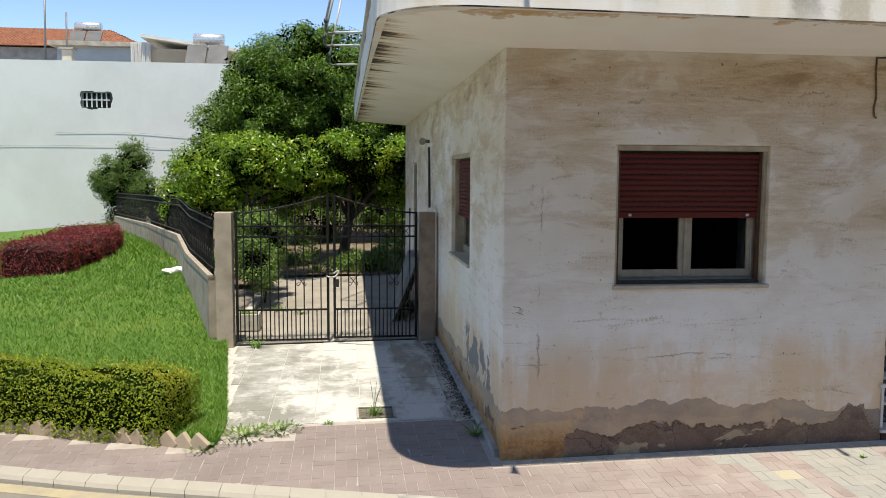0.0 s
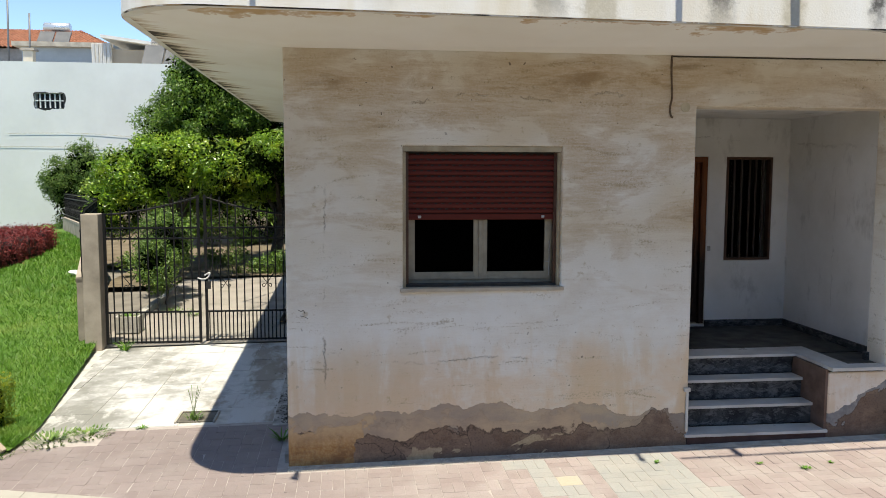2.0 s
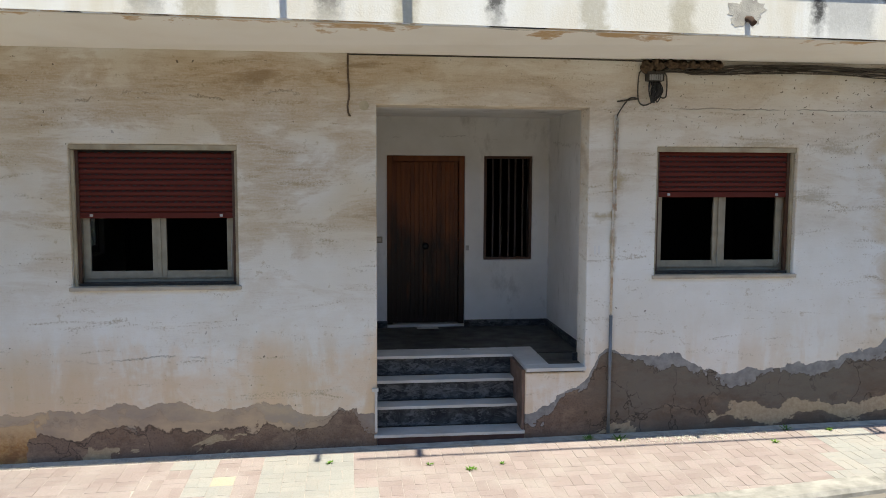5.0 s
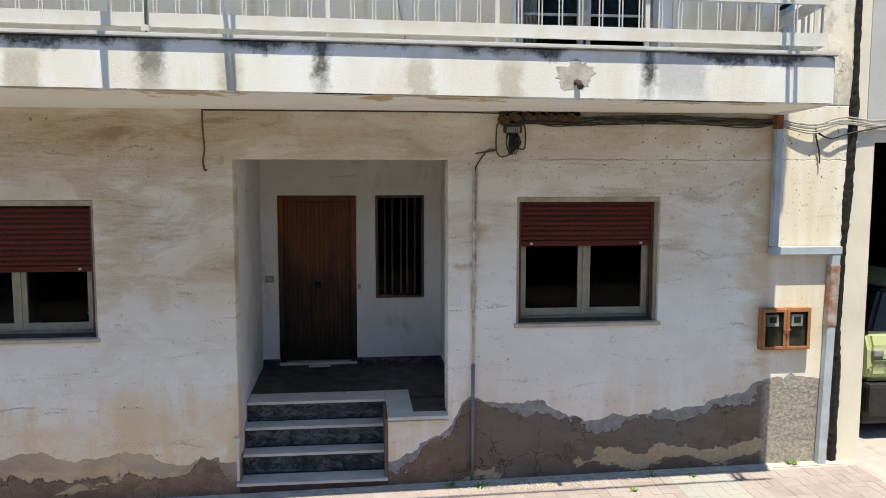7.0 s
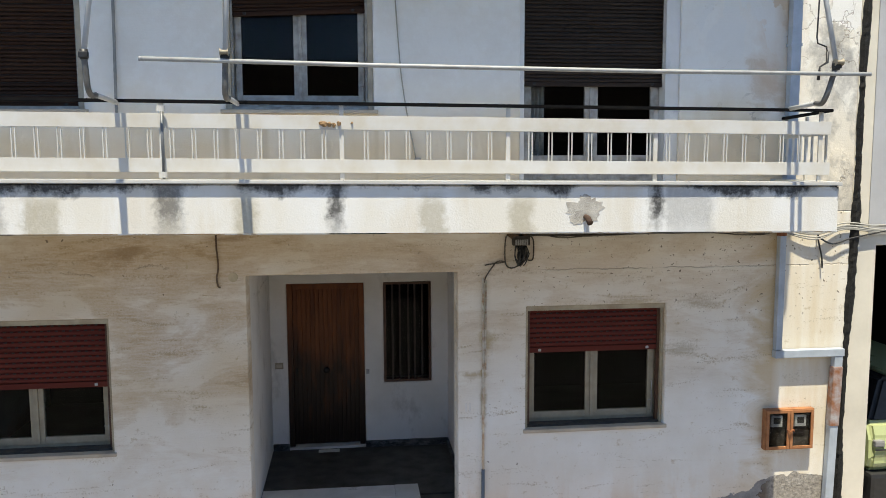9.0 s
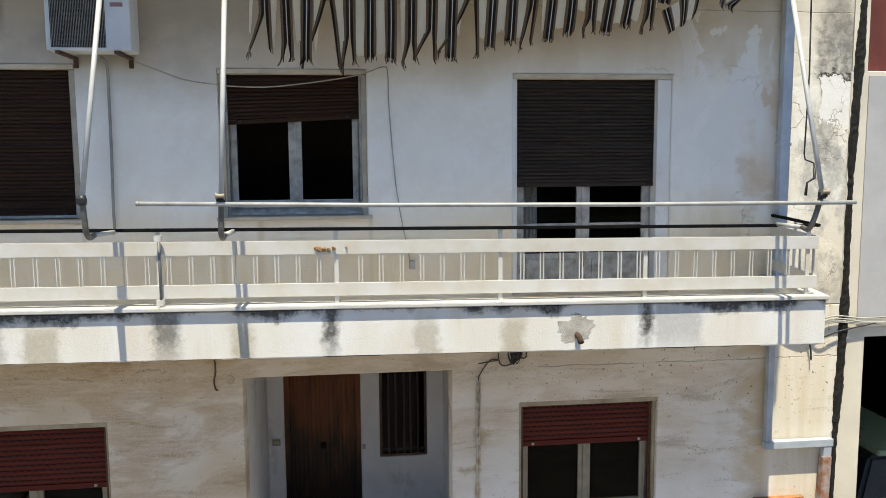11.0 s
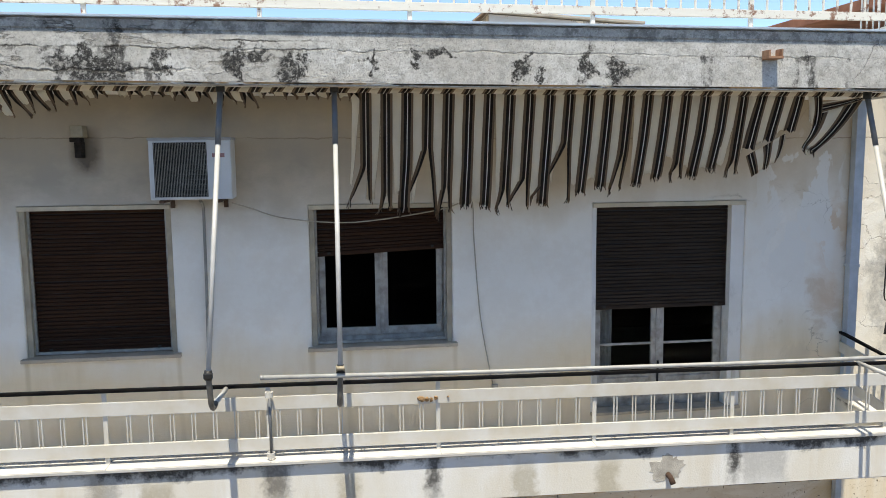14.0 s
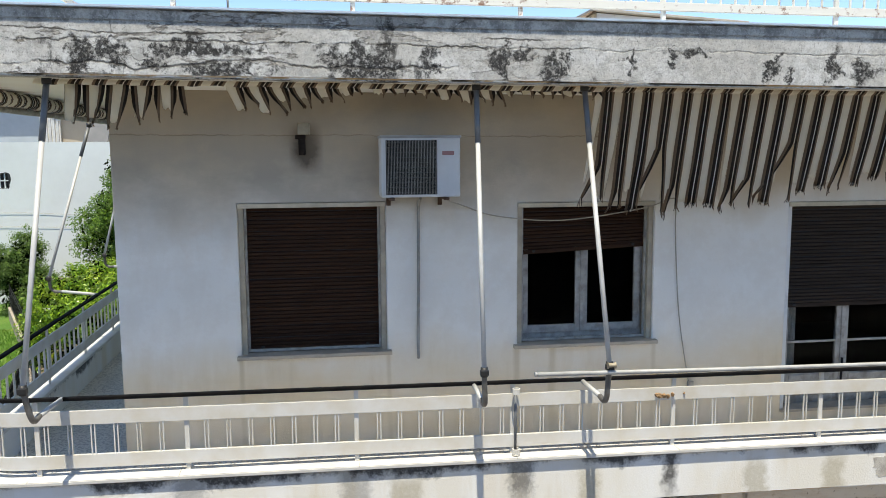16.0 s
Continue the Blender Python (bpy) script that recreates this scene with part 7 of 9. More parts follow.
part("run", boxed(9.145, 9.245, -0.10, -0.015, 4.05, 7.2, 0.006), GALV, dp2)
part("clip", boxed(9.135, 9.255, -0.105, -0.005, 5.5, 5.53, 0.003), GALV, dp2)

# ---- foliage ----
def leafy(name, a, b, dry=None, shine=0.5):
    m = Mat(name, rough=shine)
    r = m.island()
    col = m.mix(m.math("POWER", r, 1.6), a, b)
    if dry:
        col = m.mix(m.ramp(m.noise(m.pos(), 1.1, 4), (0.55, 0), (0.72, 1)), col, dry)
    m.put("Base Color", col)
    t = m.n.new("ShaderNodeBsdfTranslucent")
    m.l.new(col, t.inputs[0])
    mx = m.n.new("ShaderNodeMixShader")
    mx.inputs[0].default_value = 0.2
    m.l.new(m.b.outputs[0], mx.inputs[1])
    m.l.new(t.outputs[0], mx.inputs[2])
    m.l.new(mx.outputs[0], m.n["Material Output"].inputs[0])
    return m.m


LEAF_TREE = leafy("dark_tree_leaf", (0.036, 0.098, 0.009), (0.205, 0.35, 0.03), None, 0.42)
LEAF_CITRUS = leafy("citrus_leaf", (0.055, 0.145, 0.009), (0.32, 0.49, 0.03), (0.42, 0.48, 0.04), 0.3)
LEAF_BOX = leafy("box_hedge_leaf", (0.17, 0.25, 0.014), (0.33, 0.38, 0.022), (0.42, 0.38, 0.03))
LEAF_RED = leafy("red_shrub_leaf", (0.13, 0.018, 0.02), (0.32, 0.042, 0.042))
LEAF_SHRUB = leafy("olive_shrub_leaf", (0.045, 0.105, 0.016), (0.19, 0.30, 0.05))
GRASS = leafy("lawn_blade", (0.062, 0.165, 0.012), (0.125, 0.265, 0.022), (0.20, 0.275, 0.05))
# near-black: the shade deep inside crowns and hedges is put into this colour
SHADE_CORE = plain("inner_foliage", (0.007, 0.014, 0.003), 1.0, var=0.5, scale=3, bump=0)
SHADE_CORE.node_tree.nodes["Principled BSDF"].inputs["Specular IOR Level"].default_value = 0.0
SHADE_CORE_RED = plain("shade_dark_red_foliage", (0.035, 0.008, 0.009), 0.95, var=0.5, scale=3, bump=0)
BARK = plain("bark", (0.075, 0.06, 0.048), 0.95, var=0.5, scale=9, bump=0.9)


def leaves(blobs, count, size, seed, shell=0.35, flat=1.0):
    """Leaf mesh over a cluster of ellipsoids (x, y, z, rx, ry, rz), each leaf a folded rhomb."""
    rs = np.random.RandomState(seed)
    vol = np.array([b[3] * b[4] + b[4] * b[5] + b[3] * b[5] for b in blobs])
    pick = rs.choice(len(blobs), count, p=vol / vol.sum())
    B = np.array(blobs)[pick]
    d = rs.normal(size=(count, 3))
    d /= np.linalg.norm(d, axis=1)[:, None]
    lump = 1 + 0.16 * np.sin(d[:, :1] * 7 + B[:, :1] * 3) * np.cos(d[:, 1:2] * 6 + B[:, 1:2]) + 0.10 * np.sin(d[:, 2:] * 11 + B[:, 2:3] * 5)
    rad = (1 - shell * rs.rand(count, 1) ** 1.5) * lump
    c = B[:, :3] + d * B[:, 3:] * rad
    out = d * 0.8 + rs.normal(size=(count, 3)) * 0.6 + np.array([0, 0, 0.3 * flat])
    out /= np.linalg.norm(out, axis=1)[:, None]
    t = rs.normal(size=(count, 3))
    t -= out * (t * out).sum(1)[:, None]
    t /= np.linalg.norm(t, axis=1)[:, None]
    s = np.cross(out, t)
    L = size * rs.uniform(0.6, 1.25, (count, 1))
    w = L * 0.42
    v = np.empty((count, 4, 3))
    v[:, 0], v[:, 2] = c - t * L / 2, c + t * L / 2
    v[:, 1], v[:, 3] = c + s * w / 2 + out * w * 0.25, c - s * w / 2 + out * w * 0.25
    f = np.arange(count)[:, None] * 4
    tri = np.concatenate([f + [0, 1, 2], f + [0, 2, 3]], 1).reshape(-1, 3)
    me = bpy.data.meshes.new("leaves")
    me.from_pydata(v.reshape(-1, 3).tolist(), [], tri.tolist())
    return me


def clumps(blobs, count, low, high, seed, sink=0.75):
    """Small clumps of leaves over the outside of a few large forms."""
    rs = np.random.RandomState(seed)
    vol = np.array([b[3] * b[5] for b in blobs])
    out = []
    for k in rs.choice(len(blobs), count, p=vol / vol.sum()):
        b = np.array(blobs[k])
        d = rs.normal(size=3)
        d /= np.linalg.norm(d)
        r = rs.uniform(low, high)
        c = b[:3] + d * np.maximum(b[3:] - r * sink, 0.1) * rs.uniform(0.9, 1.08)
        out.append((*c, r * 1.1, r * 1.1, r * 0.85))
    return out


def tree(name, label, foot, blobs, count, size, mat, seed, trunk=0.16, shell=0.35, clump=None, inner=0.78):
    tr = thing(name, label, "tree" if "tree" in name else "shrub", foot)
    rng = random.Random(seed)
    top = Vector((sum(b[0] for b in blobs) / len(blobs), sum(b[1] for b in blobs) / len(blobs), sum(b[2] for b in blobs) / len(blobs)))
    f = Vector(foot)
    bm = bmesh.new()
    fork = f.lerp(top, 0.45) + Vector((rng.uniform(-0.15, 0.15), 0, 0))
    tube(bm, bend([f - Vector((0, 0, 0.15)), f.lerp(fork, 0.5) + Vector((rng.uniform(-0.1, 0.1), 0.05, 0)), fork], 4), [trunk * (1.25 - 0.5 * k / 8) for k in range(9)], 10)
    part("trunk", bm, BARK, tr)
    for b in blobs:
        lb = bmesh.new()
        e = Vector(b[:3])
        tube(lb, bend([fork, fork.lerp(e, 0.5) + Vector((0, 0, 0.15 * b[5])), e], 4), [trunk * (0.6 - 0.5 * k / 8) for k in range(9)], 7)
        part("limb", lb, BARK, tr)
    me = leaves(clumps(blobs, *clump, seed) if clump else blobs, count, size, seed, shell)
    me.materials.append(mat)
    cr = part("crown", me, mat, tr)
    # near-black leaves inside give the crown its shaded gaps by colour
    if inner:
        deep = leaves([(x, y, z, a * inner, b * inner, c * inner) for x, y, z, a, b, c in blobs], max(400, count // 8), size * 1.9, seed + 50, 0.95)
        deep.materials.append(SHADE_CORE)
        part("inner_crown", deep, SHADE_CORE, cr)
    return tr


tree("garden_tree", "tall dense dark green tree behind the garden gate", (-1.9, 20.6, 0.25),
     [(-2.7, 21.0, 5.8, 2.3, 2.1, 1.9), (-4.2, 20.8, 4.9, 1.9, 1.8, 1.7), (-1.0, 21.0, 4.8, 2.3, 1.9, 2.0), (-2.6, 20.4, 3.7, 2.9, 2.0, 1.6), (-4.0, 20.8, 5.7, 1.6, 1.6, 1.5), (-2.4, 20.0, 1.7, 3.4, 1.2, 1.5), (1.2, 20.4, 2.0, 2.4, 1.3, 1.9), (-1.6, 20.8, 6.0, 1.8, 1.7, 1.7), (-2.6, 21, 6.9, 1.25, 1.2, 1.0), (-5.2, 20.6, 4.0, 1.3, 1.3, 1.3), (0.6, 21, 4.6, 1.6, 1.5, 1.7)],
     210000, 0.098, LEAF_TREE, 1, 0.22, 0.6, (640, 0.24, 0.52), 0.78)
tree("citrus_tree", "bright green citrus tree hanging over the garden fence", (-4.3, 15.2, 0.2),
     [(-4.9, 14.9, 2.5, 1.25, 1.2, 1.0), (-3.7, 15.0, 2.75, 1.3, 1.3, 1.05), (-4.4, 15.4, 3.0, 1.2, 1.1, 0.85), (-5.4, 14.6, 1.8, 0.8, 0.9, 0.9), (-3.0, 14.8, 2.2, 0.8, 0.9, 0.8), (-3.6, 11.8, 2.8, 0.9, 1.0, 0.7), (-2.6, 11.9, 2.9, 0.9, 0.9, 0.7), (-3.3, 13.2, 2.8, 1.0, 1.0, 0.8)], 64000, 0.088, LEAF_CITRUS, 2, 0.11, 0.85, (230, 0.17, 0.40), 0.85)
tree("citrus_tree", "bright green citrus tree in the yard behind the gate", (-1.5, 15.6, 0.25),
     [(-2.2, 15.4, 2.7, 1.25, 1.2, 0.95), (-1.0, 15.6, 2.8, 1.3, 1.2, 1.0), (-1.6, 16.0, 3.2, 1.1, 1.1, 0.7), (-0.2, 15.8, 2.5, 1.1, 1.1, 1.0), (0.5, 16.2, 2.6, 1.0, 1.0, 0.95), (-1.3, 13.7, 3.0, 1.2, 1.2, 0.75), (0.1, 13.9, 2.9, 1.1, 1.1, 0.8)], 76000, 0.088, LEAF_CITRUS, 3, 0.14, 0.85, (230, 0.17, 0.40), 0.85)
tree("upright_shrub", "olive green upright shrub by the white wall", (-9.6, 24.6, 0.3),
     [(-9.7, 24.6, 1.7, 1.05, 0.9, 1.3), (-9.3, 24.5, 2.9, 0.75, 0.7, 1.1), (-10.2, 24.5, 2.4, 0.65, 0.6, 1.0), (-8.7, 24.0, 1.6, 0.9, 0.8, 1.0)], 24000, 0.09, LEAF_SHRUB, 4, 0.08, 0.8, (150, 0.15, 0.4), 0.7)
tree("rose_shrub", "thin rose shrub inside the garden gate", (-3.0, 8.8, 0.15),
     [(-3.1, 8.4, 0.95, 0.45, 0.7, 0.6), (-3.0, 9.3, 1.35, 0.5, 0.6, 0.65), (-3.3, 10.3, 1.2, 0.6, 0.7, 0.8)], 12000, 0.07, LEAF_SHRUB, 5, 0.02, 0.8, (90, 0.1, 0.3), 0.7)
for k, (gx, gy, gr) in enumerate(((-4.2, 12.9, 0.55), (-1.35, 12.75, 0.38), (-0.75, 12.95, 0.5), (-0.05, 13.6, 0.6), (0.7, 14.4, 0.9), (-2.6, 14.6, 0.5))):
    tree("garden_shrub", "tangled green shrub along the garden edge", (gx, gy, 0.2),
         [(gx - 0.2, gy, 0.2 + gr * 0.55, gr, gr * 0.8, gr * 0.7), (gx + 0.25, gy + 0.2, 0.2 + gr * 0.9, gr * 0.7, gr * 0.7, gr * 0.8)], 1500, 0.085, LEAF_SHRUB, 60 + k, 0.02, 0.9, (26, 0.1, 0.3), 0)


def hedge(name, label, line, half, height, count, size, mat, seed, inside=None):
    """A clipped hedge along a line of places: a rounded box, its leaves in the outer skin."""
    hd = thing(name, label, "hedge", (line[0][0], line[0][1], slope(*line[0])))
    rs = np.random.RandomState(seed)
    P = np.array(line)
    seg = np.linalg.norm(np.diff(P, axis=0), axis=1)
    total = seg.sum()
    cum = np.r_[0, np.cumsum(seg)]

    def place(s, u, z):
        """s metres along, u across (-1 to 1), z up (0 to 1); the ends are rounded too."""
        q = np.array([np.interp(s, cum, P[:, 0]), np.interp(s, cum, P[:, 1])])
        k = min(max(int(np.searchsorted(cum, s) - 1), 0), len(seg) - 1)
        d = (P[k + 1] - P[k]) / seg[k]
        w = 1.0 + 0.07 * math.sin(s * 5.1) + 0.05 * math.sin(s * 11.7 + 2)
        x, y = q + np.array([-d[1], d[0]]) * u * half * w
        return x, y, slope(x, y) + z * height * (1 + 0.05 * math.sin(s * 4.3 + u * 3) + 0.04 * math.sin(s * 9 + u * 7))

    bm = bmesh.new()
    ring = [(-0.84, 0.0), (-0.92, 0.45), (-0.86, 0.8), (-0.7, 0.90), (0.0, 0.93), (0.7, 0.90), (0.86, 0.8), (0.92, 0.45), (0.84, 0.0)]
    prev = None
    n = max(6, int(total / 0.15))
    for i in range(n + 1):
        s = 0.08 + (total - 0.16) * i / n
        e = 0.9 if i in (0, n) else 1.0
        row = [bm.verts.new(place(s, u * e, z * e)) for u, z in ring]
        if prev:
            for k in range(len(ring) - 1):
                bm.faces.new((prev[k], prev[k + 1], row[k + 1], row[k]))
        else:
            bm.faces.new(row)
        prev = row
    bm.faces.new(prev[::-1])
    pts = []
    for _ in range(count):
        s, t = rs.uniform(-0.02, total + 0.02), rs.uniform(0, 2.9)
        if rs.rand() < 0.12:
            s = (0.0 if rs.rand() < 0.5 else total) + rs.normal() * 0.05
            u, z = rs.uniform(-0.9, 0.9), rs.uniform(0.05, 0.95)
            nrm = (0, 0)
        elif t < 0.95:
            u, z = -1.0, t
        elif t < 1.95:
            u, z = (t - 1.45) * 2, 1.0
        else:
            u, z = 1.0, t - 1.95
        r = 1 - abs(rs.normal()) * 0.07 + (rs.rand() < 0.08) * 0.08
        if abs(u) > 0.9 and z > 0.85:
            u, z = u * 0.93, z * 0.95
        pts.append((*place(s, u * r, z * (r if z > 0.5 else 1)), 0.004, 0.004, 0.004))
    me = leaves(pts, count, size, seed, 0.0, 1.4)
    me.materials.append(mat)
    cr = part("foliage", me, mat, hd)
    # dark body paints the shade between the hedge leaves
    part("inner_foliage", bm, inside or SHADE_CORE, cr)
    return hd


hedge("box_hedge", "clipped bright green box hedge behind the border bricks", [(-7.6, 3.1), (-5.3, 2.08), (-3.12, 1.22)], 0.40, 0.62, 42000, 0.034, LEAF_BOX, 7)
hedge("red_hedge", "low dark red clipped shrub on the lawn", [(-8.5, 12.0), (-8.2, 14.3), (-8.55, 17.0)], 0.8, 1.0, 30000, 0.06, LEAF_RED, 8, SHADE_CORE_RED)

# ---- lawn ----
WALL_LINE = [(-3.38, 5.2), (-4.3, 8.4), (-5.25, 12.4), (-7.1, 17.6), (-9.7, 23.65), (-10.9, 27.0)]


def lawn_right(y):
    if y < 5.2:
        return float(np.interp(y, [0.7, 1.4, 5.2], [-2.72, -2.68, -3.2]))
    return float(np.interp(y, [p[1] for p in WALL_LINE], [p[0] for p in WALL_LINE]))


def lawn_z(x, y):
    rise = 0.30 * max(0.0, min(1.0, (y - 4.8) / 3.0)) * max(0.0, 1.0 - (lawn_right(y) - x) / 4.0)
    return rise + slope(x, y) + 0.03 + 0.13 * max(0.0, min(1.0, (y - 2.5) / 6.0)) * max(0.0, min(1.0, (26.0 - y) / 10.0))


bm = bmesh.new()
prev = None
for k in range(60):
    y = 0.75 + 26.2 * (k / 59) ** 1.3
    xr = lawn_right(y)
    xl = -26.0
    if y < 11.3:
        xl = float(np.interp(y, [0.75, 1.18, 1.66, 2.6, 4.5, 6.9, 11.3], [-2.74, -3.9, -5.05, -6.95, -10.9, -15.8, -26]))
    row = [bm.verts.new((xl + (xr - xl) * i / 24, y, lawn_z(xl + (xr - xl) * i / 24, y))) for i in range(25)]
    if prev:
        for i in range(24):
            bm.faces.new((prev[i], prev[i + 1], row[i + 1], row[i])).smooth = True
    prev = row
LAWN = Mat("lawn_turf", rough=0.95)
lp = LAWN.pos()
lc = LAWN.mix(LAWN.ramp(LAWN.noise(lp, 0.8, 6), (0.4, 0), (0.65, 1)), (0.062, 0.155, 0.013), (0.12, 0.205, 0.024))
lc = LAWN.mix(LAWN.remap(LAWN.noise(lp, 40, 4), 0.4, 0.7, 0, 0.7), lc, (0.045, 0.085, 0.010))
LAWN.put("Base Color", lc)
LAWN.bump(LAWN.noise(lp, 60, 5), 0.9, 0.03)
LAWN = LAWN.m
solid("lawn", bm, LAWN, "bright mown lawn", "lawn", "structure")
rs = np.random.RandomState(4)
N = 90000
yy = 0.8 + 21.0 * rs.rand(N) ** 1.9
xr = np.array([lawn_right(y) for y in yy])
xx = xr - (rs.rand(N) ** 1.2) * (2.2 + 0.42 * yy)
ok = np.array([y > stones_y(x) + 0.1 for x, y in zip(xx, yy)])
xx, yy = xx[ok], yy[ok]
n = len(xx)
zz = np.array([lawn_z(x, y) for x, y in zip(xx, yy)])
h = rs.uniform(0.02, 0.055, n) * (1 + yy / 22)
an = rs.rand(n) * 6.283
wd = 0.0035 + 0.0007 * yy
lean = rs.normal(size=(n, 2)) * 0.035
v = np.empty((n, 3, 3))
v[:, 0] = np.stack([xx - np.cos(an) * wd, yy - np.sin(an) * wd, zz - 0.005], 1)
v[:, 1] = np.stack([xx + np.cos(an) * wd, yy + np.sin(an) * wd, zz - 0.005], 1)
v[:, 2] = np.stack([xx + lean[:, 0], yy + lean[:, 1], zz + h], 1)
me = bpy.data.meshes.new("grass")
me.from_pydata(v.reshape(-1, 3).tolist(), [], np.arange(n * 3).reshape(-1, 3).tolist())
me.materials.append(GRASS)
solid("grass", me, GRASS, "short bright green grass blades of the lawn", "grass", "stuff")


def weed(x, y, z, count, height, spread, seed, label="small green weed in a paving joint", tall=False):
    rng = random.Random(seed)
    bm = bmesh.new()
    for _ in range(count):
        a, r = rng.uniform(0, 6.28), rng.uniform(0, spread)
        p = Vector((x + r * math.cos(a) * 0.6, y + r * math.sin(a) * 0.6, z))
        d = Vector((math.cos(a) * rng.uniform(0.2, 0.9), math.sin(a) * rng.uniform(0.2, 0.9), 1.0 if tall or height > 0.2 else 0.45)).normalized() * height * rng.uniform(0.5, 1.1)
        s = Vector((-math.sin(a), math.cos(a), 0)) * rng.uniform(0.004, 0.009)
        q = p + d * 0.6
        e = p + d + Vector((math.cos(a), math.sin(a), -0.5)) * height * 0.2
        vs = [bm.verts.new(w) for w in (p - s, p + s, q + s, q - s, e)]
        bm.faces.new(vs[:4])
        bm.faces.new((vs[3], vs[2], vs[4]))
    if tall:
        for k in range(5):
            a = rng.uniform(0, 6.28)
            tube(bm, bend([(x, y, z), (x + 0.03 * math.cos(a), y + 0.03 * math.sin(a), z + height * 1.4), (x + 0.1 * math.cos(a), y + 0.1 * math.sin(a), z + height * 2.8)], 3), 0.003, 4)
    if spread > 0.25:
        return solid("low_grass", bm, LEAF_SHRUB, "patch of low grass between the paving and the soil", "grass", "stuff")
    return solid("weed", bm, LEAF_SHRUB if tall else GRASS, label, "weed", group="weeds")


for k, (x, y, c, h, s, tall) in enumerate(((-1.12, 1.52, 40, 0.13, 0.13, True), (-2.45, 1.08, 260, 0.07, 0.55, False), (-2.1, 1.22, 160, 0.06, 0.4, False), (-2.8, 0.72, 90, 0.05, 0.3, False),
                                           (-1.62, 1.32, 20, 0.05, 0.07, False), (-2.75, 5.02, 30, 0.22, 0.12, False), (-0.12, 0.75, 30, 0.16, 0.1, False), (3.35, -0.38, 14, 0.03, 0.04, False),
                                           (4.25, -0.55, 14, 0.03, 0.04, False), (4.6, -0.72, 24, 0.04, 0.06, False), (4.9, -0.62, 12, 0.03, 0.04, False), (5.85, -0.12, 24, 0.06, 0.06, False), (6.15, -0.15, 30, 0.05, 0.1, False),
                                           (7.9, -0.12, 18, 0.05, 0.06, False), (8.3, -0.2, 16, 0.04, 0.05, False), (7.6, -0.45, 14, 0.04, 0.05, False), (9.45, -0.05, 24, 0.07, 0.07, False), (-3.3, 4.95, 40, 0.1, 0.15, False))):
    weed(x, y, slope(x, y) + 0.0, c, h, s, 100 + k, tall=tall)

for k, (x, y, c, h, s) in enumerate(((-1.2, 12.6, 120, 0.45, 0.5), (-0.6, 12.8, 120, 0.55, 0.5), (-2.1, 12.9, 90, 0.35, 0.5), (-0.2, 12.5, 80, 0.4, 0.3), (-1.0, 13.4, 120, 0.6, 0.6), (-2.6, 8.0, 60, 0.14, 0.4), (-2.2, 7.6, 40, 0.1, 0.3))):
    weed(x, y, slope(x, y) + 0.01, c, h, s, 200 + k, "tuft of long grass in the dry garden")

# ---- garden wall, fence and gate ----
def ribbon_wall(line, half, z_low, z_top):
    bm = bmesh.new()
    rows = []
    for k, (x, y) in enumerate(line):
        a, b = Vector(line[max(k - 1, 0)]), Vector(line[min(k + 1, len(line) - 1)])
        d = (b - a).normalized()
        s = Vector((-d.y, d.x)) * half
        zt = z_top(k)
        rows.append([bm.verts.new((x + s.x, y + s.y, z_low)), bm.verts.new((x + s.x, y + s.y, zt)), bm.verts.new((x - s.x, y - s.y, zt)), bm.verts.new((x - s.x, y - s.y, z_low))])
    for p, q in zip(rows, rows[1:]):
        for k in range(4):
            bm.faces.new((p[k], q[k], q[(k + 1) % 4], p[(k + 1) % 4]))
    bm.faces.new(rows[0])
    bm.faces.new(rows[-1][::-1])
    return bm


GW_TOP = [1.10, 1.13, 1.18, 1.12, 1.05]
GW = WALL_LINE[:5]
solid("garden_wall", ribbon_wall(GW, 0.08, -0.3, lambda k: GW_TOP[k]), POST_CONCRETE, "low weathered concrete garden wall", "wall", "structure")
solid("garden_wall_coping", ribbon_wall(GW, 0.088, 1.051, lambda k: GW_TOP[k] + 0.03), POST_CONCRETE, "concrete coping of the garden wall", "coping", "structure")
fence = thing("iron_fence", "black wrought iron fence on the garden wall", "fence", (-4.3, 8.4, 1.15))
for zo in (0.12, 0.72, 0.86):
    bm = bmesh.new()
    tube(bm, [(x, y, GW_TOP[k] + zo) for k, (x, y) in enumerate(GW)], 0.017, 6)
    part("rail", bm, IRON, fence)
fb = as_mesh("baluster", box(bmesh.new(), -0.008, 0.008, -0.008, 0.008, 0.03, 0.9), IRON)
fd_ = as_mesh("ornament", tube(bmesh.new(), [(0.055 * math.cos(a), 0, 0.4 + 0.16 * math.sin(a)) for a in (2 * math.pi * k / 12 for k in range(13))], 0.006, 5), IRON)
i = 0
for x, y, a in along(GW, 0.14):
    z = float(np.interp(y, [p[1] for p in GW], GW_TOP))
    piece("baluster", fb, fence, shifted(x, y, z) @ Matrix.Rotation(a, 4, "Z"))
    if i % 2 == 0:
        piece("ornament", fd_, fence, shifted(x + 0.07 * math.cos(a), y + 0.07 * math.sin(a), z) @ Matrix.Rotation(a, 4, "Z"))
    i += 1
for nm, a, b in (("gate_post_west", -3.335, -3.09), ("gate_post_east", -0.285, -0.05)):
    ob = solid(nm, boxed(a, b, 5.07, 5.33, -0.2, 2.075, 0.012), POST_CONCRETE if "west" in nm else POST_BROWN, "square weathered concrete gate post", "post", "structure")

gate = thing("garden_gate", "closed black wrought iron double gate with a chain", "gate", (-1.64, 5.2, 0.1))
GX = (-3.06, -1.66, -1.60, -0.31)


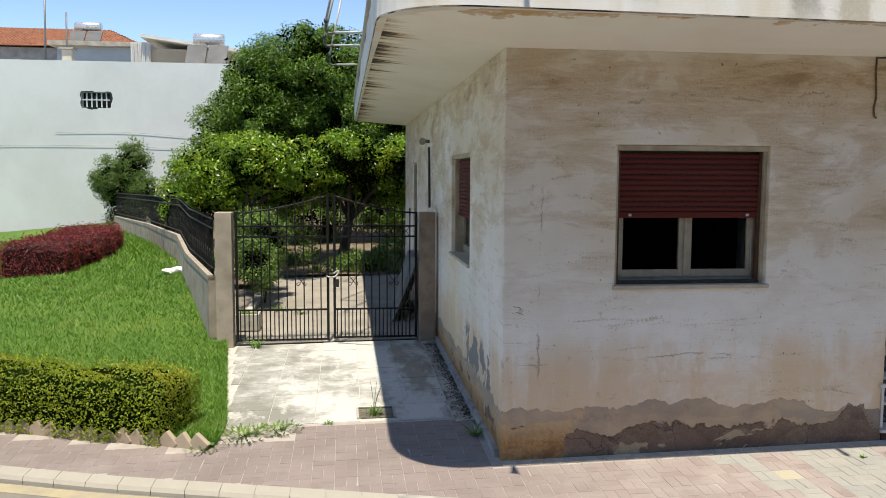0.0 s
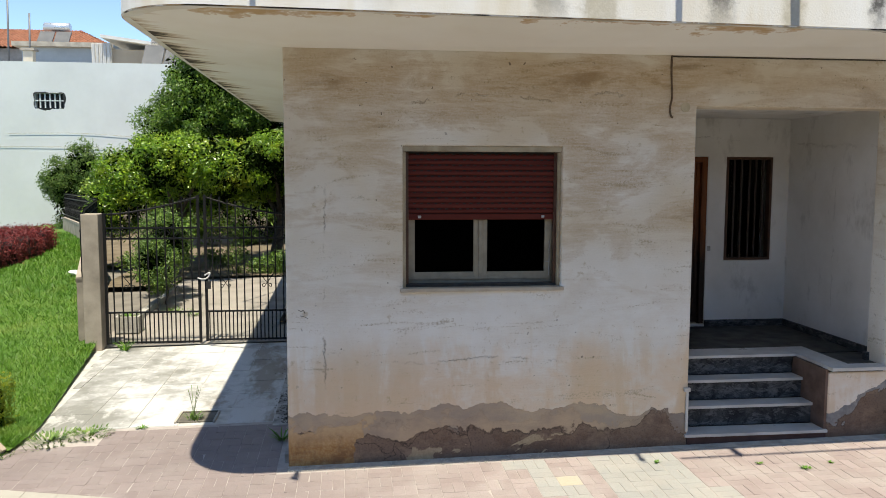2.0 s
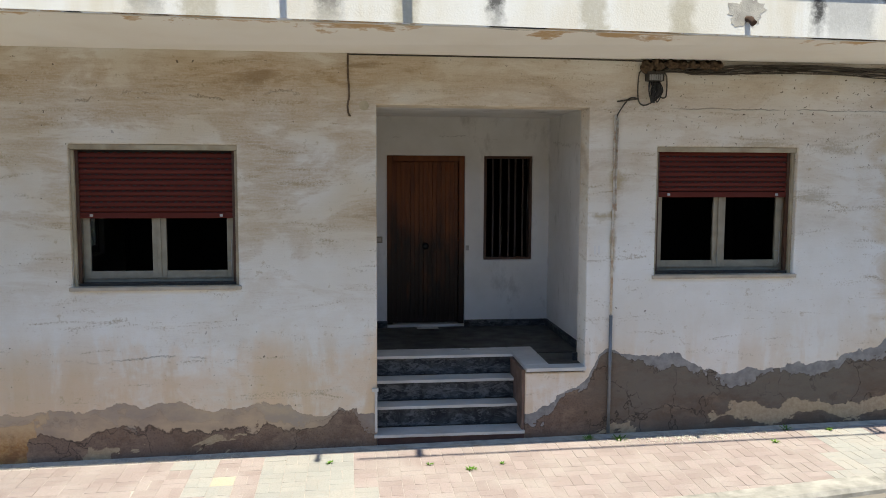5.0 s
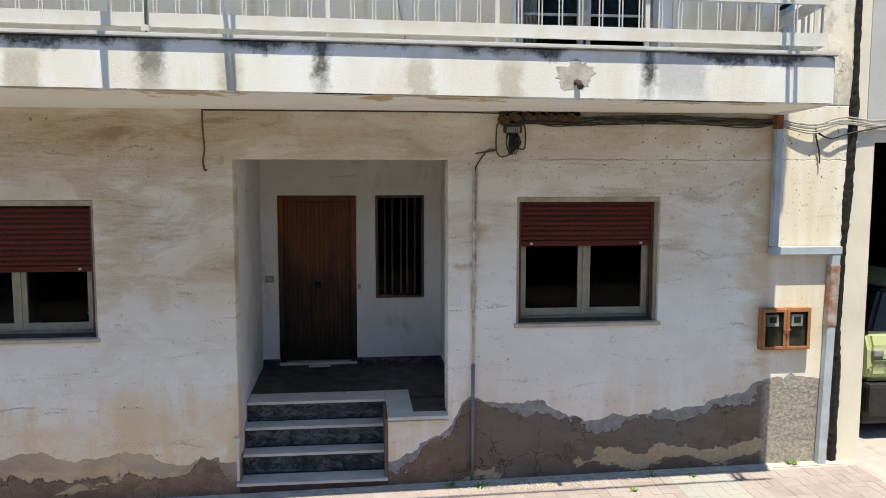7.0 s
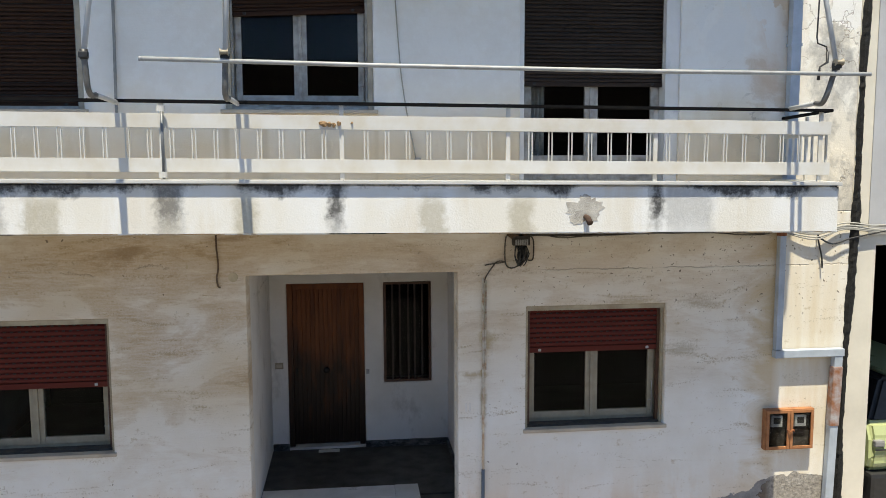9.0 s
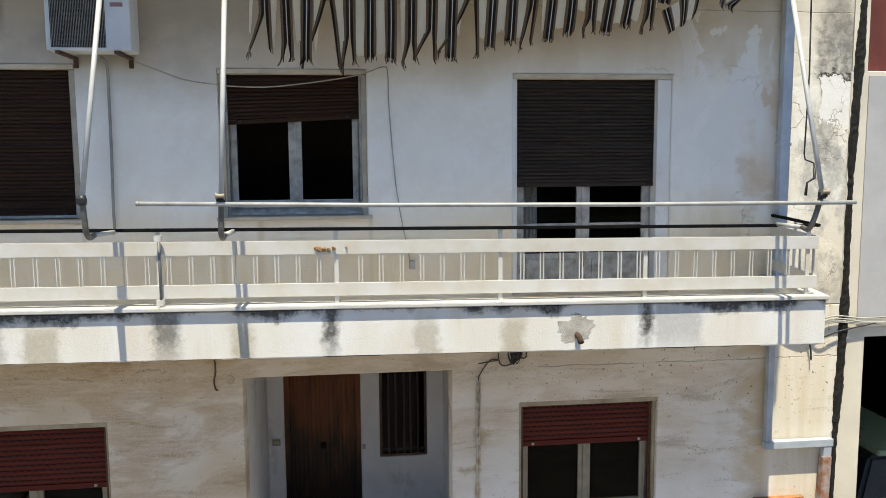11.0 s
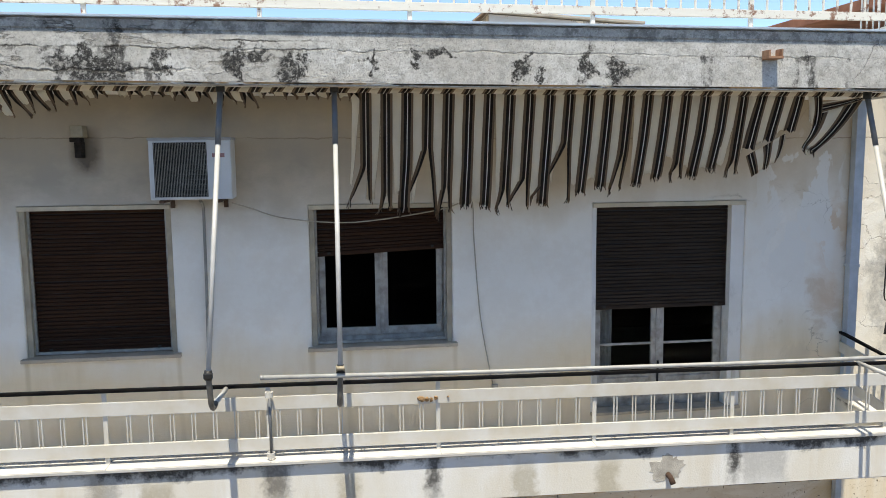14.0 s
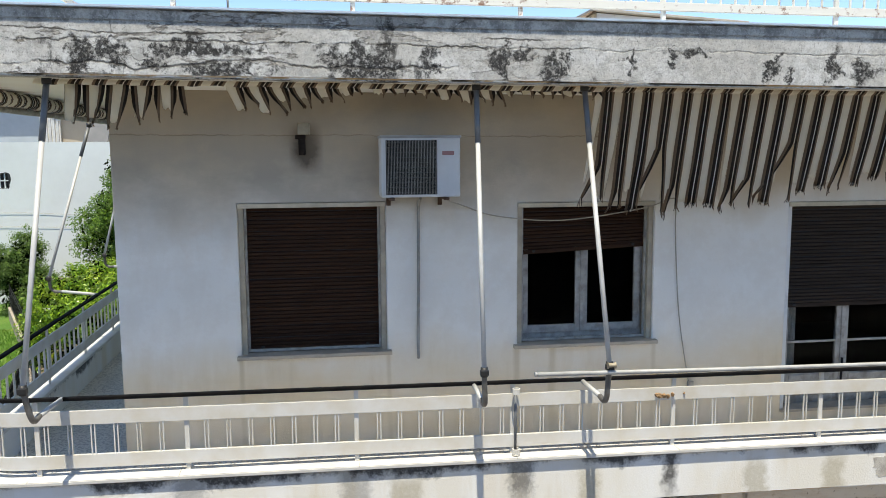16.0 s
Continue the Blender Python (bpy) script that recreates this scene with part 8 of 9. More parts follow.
def gate_top(x):
    """The top line of a leaf: it rises from the post to the middle."""
    s = (x + 3.06) / 1.4 if x < -1.63 else (-0.31 - x) / 1.29
    s = max(0.0, min(1.0, s))
    return 2.06 + 0.27 * (s ** 1.6)


for x0, x1 in ((GX[0], GX[1]), (GX[2], GX[3])):
    zb = slope((x0 + x1) / 2, 5.2) + 0.05
    fr = bmesh.new()
    box(fr, x0, x0 + 0.04, 5.18, 5.22, zb, gate_top(x0) + 0.02, 0.003)
    box(fr, x1 - 0.04, x1, 5.18, 5.22, zb, gate_top(x1) + 0.02, 0.003)
    for z in (zb + 0.02, 0.585, 1.70, 1.86):
        box(fr, x0 + 0.04, x1 - 0.04, 5.187, 5.213, z - 0.013, z + 0.013)
    tube(fr, [(x0 + (x1 - x0) * k / 12, 5.2, gate_top(x0 + (x1 - x0) * k / 12)) for k in range(13)], 0.014, 6)
    leaf = part("leaf_frame", fr, IRON, gate)
    n = 11
    for k in range(1, n):
        x = x0 + (x1 - x0) * k / n
        bb = bmesh.new()
        box(bb, x - 0.009, x + 0.009, 5.191, 5.209, zb, gate_top(x) + 0.07)
        part("bar", bb, IRON, leaf)
        sb = bmesh.new()
        box(sb, x - (x1 - x0) / n / 2 - 0.008, x - (x1 - x0) / n / 2 + 0.008, 5.192, 5.208, zb, 0.585)
        part("short_bar", sb, IRON, leaf)
        cx = x - (x1 - x0) / n / 2
        cb = bmesh.new()
        w = (x1 - x0) / n / 2
        tube(cb, [(cx - w, 5.2, 1.70), (cx + w, 5.2, 1.86)], 0.005, 4)
        tube(cb, [(cx - w, 5.2, 1.86), (cx + w, 5.2, 1.70)], 0.005, 4)
        part("cross_bar", cb, IRON, leaf)
    for c in ((x0 + x1) / 2 - 0.34, (x0 + x1) / 2 + 0.28):
        sc = bmesh.new()
        for sgn in (-1, 1):
            tube(sc, bend([(c, 5.19, 1.02), (c + sgn * 0.11, 5.19, 1.18), (c + sgn * 0.09, 5.19, 1.29), (c + sgn * 0.03, 5.19, 1.28), (c + sgn * 0.045, 5.19, 1.23)], 4), 0.006, 5)
            tube(sc, bend([(c, 5.19, 1.02), (c + sgn * 0.05, 5.19, 0.95), (c + sgn * 0.07, 5.19, 0.99), (c + sgn * 0.03, 5.19, 1.0)], 4), 0.006, 5)
        part("scroll", sc, IRON, leaf)
part("lock", boxed(-1.58, -1.51, 5.165, 5.185, 0.93, 1.05, 0.006), BLACK, gate)
part("chain", tube(bmesh.new(), bend([(-1.70, 5.17, 1.10), (-1.62, 5.155, 1.08), (-1.55, 5.165, 1.11), (-1.52, 5.17, 1.18), (-1.6, 5.165, 1.14)], 4), 0.013, 6), STEEL_WHITE, gate, "pale chain")

# ---- yard behind the gate ----
sheet("yard_floor", [-3.3, -2.2, -1.1, 0.0], [5.21, 6.5, 8.0, 9.5, 11.0, 12.2], lambda x, y: slope(x, y) + 0.012, YARD, "cracked concrete yard floor", "yard")
sheet("garden_soil", [-9.0, -7.0, -5.0, -3.3, -1.5, 0.0, 3.0, 6.0], [5.5, 8.0, 11.0, 12.2, 15.0, 19.0, 24.0, 26.9], lambda x, y: slope(x, y) + 0.02 + 0.05 * math.sin(x * 3 + y), EARTH, "dry brown garden soil", "soil",
      keep=lambda x, y: x > lawn_right(y) + 0.5 and not (x > -3.3 and x < 9.9 and y < 12.2))
solid("garden_back_wall", boxed(-8.5, 14.0, 25.0, 25.2, 0.0, 1.9), POST_CONCRETE, "low grey wall at the back of the garden", "wall", "structure")
def corrugated(foot_a, foot_b, top_a, top_b, waves, depth):
    """A corrugated sheet between two edges, its ribs running up from the foot."""
    bm = bmesh.new()
    fa, fb, ta, tb = (Vector(p) for p in (foot_a, foot_b, top_a, top_b))
    out = (fb - fa).cross(ta - fa).normalized()
    n = waves * 6
    rows = []
    for i in range(n + 1):
        k = i / n
        off = out * depth * math.sin(2 * math.pi * waves * k)
        rows.append([bm.verts.new(fa.lerp(fb, k).lerp(ta.lerp(tb, k), h) + off) for h in (0.0, 0.5, 1.0)])
    for a, b in zip(rows, rows[1:]):
        for h in (0, 1):
            bm.faces.new((a[h], b[h], b[h + 1], a[h + 1])).smooth = True
    bmesh.ops.solidify(bm, geom=list(bm.faces), thickness=0.006)
    return bm


st = thing("roofing_sheets", "grey corrugated roofing sheets leaning against the side wall", "roofing sheet", (-0.4, 7.6, 0.14))
SHEET = plain("grey_fibre_cement", (0.50, 0.48, 0.44), 0.92, var=0.4, scale=5, bump=0.4)
for k in range(3):
    d = 0.07 * k
    part("sheet", corrugated((-0.62 + d, 6.5 + d, 0.13), (-0.52 + d, 8.5 + d, 0.17), (-0.20 + d * 0.6, 6.65 + d, 1.12), (-0.16 + d * 0.6, 8.7 + d, 1.16), 11, 0.022), SHEET, st)
pl = thing("planter", "pale concrete plant trough inside the gate", "planter", (-3.01, 6.3, 0.1))
TROUGH = plain("pale_trough_concrete", (0.44, 0.43, 0.40), 0.92, var=0.35, scale=8, bump=0.4)
for a, b, c, d in ((-3.20, -2.82, 6.12, 6.16), (-3.20, -2.82, 6.43, 6.47), (-3.20, -3.16, 6.161, 6.429), (-2.86, -2.82, 6.161, 6.429)):
    part("side", boxed(a, b, c, d, 0.09, 0.36, 0.008), TROUGH, pl)
part("soil", boxed(-3.159, -2.861, 6.161, 6.429, 0.09, 0.32), EARTH, pl, "dry soil")
solid("bed_edging", strip(-3.2, -3.08, lambda x: 7.2, lambda x: 10.6, 0.11, 0.2, 1), TROUGH, "pale concrete edging of the garden bed", "edging", "structure")
weed(-3.0, 6.3, 0.32, 40, 0.14, 0.16, 140, "weed in the concrete planter")
cl = bmesh.new()
bmesh.ops.create_icosphere(cl, subdivisions=3, radius=0.2, matrix=Matrix.LocRotScale((-4.95, 10.3, lawn_z(-4.95, 10.3) + 0.05), Euler((0, 0, 0.5)), (1.5, 0.7, 0.4)))
for v_ in cl.verts:
    v_.co += noise.noise_vector(v_.co * 7) * 0.05
solid("white_cloth", cl, plain("white_plastic", (0.8, 0.8, 0.78), 0.6, var=0.1, scale=10, bump=0.3), "crumpled white plastic bag on the lawn", "bag")
lamp2 = thing("wall_lamp", "round wall lamp on the side wall", "lamp", (-0.1, 6.4, 3.2))
lg = bmesh.new()
bmesh.ops.create_uvsphere(lg, u_segments=14, v_segments=10, radius=0.06, matrix=shifted(-0.12, 6.4, 3.2))
part("globe", lg, FRAME_LOW, lamp2)
part("arm", tube(bmesh.new(), [(0.0, 6.4, 3.2), (-0.1, 6.4, 3.2)], 0.03, 8), STEEL_GREY, lamp2)
cable("wall_cable", [[(-0.015, 6.35, 3.1), (-0.015, 6.3, 2.9), (-0.02, 6.25, 2.6), (-0.02, 6.2, 2.1)]], 0.02, BLACK, "black cable down the side wall")

# ---- white neighbour behind the lawn, houses above it ----
nb = thing("white_building", "long white rendered building behind the lawn", "building", (-14, 27.2, 0.3))
part("wall", pierced(-45.0, -2.0, -0.3, 7.1, 27.2, 27.5, [(-11.85, -10.75, 5.27, 5.86)], bevel=0.0), FAR_WHITE, nb)
part("roof", boxed(-45.0, -2.0, 27.5, 60.0, 6.3, 6.75), CONCRETE, nb)
gl = bmesh.new()
for k in range(5):
    box(gl, -11.85 + 0.16 + k * 0.19, -11.85 + 0.20 + k * 0.19, 27.25, 27.32, 5.27, 5.86)
box(gl, -11.85, -10.75, 27.24, 27.33, 5.55, 5.59)
part("vent_grille", gl, FAR_WHITE, nb)
rimb = bmesh.new()
rng = random.Random(19)
inner, outer = [], []
for k in range(48):
    a = 2 * math.pi * k / 48
    cx, cz = math.cos(a), math.sin(a)
    q = 1 / max(abs(cx) / 0.55, abs(cz) / 0.295)
    inner.append(rimb.verts.new((-11.3 + cx * q, 27.192, 5.565 + cz * q)))
    g = q + rng.uniform(0.01, 0.07) + 0.05 * max(0, math.sin(3 * a + 1))
    outer.append(rimb.verts.new((-11.3 + cx * g, 27.199, 5.565 + cz * g)))
for k in range(48):
    rimb.faces.new((inner[k], inner[(k + 1) % 48], outer[(k + 1) % 48], outer[k]))
part("broken_rim", rimb, BLACK, nb, "broken dark rim of the vent hole")
# black box puts the vent's unlit depth into colour
part("vent_dark", boxed(-11.95, -10.65, 27.6, 28.4, 5.1, 6.0), BLACK, nb)
cop_ = bmesh.new()
box(cop_, -45.0, -2.0, 27.203, 27.5, 7.1, 7.2, 0.0)
for v_ in cop_.verts:
    v_.co.z += -0.03 * (v_.co.x + 10) if v_.co.x > -12 else 0.15
part("coping", cop_, FAR_WHITE, nb)
for z, x0, x1 in ((4.25, -12.9, -7.5), (3.70, -16.0, -6.0)):
    part("cable", tube(bmesh.new(), bend([(x0, 27.17, z), ((x0 + x1) / 2, 27.17, z + 0.03), (x1, 27.17, z - 0.15)], 4), 0.007, 6), FRAME_OLD, nb)


def tiled_roof(x0, x1, y0, y1, z0, z1, pitch=0.22):
    """A clay tile slope: each row of round tiles is a wave, each course a small step."""
    bm = bmesh.new()
    nx, ny = int((x1 - x0) / pitch * 4), 14
    grid = []
    for k in range(ny * 2):
        s = (k // 2 + (k % 2)) / ny
        zadd = 0.05 if k % 2 == 0 else 0.0
        row = []
        for i in range(nx + 1):
            x = x0 + (x1 - x0) * i / nx
            row.append(bm.verts.new((x, y0 + (y1 - y0) * s, z0 + (z1 - z0) * s + zadd + 0.05 * math.sin(2 * math.pi * (x - x0) / pitch))))
        grid.append(row)
    for a, b in zip(grid, grid[1:]):
        for i in range(nx):
            bm.faces.new((a[i], a[i + 1], b[i + 1], b[i]))
    return bm


fh1 = thing("tiled_house", "old house with a red clay tile roof behind the white building", "house", (-19, 45, 6.8))
part("wall", boxed(-27.0, -12.9, 43.0, 50.0, 6.7, 9.85), plain("grey_stone_wall", (0.30, 0.30, 0.30), 0.95, var=0.4, scale=2), fh1)
rf_ = tiled_roof(-27.5, -12.6, 42.5, 46.8, 9.85, 11.55)
for v_ in rf_.verts:
    hip = (v_.co.y - 42.5) / 4.3
    v_.co.x = min(v_.co.x, -12.6 - 3.4 * hip)
part("roof", rf_, TILE_RED, fh1)
part("roof", tiled_roof(-27.5, -16.0, 50.5, 46.8, 9.85, 11.55), TILE_RED, fh1)
fh2 = thing("blue_house", "low blue-grey house with a concrete roof slab", "house", (-13.5, 38, 6.8))
part("wall", boxed(-16.1, -11.6, 37.5, 42.0, 6.7, 9.15), plain("blue_grey_render", (0.36, 0.42, 0.48), 0.9, var=0.15, scale=1), fh2)
part("roof", boxed(-16.4, -11.4, 37.0, 42.2, 9.15, 9.38), CONCRETE, fh2)
fh3 = thing("beige_house", "beige house with a sloping roof edge", "house", (-9.0, 34, 6.8))
part("wall", boxed(-10.6, -6.0, 33.5, 40.0, 6.7, 8.55), plain("beige_render", (0.42, 0.36, 0.28), 0.9, var=0.15, scale=1), fh3)
sb_ = bmesh.new()
box(sb_, -10.9, -5.5, 33.0, 40.3, 8.6, 8.75)
for v_ in sb_.verts:
    v_.co.z += -0.13 * (v_.co.x + 10.9) + 0.42
part("roof", sb_, plain("white_roof_edge", (0.6, 0.6, 0.58), 0.7, var=0.2, scale=2), fh3)
wd_ = part("door", boxed(-11.4, -10.5, 33.3, 33.45, 6.75, 8.8, 0.01), RAIL_WHITE, fh3, "white louvred door")
for k in range(5):
    part("louvre", boxed(-11.35 + k * 0.17, -11.24 + k * 0.17, 33.25, 33.3, 6.9, 8.75), STEEL_WHITE, wd_)


def solar_heater(x, y, z, label, w=1.5, side=1.0):
    s = thing("solar_water_heater", label, "water heater", (x, y, z - 1.2), group="solar water heaters")
    part("tank", tube(bmesh.new(), [(x - w / 2, y, z), (x - w / 2 + 0.06, y, z), (x + w / 2 - 0.06, y, z), (x + w / 2, y, z)], [0.2, 0.27, 0.27, 0.2], 16), plain("tank_steel", (0.62, 0.64, 0.66), 0.3, 0.7, var=0.1, scale=4), s, "bright steel tank")
    for k in (-1, 1):
        pb = bmesh.new()
        box(pb, x + k * 0.46 - 0.42, x + k * 0.46 + 0.42, -0.04, 0.04, -1.7, 0.0, 0.01)
        bmesh.ops.transform(pb, matrix=shifted(0, y - 0.25, z - 0.3) @ Matrix.Rotation(radians(-42), 4, "X"), verts=pb.verts)
        part("panel", pb, plain("collector_glass", (0.085, 0.09, 0.10), 0.7, 0.0, var=0.1, scale=2, bump=0), s)
    part("stand", tube(bmesh.new(), [(x, y + 0.1, z - 0.2), (x, y + 0.1, z - 1.9)], 0.04, 6), STEEL_GREY, s)
    return s


solar_heater(-16.2, 43.3, 11.15, "steel solar water heater on the tiled roof")
solar_heater(-7.35, 30.6, 8.58, "steel solar water heater on the white building", 1.35)
for x, y, z in ((-16.2, 36.0, 11.6), (-15.2, 36.0, 10.6)):
    m_ = thing("aerial_mast", "thin rusty aerial mast on the roof", "mast", (x, y, 6.75), group="aerial masts")
    part("mast", tube(bmesh.new(), [(x, y, 6.75), (x + 0.1, y, z)], 0.05, 6), STEEL_GREY, m_)
ch_ = thing("chimney", "short plastered chimney on the white building", "chimney", (-14.5, 34.0, 6.75))
part("stack", boxed(-14.75, -14.3, 34.0, 34.4, 6.75, 8.5, 0.02), CREAM, ch_)
part("cap", boxed(-14.85, -14.2, 33.9, 34.5, 8.5, 8.6, 0.01), CONCRETE, ch_)
fh4 = thing("far_house", "pale far house seen past the side wall", "house", (4, 48, 0.5))
part("wall", boxed(-3.5, 12.0, 46.0, 54.0, 0.0, 6.2), CREAM, fh4)
part("roof", boxed(-3.8, 12.3, 45.7, 54.3, 6.2, 6.5), CONCRETE, fh4)

# ---- roof top and neighbour on the right ----
def flaked_render():
    """White render fallen off in plates over a cream undercoat."""
    m = Mat("flaked_hut_render", rough=0.92)
    n = m.noise(m.pos(0.8, 1, 1), 2.2, 9, 0.62, 0.3)
    col = m.mix(m.ramp(n, (0.46, 0), (0.48, 1)), (0.70, 0.66, 0.56), (0.52, 0.51, 0.48))
    col = m.mix(m.ramp(n, (0.445, 0), (0.46, 0.8), (0.475, 0)), col, (0.10, 0.09, 0.08))
    m.put("Base Color", col)
    m.bump(n, 0.5, 0.02)
    return m.m


tw = thing("stair_tower", "low roof hut with flaking render under a sloping slab", "roof hut", (7.9, 7.5, 7.42))
hut = boxed(6.62, 9.30, 6.5, 8.6, 7.42, 9.0)
for v in hut.verts:
    if v.co.z > 8.5:
        v.co.z = 9.09 - (v.co.x - 6.62) * 0.062
part("wall", hut, flaked_render(), tw)
lid = boxed(6.52, 9.42, 6.4, 8.7, 9.0, 9.05, 0.01)
for v in lid.verts:
    v.co.z += 0.105 - (v.co.x - 6.62) * 0.062
part("roof", lid, CONCRETE, tw, "thin sloping concrete slab")
part("corrugated_end", corrugated((6.36, 6.4, 8.98), (6.36, 7.6, 8.98), (6.64, 6.4, 9.165), (6.64, 7.6, 9.165), 9, 0.03), POST_BROWN, tw, "dark broken corrugated sheet")
fh5 = thing("far_house", "grey far house with a rusty eave", "house", (24, 26, 0))
part("wall", boxed(19.5, 34.0, 25.0, 34.0, 0.0, 11.2), plain("light_grey_render", (0.5, 0.5, 0.5), 0.9, var=0.1, scale=1), fh5)
part("roof", boxed(19.0, 34.5, 24.4, 34.5, 11.2, 11.45), TILE_RED, fh5)
part("window", boxed(22.0, 28.0, 24.9, 25.0, 10.0, 10.9), BLACK, fh5)

tar = bmesh.new()
rng = random.Random(9)
rows = []
for k in range(200):
    z = 0.05 + 8.2 * k / 199
    cx = 9.897 + 0.0165 * z + 0.012 * math.sin(z * 1.9 + 1.0) + rng.uniform(-0.003, 0.003)
    w = 0.043 + 0.010 * math.sin(z * 2.3) + 0.006 * math.sin(z * 7.1) + rng.uniform(-0.006, 0.006)
    rows.append([tar.verts.new((cx - w, -0.004, z)), tar.verts.new((cx - w * 0.4, -0.03 - rng.uniform(0, 0.012), z)), tar.verts.new((cx + w * 0.4, -0.03 - rng.uniform(0, 0.012), z)), tar.verts.new((cx + w, -0.004, z))])
for a, b in zip(rows, rows[1:]):
    for k in range(3):
        tar.faces.new((a[k], a[k + 1], b[k + 1], b[k]))
solid("tar_joint", tar, TAR, "black tar smeared over the joint between the houses", "joint", "structure")
solid("wall_neighbour", pierced(9.93, 15.0, -0.4, 6.25, 0.0, 0.3, [(10.22, 13.6, 0.1, 3.5)]), CREAM, "cream rendered wall of the neighbouring house", "wall", "structure")
solid("wall_neighbour_side", boxed(9.935, 10.10, 0.0, 0.3, 6.25, 8.6), CREAM, "cream edge of the neighbouring house", "wall", "structure")
solid("wall_neighbour_upper", boxed(10.10, 15.0, 0.05, 0.35, 6.251, 8.3), plain("dark_red_panel", (0.14, 0.03, 0.022), 0.8, var=0.3, scale=3), "dark red cladding of the neighbouring house", "wall", "structure")
solid("roof_neighbour", boxed(10.0, 15.2, -0.25, 6.0, 8.3, 8.42), TILE_RED, "edge of a red tiled roof", "roof", "structure")
solid("wall_neighbour_grey", boxed(10.115, 14.5, -0.012, -0.002, 3.62, 6.2), GREY_RENDER, "grey rendered panel of the neighbouring house", "wall", "structure")
solid("garage_floor", boxed(9.95, 15.0, 0.3, 7.0, -0.3, 0.14), CONCRETE, "concrete garage floor", "floor", "structure")
# the garage's gloom is in the near-black wall colour too
solid("garage_wall_back", boxed(9.95, 15.0, 6.7, 7.0, 0.14, 3.9), INNER, "garage wall coloured near-black for the unlit inside", "wall", "structure")
solid("garage_wall_side", boxed(14.7, 15.0, 0.3, 6.7, 0.14, 3.9), INNER, "garage wall coloured near-black for the unlit inside", "wall", "structure")
solid("garage_ceiling", boxed(9.95, 14.7, 0.3, 6.7, 3.7, 3.9), INNER, "garage ceiling coloured near-black for the unlit inside", "ceiling", "structure")

CAR = plain("light_green_car_paint", (0.34, 0.38, 0.19), 0.3, var=0.05, scale=2, bump=0)
def rounded(points, x0, x1, tuck, offset=0.03):
    """A body between two sides whose upper points lean in by tuck."""
    bm = bmesh.new()
    top = max(z for y, z in points)
    low = min(z for y, z in points)
    rows = []
    for x, way in ((x0, 1.0), (x1, -1.0)):
        rows.append([bm.verts.new((x + way * tuck * (z - low) / (top - low), y, z)) for y, z in points])
    n = len(points)
    for k in range(n):
        bm.faces.new((rows[0][k], rows[0][(k + 1) % n], rows[1][(k + 1) % n], rows[1][k]))
    bm.faces.new(rows[0][::-1])
    bm.faces.new(rows[1])
    bmesh.ops.recalc_face_normals(bm, faces=list(bm.faces))
    bmesh.ops.bevel(bm, geom=list(bm.edges), offset=offset, segments=3, affect="EDGES")
    return bm


car = thing("parked_car", "pale green car parked tail out in the garage", "car", (11.4, 2.5, 0.14))
body = part("body", rounded([(0.50, 0.86), (0.46, 1.0), (0.50, 1.22), (0.60, 1.40), (3.3, 1.36), (4.5, 1.22), (4.62, 0.95), (4.5, 0.84), (0.6, 0.84)], 10.60, 12.30, 0.05, 0.05), CAR, car)
# black box stands for the shadow below the car body
part("underbody", boxed(10.63, 12.27, 0.56, 4.5, 0.34, 0.86, 0.04), BLACK, car)
part("crease", boxed(10.66, 12.24, 0.452, 0.47, 1.105, 1.12, 0.004), BLACK, body)
cabin = part("cabin_glass", rounded([(0.62, 1.375), (0.78, 1.86), (2.6, 1.88), (3.45, 1.375)], 10.68, 12.22, 0.24, 0.04), BLACK, car, "dark car windows")
part("roof", rounded([(0.74, 1.87), (0.78, 1.92), (2.5, 1.93), (2.64, 1.87)], 10.98, 11.92, 0.03, 0.015), CAR, cabin)
part("bumper", boxed(10.61, 12.29, 0.44, 0.62, 0.46, 0.84, 0.05), BLACK, car, "black plastic bumper")
part("number_plate", boxed(11.15, 11.67, 0.43, 0.442, 0.62, 0.73, 0.004), STEEL_WHITE, car)
for x in (10.72, 12.18):
    part("tail_light", boxed(x - 0.06, x + 0.06, 0.462, 0.53, 1.14, 1.22, 0.02), plain("tail_light_glass", (0.25, 0.25, 0.25), 0.15, var=0.2, scale=20, bump=0), car, "pale tail light")
part("badge", boxed(10.80, 10.98, 0.452, 0.462, 1.03, 1.06, 0.003), STEEL_GREY, car)
for x in (10.74, 12.16):
    for y in (1.15, 3.7):
        w_ = part("wheel", tube(bmesh.new(), [(x - 0.10, y, 0.46), (x + 0.10, y, 0.46)], 0.32, 20), BLACK, car)
        part("rim", tube(bmesh.new(), [(x - 0.11, y, 0.46), (x + 0.11, y, 0.46)], 0.2, 16), STEEL_GREY, w_)

# ---- house across the street, behind the camera ----
op = thing("opposite_house", "tile-roofed house across the street, unseen walls darkened for window reflections", "house", (3, -20, -0.6))
# unseen walls, stretched and near-black so that window reflections stay dark
part("wall", pierced(-40.0, 50.0, -0.8, 5.4, -17.0, -16.6, [(-5, -3.6, 1.2, 2.8), (0.5, 1.9, 1.2, 2.8), (6, 7.2, 0.2, 2.6), (10.5, 12, 1.2, 2.8)], bevel=0), plain("reflection_dark_render", (0.06, 0.054, 0.046), 0.9, var=0.2, scale=1), op)
part("wall", boxed(-40.0, 50.0, -27.0, -17.01, -0.8, 5.4), INNER, op)
part("roof", tiled_roof(-40.6, 50.6, -16.0, -21.8, 5.35, 8.0, 0.6), TILE_OLD, op)
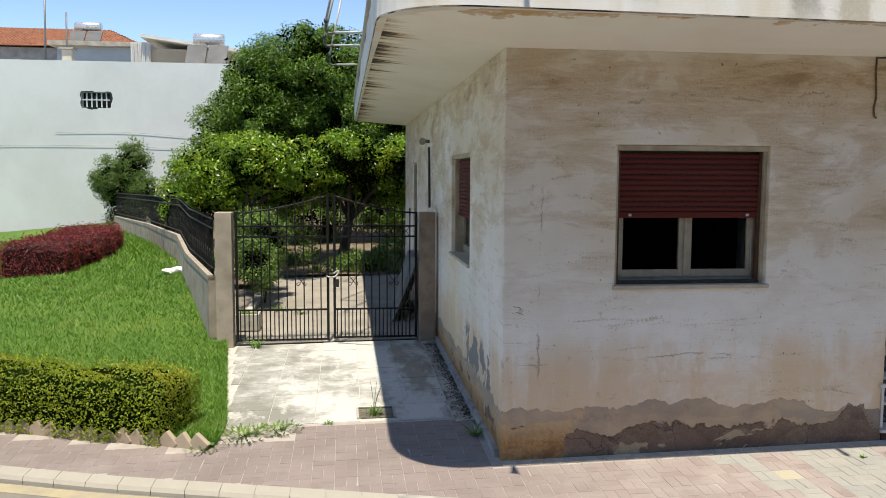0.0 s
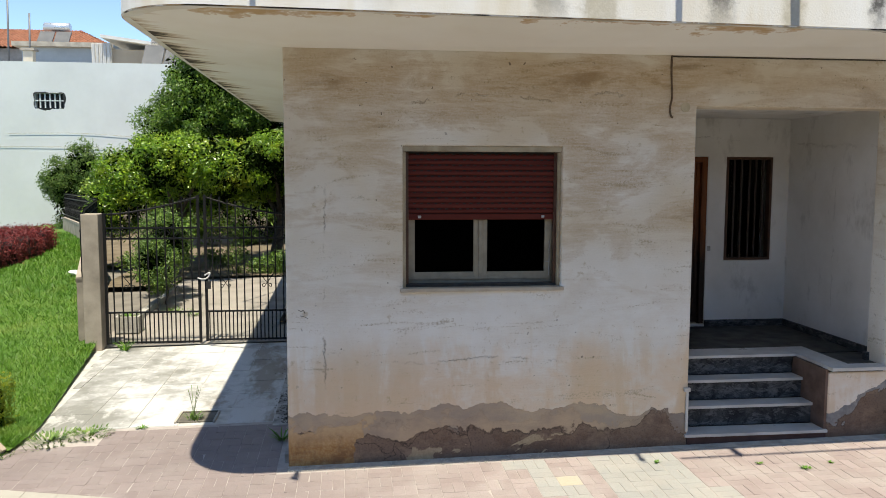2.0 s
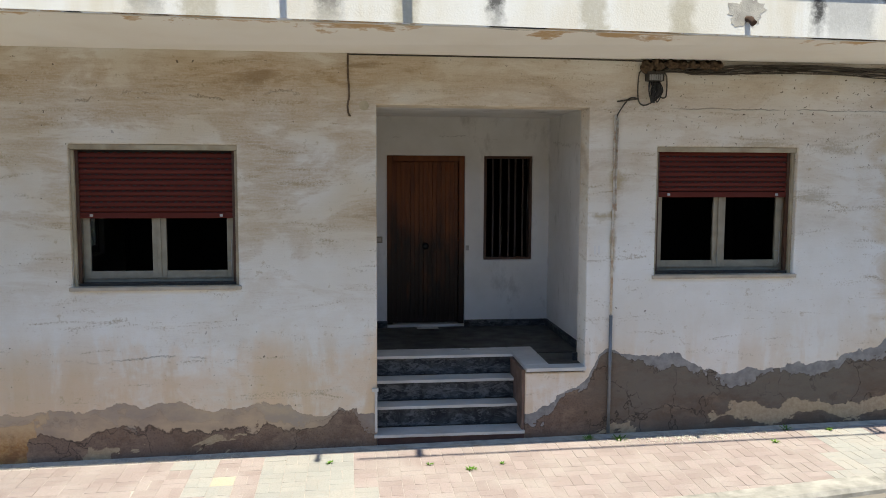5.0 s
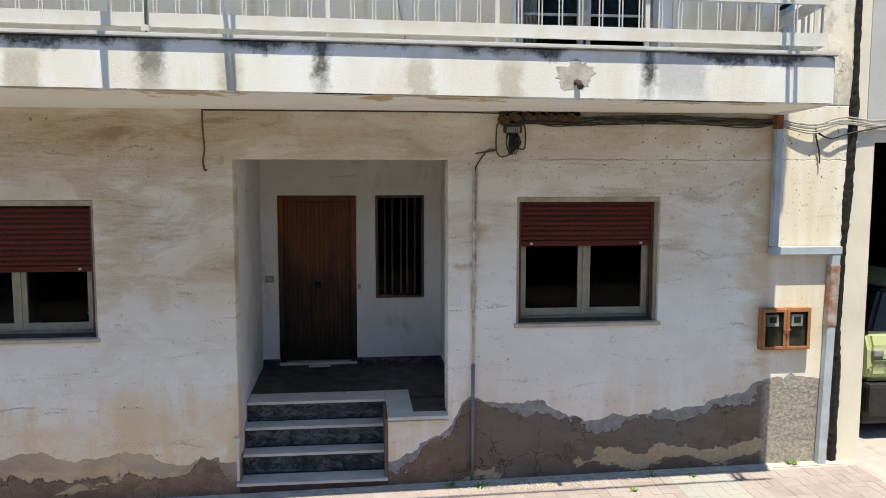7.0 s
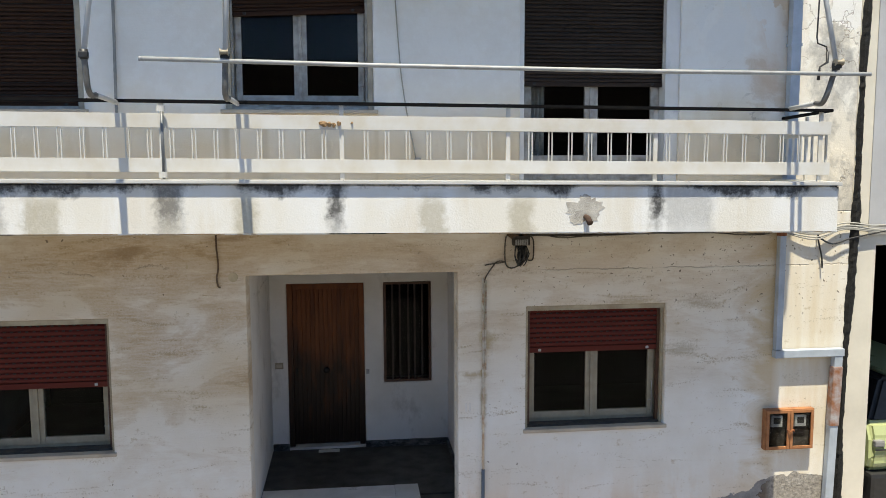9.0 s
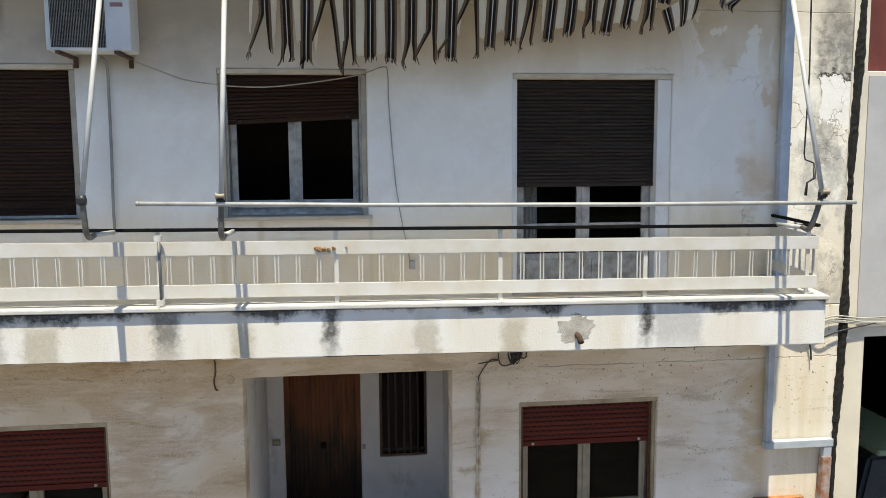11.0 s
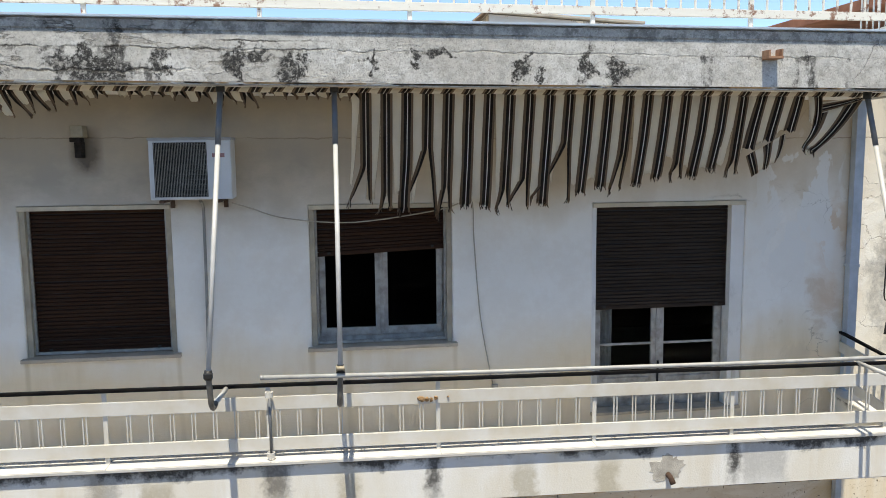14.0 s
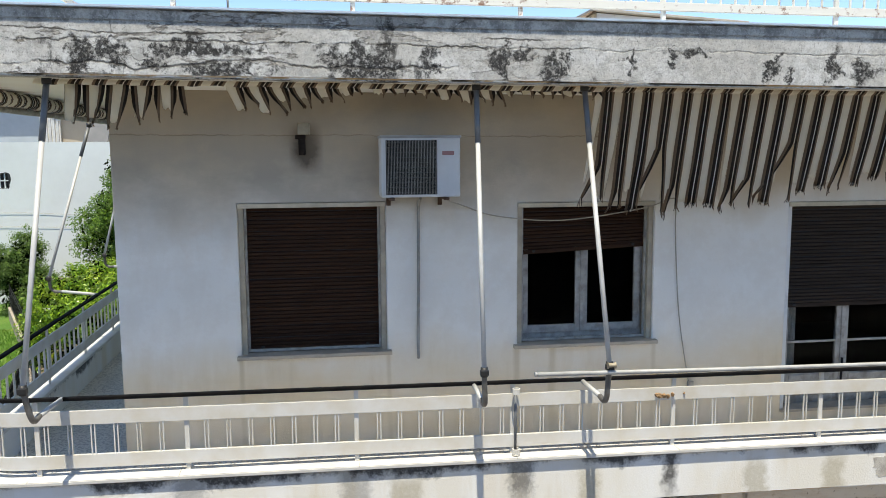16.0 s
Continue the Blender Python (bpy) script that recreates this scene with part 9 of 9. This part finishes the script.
part("roof", tiled_roof(-40.6, 50.6, -27.6, -21.8, 5.35, 8.0, 0.6), TILE_OLD, op)
part("eave", boxed(-40.6, 50.6, -16.7, -16.1, 5.2, 5.3), CONCRETE, op)

# ---- kerb, pavers, drive tiles: pieces ----
kerb = thing("kerb", "pale concrete kerb along the pavement", "kerb", (0, -1.1, 0), kind="structure")


def kerb_stone(x0, x1, mat, wide):
    bm = bmesh.new()
    q = []
    for x in (x0 + 0.002, x1 - 0.002):
        y = edge_y(x)
        z = slope(x, y)
        q.append([bm.verts.new((x, y + 0.02, z + 0.007)), bm.verts.new((x, y + wide, z + 0.008)), bm.verts.new((x, y + wide, z - 0.3)), bm.verts.new((x, y - 0.01, z - 0.3)), bm.verts.new((x, y - 0.005, z - 0.025))])
    for k in range(5):
        bm.faces.new((q[0][k], q[1][k], q[1][(k + 1) % 5], q[0][(k + 1) % 5]))
    bm.faces.new(q[0])
    bm.faces.new(q[1][::-1])
    part("kerb_stone", bm, mat, kerb)


YELLOWED = plain("yellowed_kerb_block", (0.33, 0.31, 0.27), 0.9, var=0.45, scale=7, bump=0.4, dirt=(0.36, 0.34, 0.30))
for k in range(50):
    kerb_stone(-16 + k * 0.3, -15.7 + k * 0.3, YELLOWED, 0.22)
for k in range(14):
    kerb_stone(-1 + k * 1.5, 0.5 + k * 1.5, KERB, 0.23)
solid("edge_line", strip(-16, -1.2, lambda x: edge_y(x) - 0.20, lambda x: edge_y(x) - 0.03, -0.056, 0.02, 60), plain("worn_yellow_line", (0.36, 0.31, 0.20), 0.9, var=0.5, scale=5, bump=0.4, dirt=(0.28, 0.25, 0.20)), "worn yellow line along the kerb", "road line", "structure")


def paver_paint(name, a, b, dirt):
    m = Mat(name, rough=0.92)
    p = m.pos()
    r = m.math("FRACT", m.math("ADD", m.rand(), m.math("MULTIPLY", m.island(), 7.3)))
    col = m.mix(r, a, b)
    col = m.mix(m.ramp(m.noise(p, 2.2, 6), (0.42, 0), (0.66, 0.7)), col, dirt)
    old = m.math("ADD", m.remap(m.axis(0), -0.6, 1.6, 0.55, 0.0), m.remap(m.noise(p, 0.9, 7, 0.62), 0.35, 0.65, -0.2, 0.2), 0.0, True)
    col = m.mix(old, col, tuple(v * 0.62 for v in a))
    col = m.mix(m.remap(m.noise(p, 70, 4), 0.45, 0.75, 0, 0.35), col, tuple(v * 0.6 for v in a))
    m.put("Base Color", col)
    m.bump(m.noise(p, 90, 4), 0.4, 0.004)
    return m.m


PINK = paver_paint("pink_paver", (0.250, 0.202, 0.194), (0.312, 0.258, 0.250), (0.335, 0.30, 0.285))
GREY = paver_paint("grey_paver", (0.275, 0.275, 0.265), (0.31, 0.31, 0.295), (0.34, 0.315, 0.29))
LEMON = paver_paint("yellow_paver", (0.39, 0.35, 0.27), (0.41, 0.37, 0.29), (0.39, 0.36, 0.31))


def bevelled(w, d, mat):
    bm = bmesh.new()
    g = 0.002
    lo = [bm.verts.new((sx * w / 2, sy * d / 2, -0.04)) for sx, sy in ((-1, -1), (1, -1), (1, 1), (-1, 1))]
    mi = [bm.verts.new((sx * w / 2, sy * d / 2, -g)) for sx, sy in ((-1, -1), (1, -1), (1, 1), (-1, 1))]
    hi = [bm.verts.new((sx * (w / 2 - g), sy * (d / 2 - g), 0)) for sx, sy in ((-1, -1), (1, -1), (1, 1), (-1, 1))]
    for a, b in ((lo, mi), (mi, hi)):
        for k in range(4):
            bm.faces.new((a[k], a[(k + 1) % 4], b[(k + 1) % 4], b[k]))
    bm.faces.new(hi)
    return as_mesh("paver", bm, mat)


U = 0.204
PAVER = {m: bevelled(0.2005, 0.099, m) for m in (PINK, GREY, LEMON)}
SQUARE = bevelled(0.196, 0.196, LEMON)


def paving_kind(x, y):
    if 1.95 < x + 0.28 * y < 2.15 or 2.15 <= x + 0.28 * y < 2.22:
        return GREY
    if 2.62 < x + 0.16 * y < 3.50:
        return GREY
    if 8.25 < x - 0.40 * y < 8.85:
        return GREY
    return PINK


rng = random.Random(77)
spots = []
ix = -62
while ix * U < 10.15:
    x = ix * U
    for iy in range(-9, 40):
        y = iy * U - 0.06
        if y - 0.09 < edge_y(x) + 0.02 or y + 0.07 < edge_y(x) + 0.22:
            continue
        back = stones_y(x) - 0.08 if x < -2.72 else (1.36 if x < -0.02 else -0.12)
        if y + 0.1 > back + 0.02:
            continue
        if -2.75 < x < -1.95 and y > 0.78:
            continue
        spots.append((x, y, (ix + iy) % 2))
    ix += 1
singles, rest = [], []
for x, y, turn in spots:
    if abs(x - 2.37) < 0.1 and abs(y + 0.69) < 0.1:
        singles.append((x, y, 0.0, SQUARE))
        continue
    m = paving_kind(x, y)
    for s in (-0.051, 0.051):
        px, py = (x, y + s) if turn else (x + s, y)
        (singles if -1.5 < x < 2.75 and len(singles) < 300 else rest).append((px, py, 0.0 if turn else math.pi / 2, PAVER[m]))
dx, dy = 0.0165, 0.018
lean = Matrix(((1, 0, 0, 0), (0, 1, 0, 0), (dx, dy, 1, 0), (0, 0, 0, 1)))
for x, y, a, me in singles:
    z = slope(x, y) + rng.uniform(-0.0015, 0.0015)
    piece("paver", me, pavement, shifted(x, y, z) @ Euler((dy + rng.uniform(-0.005, 0.005), -dx + rng.uniform(-0.005, 0.005), a + rng.uniform(-0.012, 0.012))).to_matrix().to_4x4())
for kind, mat in (("pink", PINK), ("grey", GREY)):
    vs, fs = [], []
    me0 = PAVER[mat]
    base = [v.co.copy() for v in me0.vertices]
    faces = [tuple(p.vertices) for p in me0.polygons]
    for x, y, a, me in rest:
        if me != me0:
            continue
        m = shifted(x, y, slope(x, y) + rng.uniform(-0.0015, 0.0015)) @ Euler((dy + rng.uniform(-0.005, 0.005), -dx + rng.uniform(-0.005, 0.005), a + rng.uniform(-0.012, 0.012))).to_matrix().to_4x4()
        n0 = len(vs)
        vs += [tuple(m @ c) for c in base]
        fs += [tuple(i + n0 for i in f) for f in faces]
    me = bpy.data.meshes.new("far_pavers")
    me.from_pydata(vs, [], fs)
    me.materials.append(mat)
    tagged(part("far_pavers", me, mat, pavement), "%s pavers further along the pavement" % kind, kind="stuff")
# saw-tooth border bricks in front of the hedge
BORDER = paver_paint("border_brick", (0.42, 0.33, 0.25), (0.52, 0.43, 0.34), (0.40, 0.34, 0.27))
brick = as_mesh("border_brick", box(bmesh.new(), -0.085, 0.085, -0.03, 0.03, -0.085, 0.085, 0.008), BORDER)
for k in range(32):
    x = -7.6 + k * 0.158
    if x > -2.72:
        break
    y = stones_y(x) - 0.02
    ob = new("border_brick", brick)
    ob.matrix_basis = shifted(x, y, slope(x, y) + 0.035) @ Matrix.Rotation(-0.40, 4, "Z") @ Euler((0, radians(45 + rng.uniform(-9, 9)), rng.uniform(-0.08, 0.08))).to_matrix().to_4x4()
    tagged(ob, "tilted beige border brick along the hedge", "brick", "border bricks")

# drive tiles
def drive_tile():
    """Pale cement tiles with dark damp patches and brown runs."""
    m = Mat("pale_drive_tile", rough=0.92)
    p = m.pos()
    col = m.mix(m.rand(), (0.45, 0.452, 0.445), (0.49, 0.492, 0.485))
    stain = m.math("ADD", m.noise(p, 1.0, 9, 0.68), m.remap(m.axis(0), -1.4, -2.5, -0.04, 0.075))
    col = m.mix(m.ramp(stain, (0.47, 0), (0.53, 0.55), (0.62, 1)), col, (0.20, 0.20, 0.182))
    col = m.mix(m.ramp(m.noise(m.pos(1.2, 0.6, 1), 3.4, 9, 0.72), (0.54, 0), (0.62, 0.6)), col, (0.56, 0.555, 0.54))
    brown = m.math("ADD", m.noise(m.pos(1.4, 0.5, 1), 1.6, 7, 0.62), m.remap(m.axis(0), -1.1, -0.5, -0.1, 0.08))
    col = m.mix(m.ramp(brown, (0.53, 0), (0.62, 0.8)), col, (0.22, 0.18, 0.14))
    col = m.mix(m.remap(m.noise(p, 60, 4), 0.45, 0.75, 0, 0.3), col, (0.30, 0.29, 0.27))
    m.put("Base Color", col)
    m.bump(m.noise(p, 80, 4), 0.35, 0.004)
    return m.m


TILE = drive_tile()
drive = solid("drive", strip(-3.3, 0.0, lambda x: 1.30, lambda x: 5.2, -0.005, 0.2, 12), plain("pale_joint_mortar", (0.50, 0.49, 0.46), 0.95, var=0.3, scale=8, bump=0.4), "bed of the pale tiled drive", "drive", "structure")
for i in range(7):
    for k in range(6):
        y0, y1 = 1.36 + i * 0.552, 1.36 + (i + 1) * 0.552
        xl = -2.66 - 0.105 * ((y0 + y1) / 2 - 1.36)
        x0, x1 = -0.26 - 0.50 * (k + 1), -0.26 - 0.50 * k
        if x1 < xl + 0.05 or (i == 0 and k == 1):
            continue
        x0 = max(x0, xl)
        if y1 > 5.2:
            y1 = 5.19
        tb = bmesh.new()
        box(tb, x0 + 0.004, x1 - 0.004, y0 + 0.004, y1 - 0.004, -0.05, 0.0, 0.004)
        h0 = rng.uniform(-0.004, 0.004)
        for v_ in tb.verts:
            v_.co.z += slope(v_.co.x, v_.co.y) + h0
        part("tile", tb, TILE, drive)
solid("drive_gutter", strip(-0.255, -0.002, lambda x: 1.2, lambda x: 5.19, 0.005, 0.2, 2), plain("stained_gutter_concrete", (0.44, 0.42, 0.39), 0.95, var=0.6, scale=6, bump=0.9, dirt=(0.10, 0.092, 0.082)), "rough concrete strip with black stains along the side wall", "gutter", "structure")
solid("wall_foot", strip(0.0, 9.95, lambda x: -0.115, lambda x: 0.05, 0.004, 0.2, 20), plain("pale_mortar_foot", (0.50, 0.47, 0.41), 0.95, var=0.4, scale=9, bump=0.9), "strip of pale mortar along the foot of the wall", "mortar", "structure")

pit = thing("drain_pit", "shallow broken drain pit in the drive with a weed", "pit", (-1.09, 1.6, 0.0), kind="structure")
zp = slope(-1.09, 1.6) + 0.004
PIT = plain("pit_earth", (0.16, 0.145, 0.12), 0.95, var=0.5, scale=12, bump=0.8)
part("bed", boxed(-1.29, -0.90, 1.44, 1.78, zp - 0.03, zp + 0.002), PIT, pit)
for a, b, c, d in ((-1.31, -1.285, 1.41, 1.80), (-0.905, -0.88, 1.41, 1.80), (-1.285, -0.905, 1.775, 1.80)):
    part("rim", boxed(a, b, c, d, zp - 0.03, zp + 0.016, 0.004), PIT if c > 1.5 else CONCRETE, pit)
solid("skirting", strip(-0.045, -0.001, lambda x: 0.12, lambda x: 5.05, 0.075, 0.2, 2), plain("pale_skirting_mortar", (0.42, 0.40, 0.375), 0.9, var=0.45, scale=7, bump=0.6), "pale mortar skirting along the side wall", "skirting", "structure")

# dark litter along the side wall
ls, lf = [], []
rng = random.Random(56)
for k in range(1500):
    y = rng.uniform(1.25, 4.9)
    x = -0.06 - abs(rng.gauss(0, 0.09)) * (0.6 + 0.5 * math.sin(y * 2.3) ** 2)
    r = rng.uniform(0.004, 0.014)
    z = slope(x, y) + 0.008
    a = rng.uniform(0, 6.28)
    n0 = len(ls)
    ls += [(x + r * math.cos(a), y + r * math.sin(a), z), (x + r * math.cos(a + 2.1), y + r * math.sin(a + 2.1), z), (x + r * math.cos(a + 4.2), y + r * math.sin(a + 4.2), z), (x, y, z + r * 0.7)]
    lf += [(n0, n0 + 1, n0 + 3), (n0 + 1, n0 + 2, n0 + 3), (n0 + 2, n0, n0 + 3)]
lme = bpy.data.meshes.new("litter")
lme.from_pydata(ls, [], lf)
lme.materials.append(GRIME_SHADE)
solid("dirt_litter", lme, GRIME_SHADE, "dark dirt and leaf litter along the side wall", "litter", "stuff")

# grit along the wall
gs, gf = [], []
rng = random.Random(55)
for k in range(900):
    if k < 500:
        x, y = rng.gauss(6.9, 0.45), -0.2 + rng.gauss(0, 0.07)
    else:
        x, y = rng.uniform(0, 2.6), -0.07 + rng.gauss(0, 0.05)
    if y > -0.01:
        continue
    r = rng.uniform(0.003, 0.011)
    z = slope(x, y) + r * 0.4
    n0 = len(gs)
    gs += [(x + r, y, z), (x - r * 0.7, y + r * 0.8, z), (x - r * 0.6, y - r * 0.9, z), (x, y, z + r), (x, y, z - r)]
    gf += [(n0, n0 + 1, n0 + 3), (n0 + 1, n0 + 2, n0 + 3), (n0 + 2, n0, n0 + 3), (n0 + 1, n0, n0 + 4), (n0 + 2, n0 + 1, n0 + 4), (n0, n0 + 2, n0 + 4)]
me = bpy.data.meshes.new("grit")
me.from_pydata(gs, [], gf)
GRIT = plain("plaster_grit", (0.62, 0.58, 0.5), 0.95, var=0.5, scale=60, bump=0)
me.materials.append(GRIT)
solid("plaster_grit", me, GRIT, "crumbs of fallen plaster along the wall foot", "grit", "stuff")
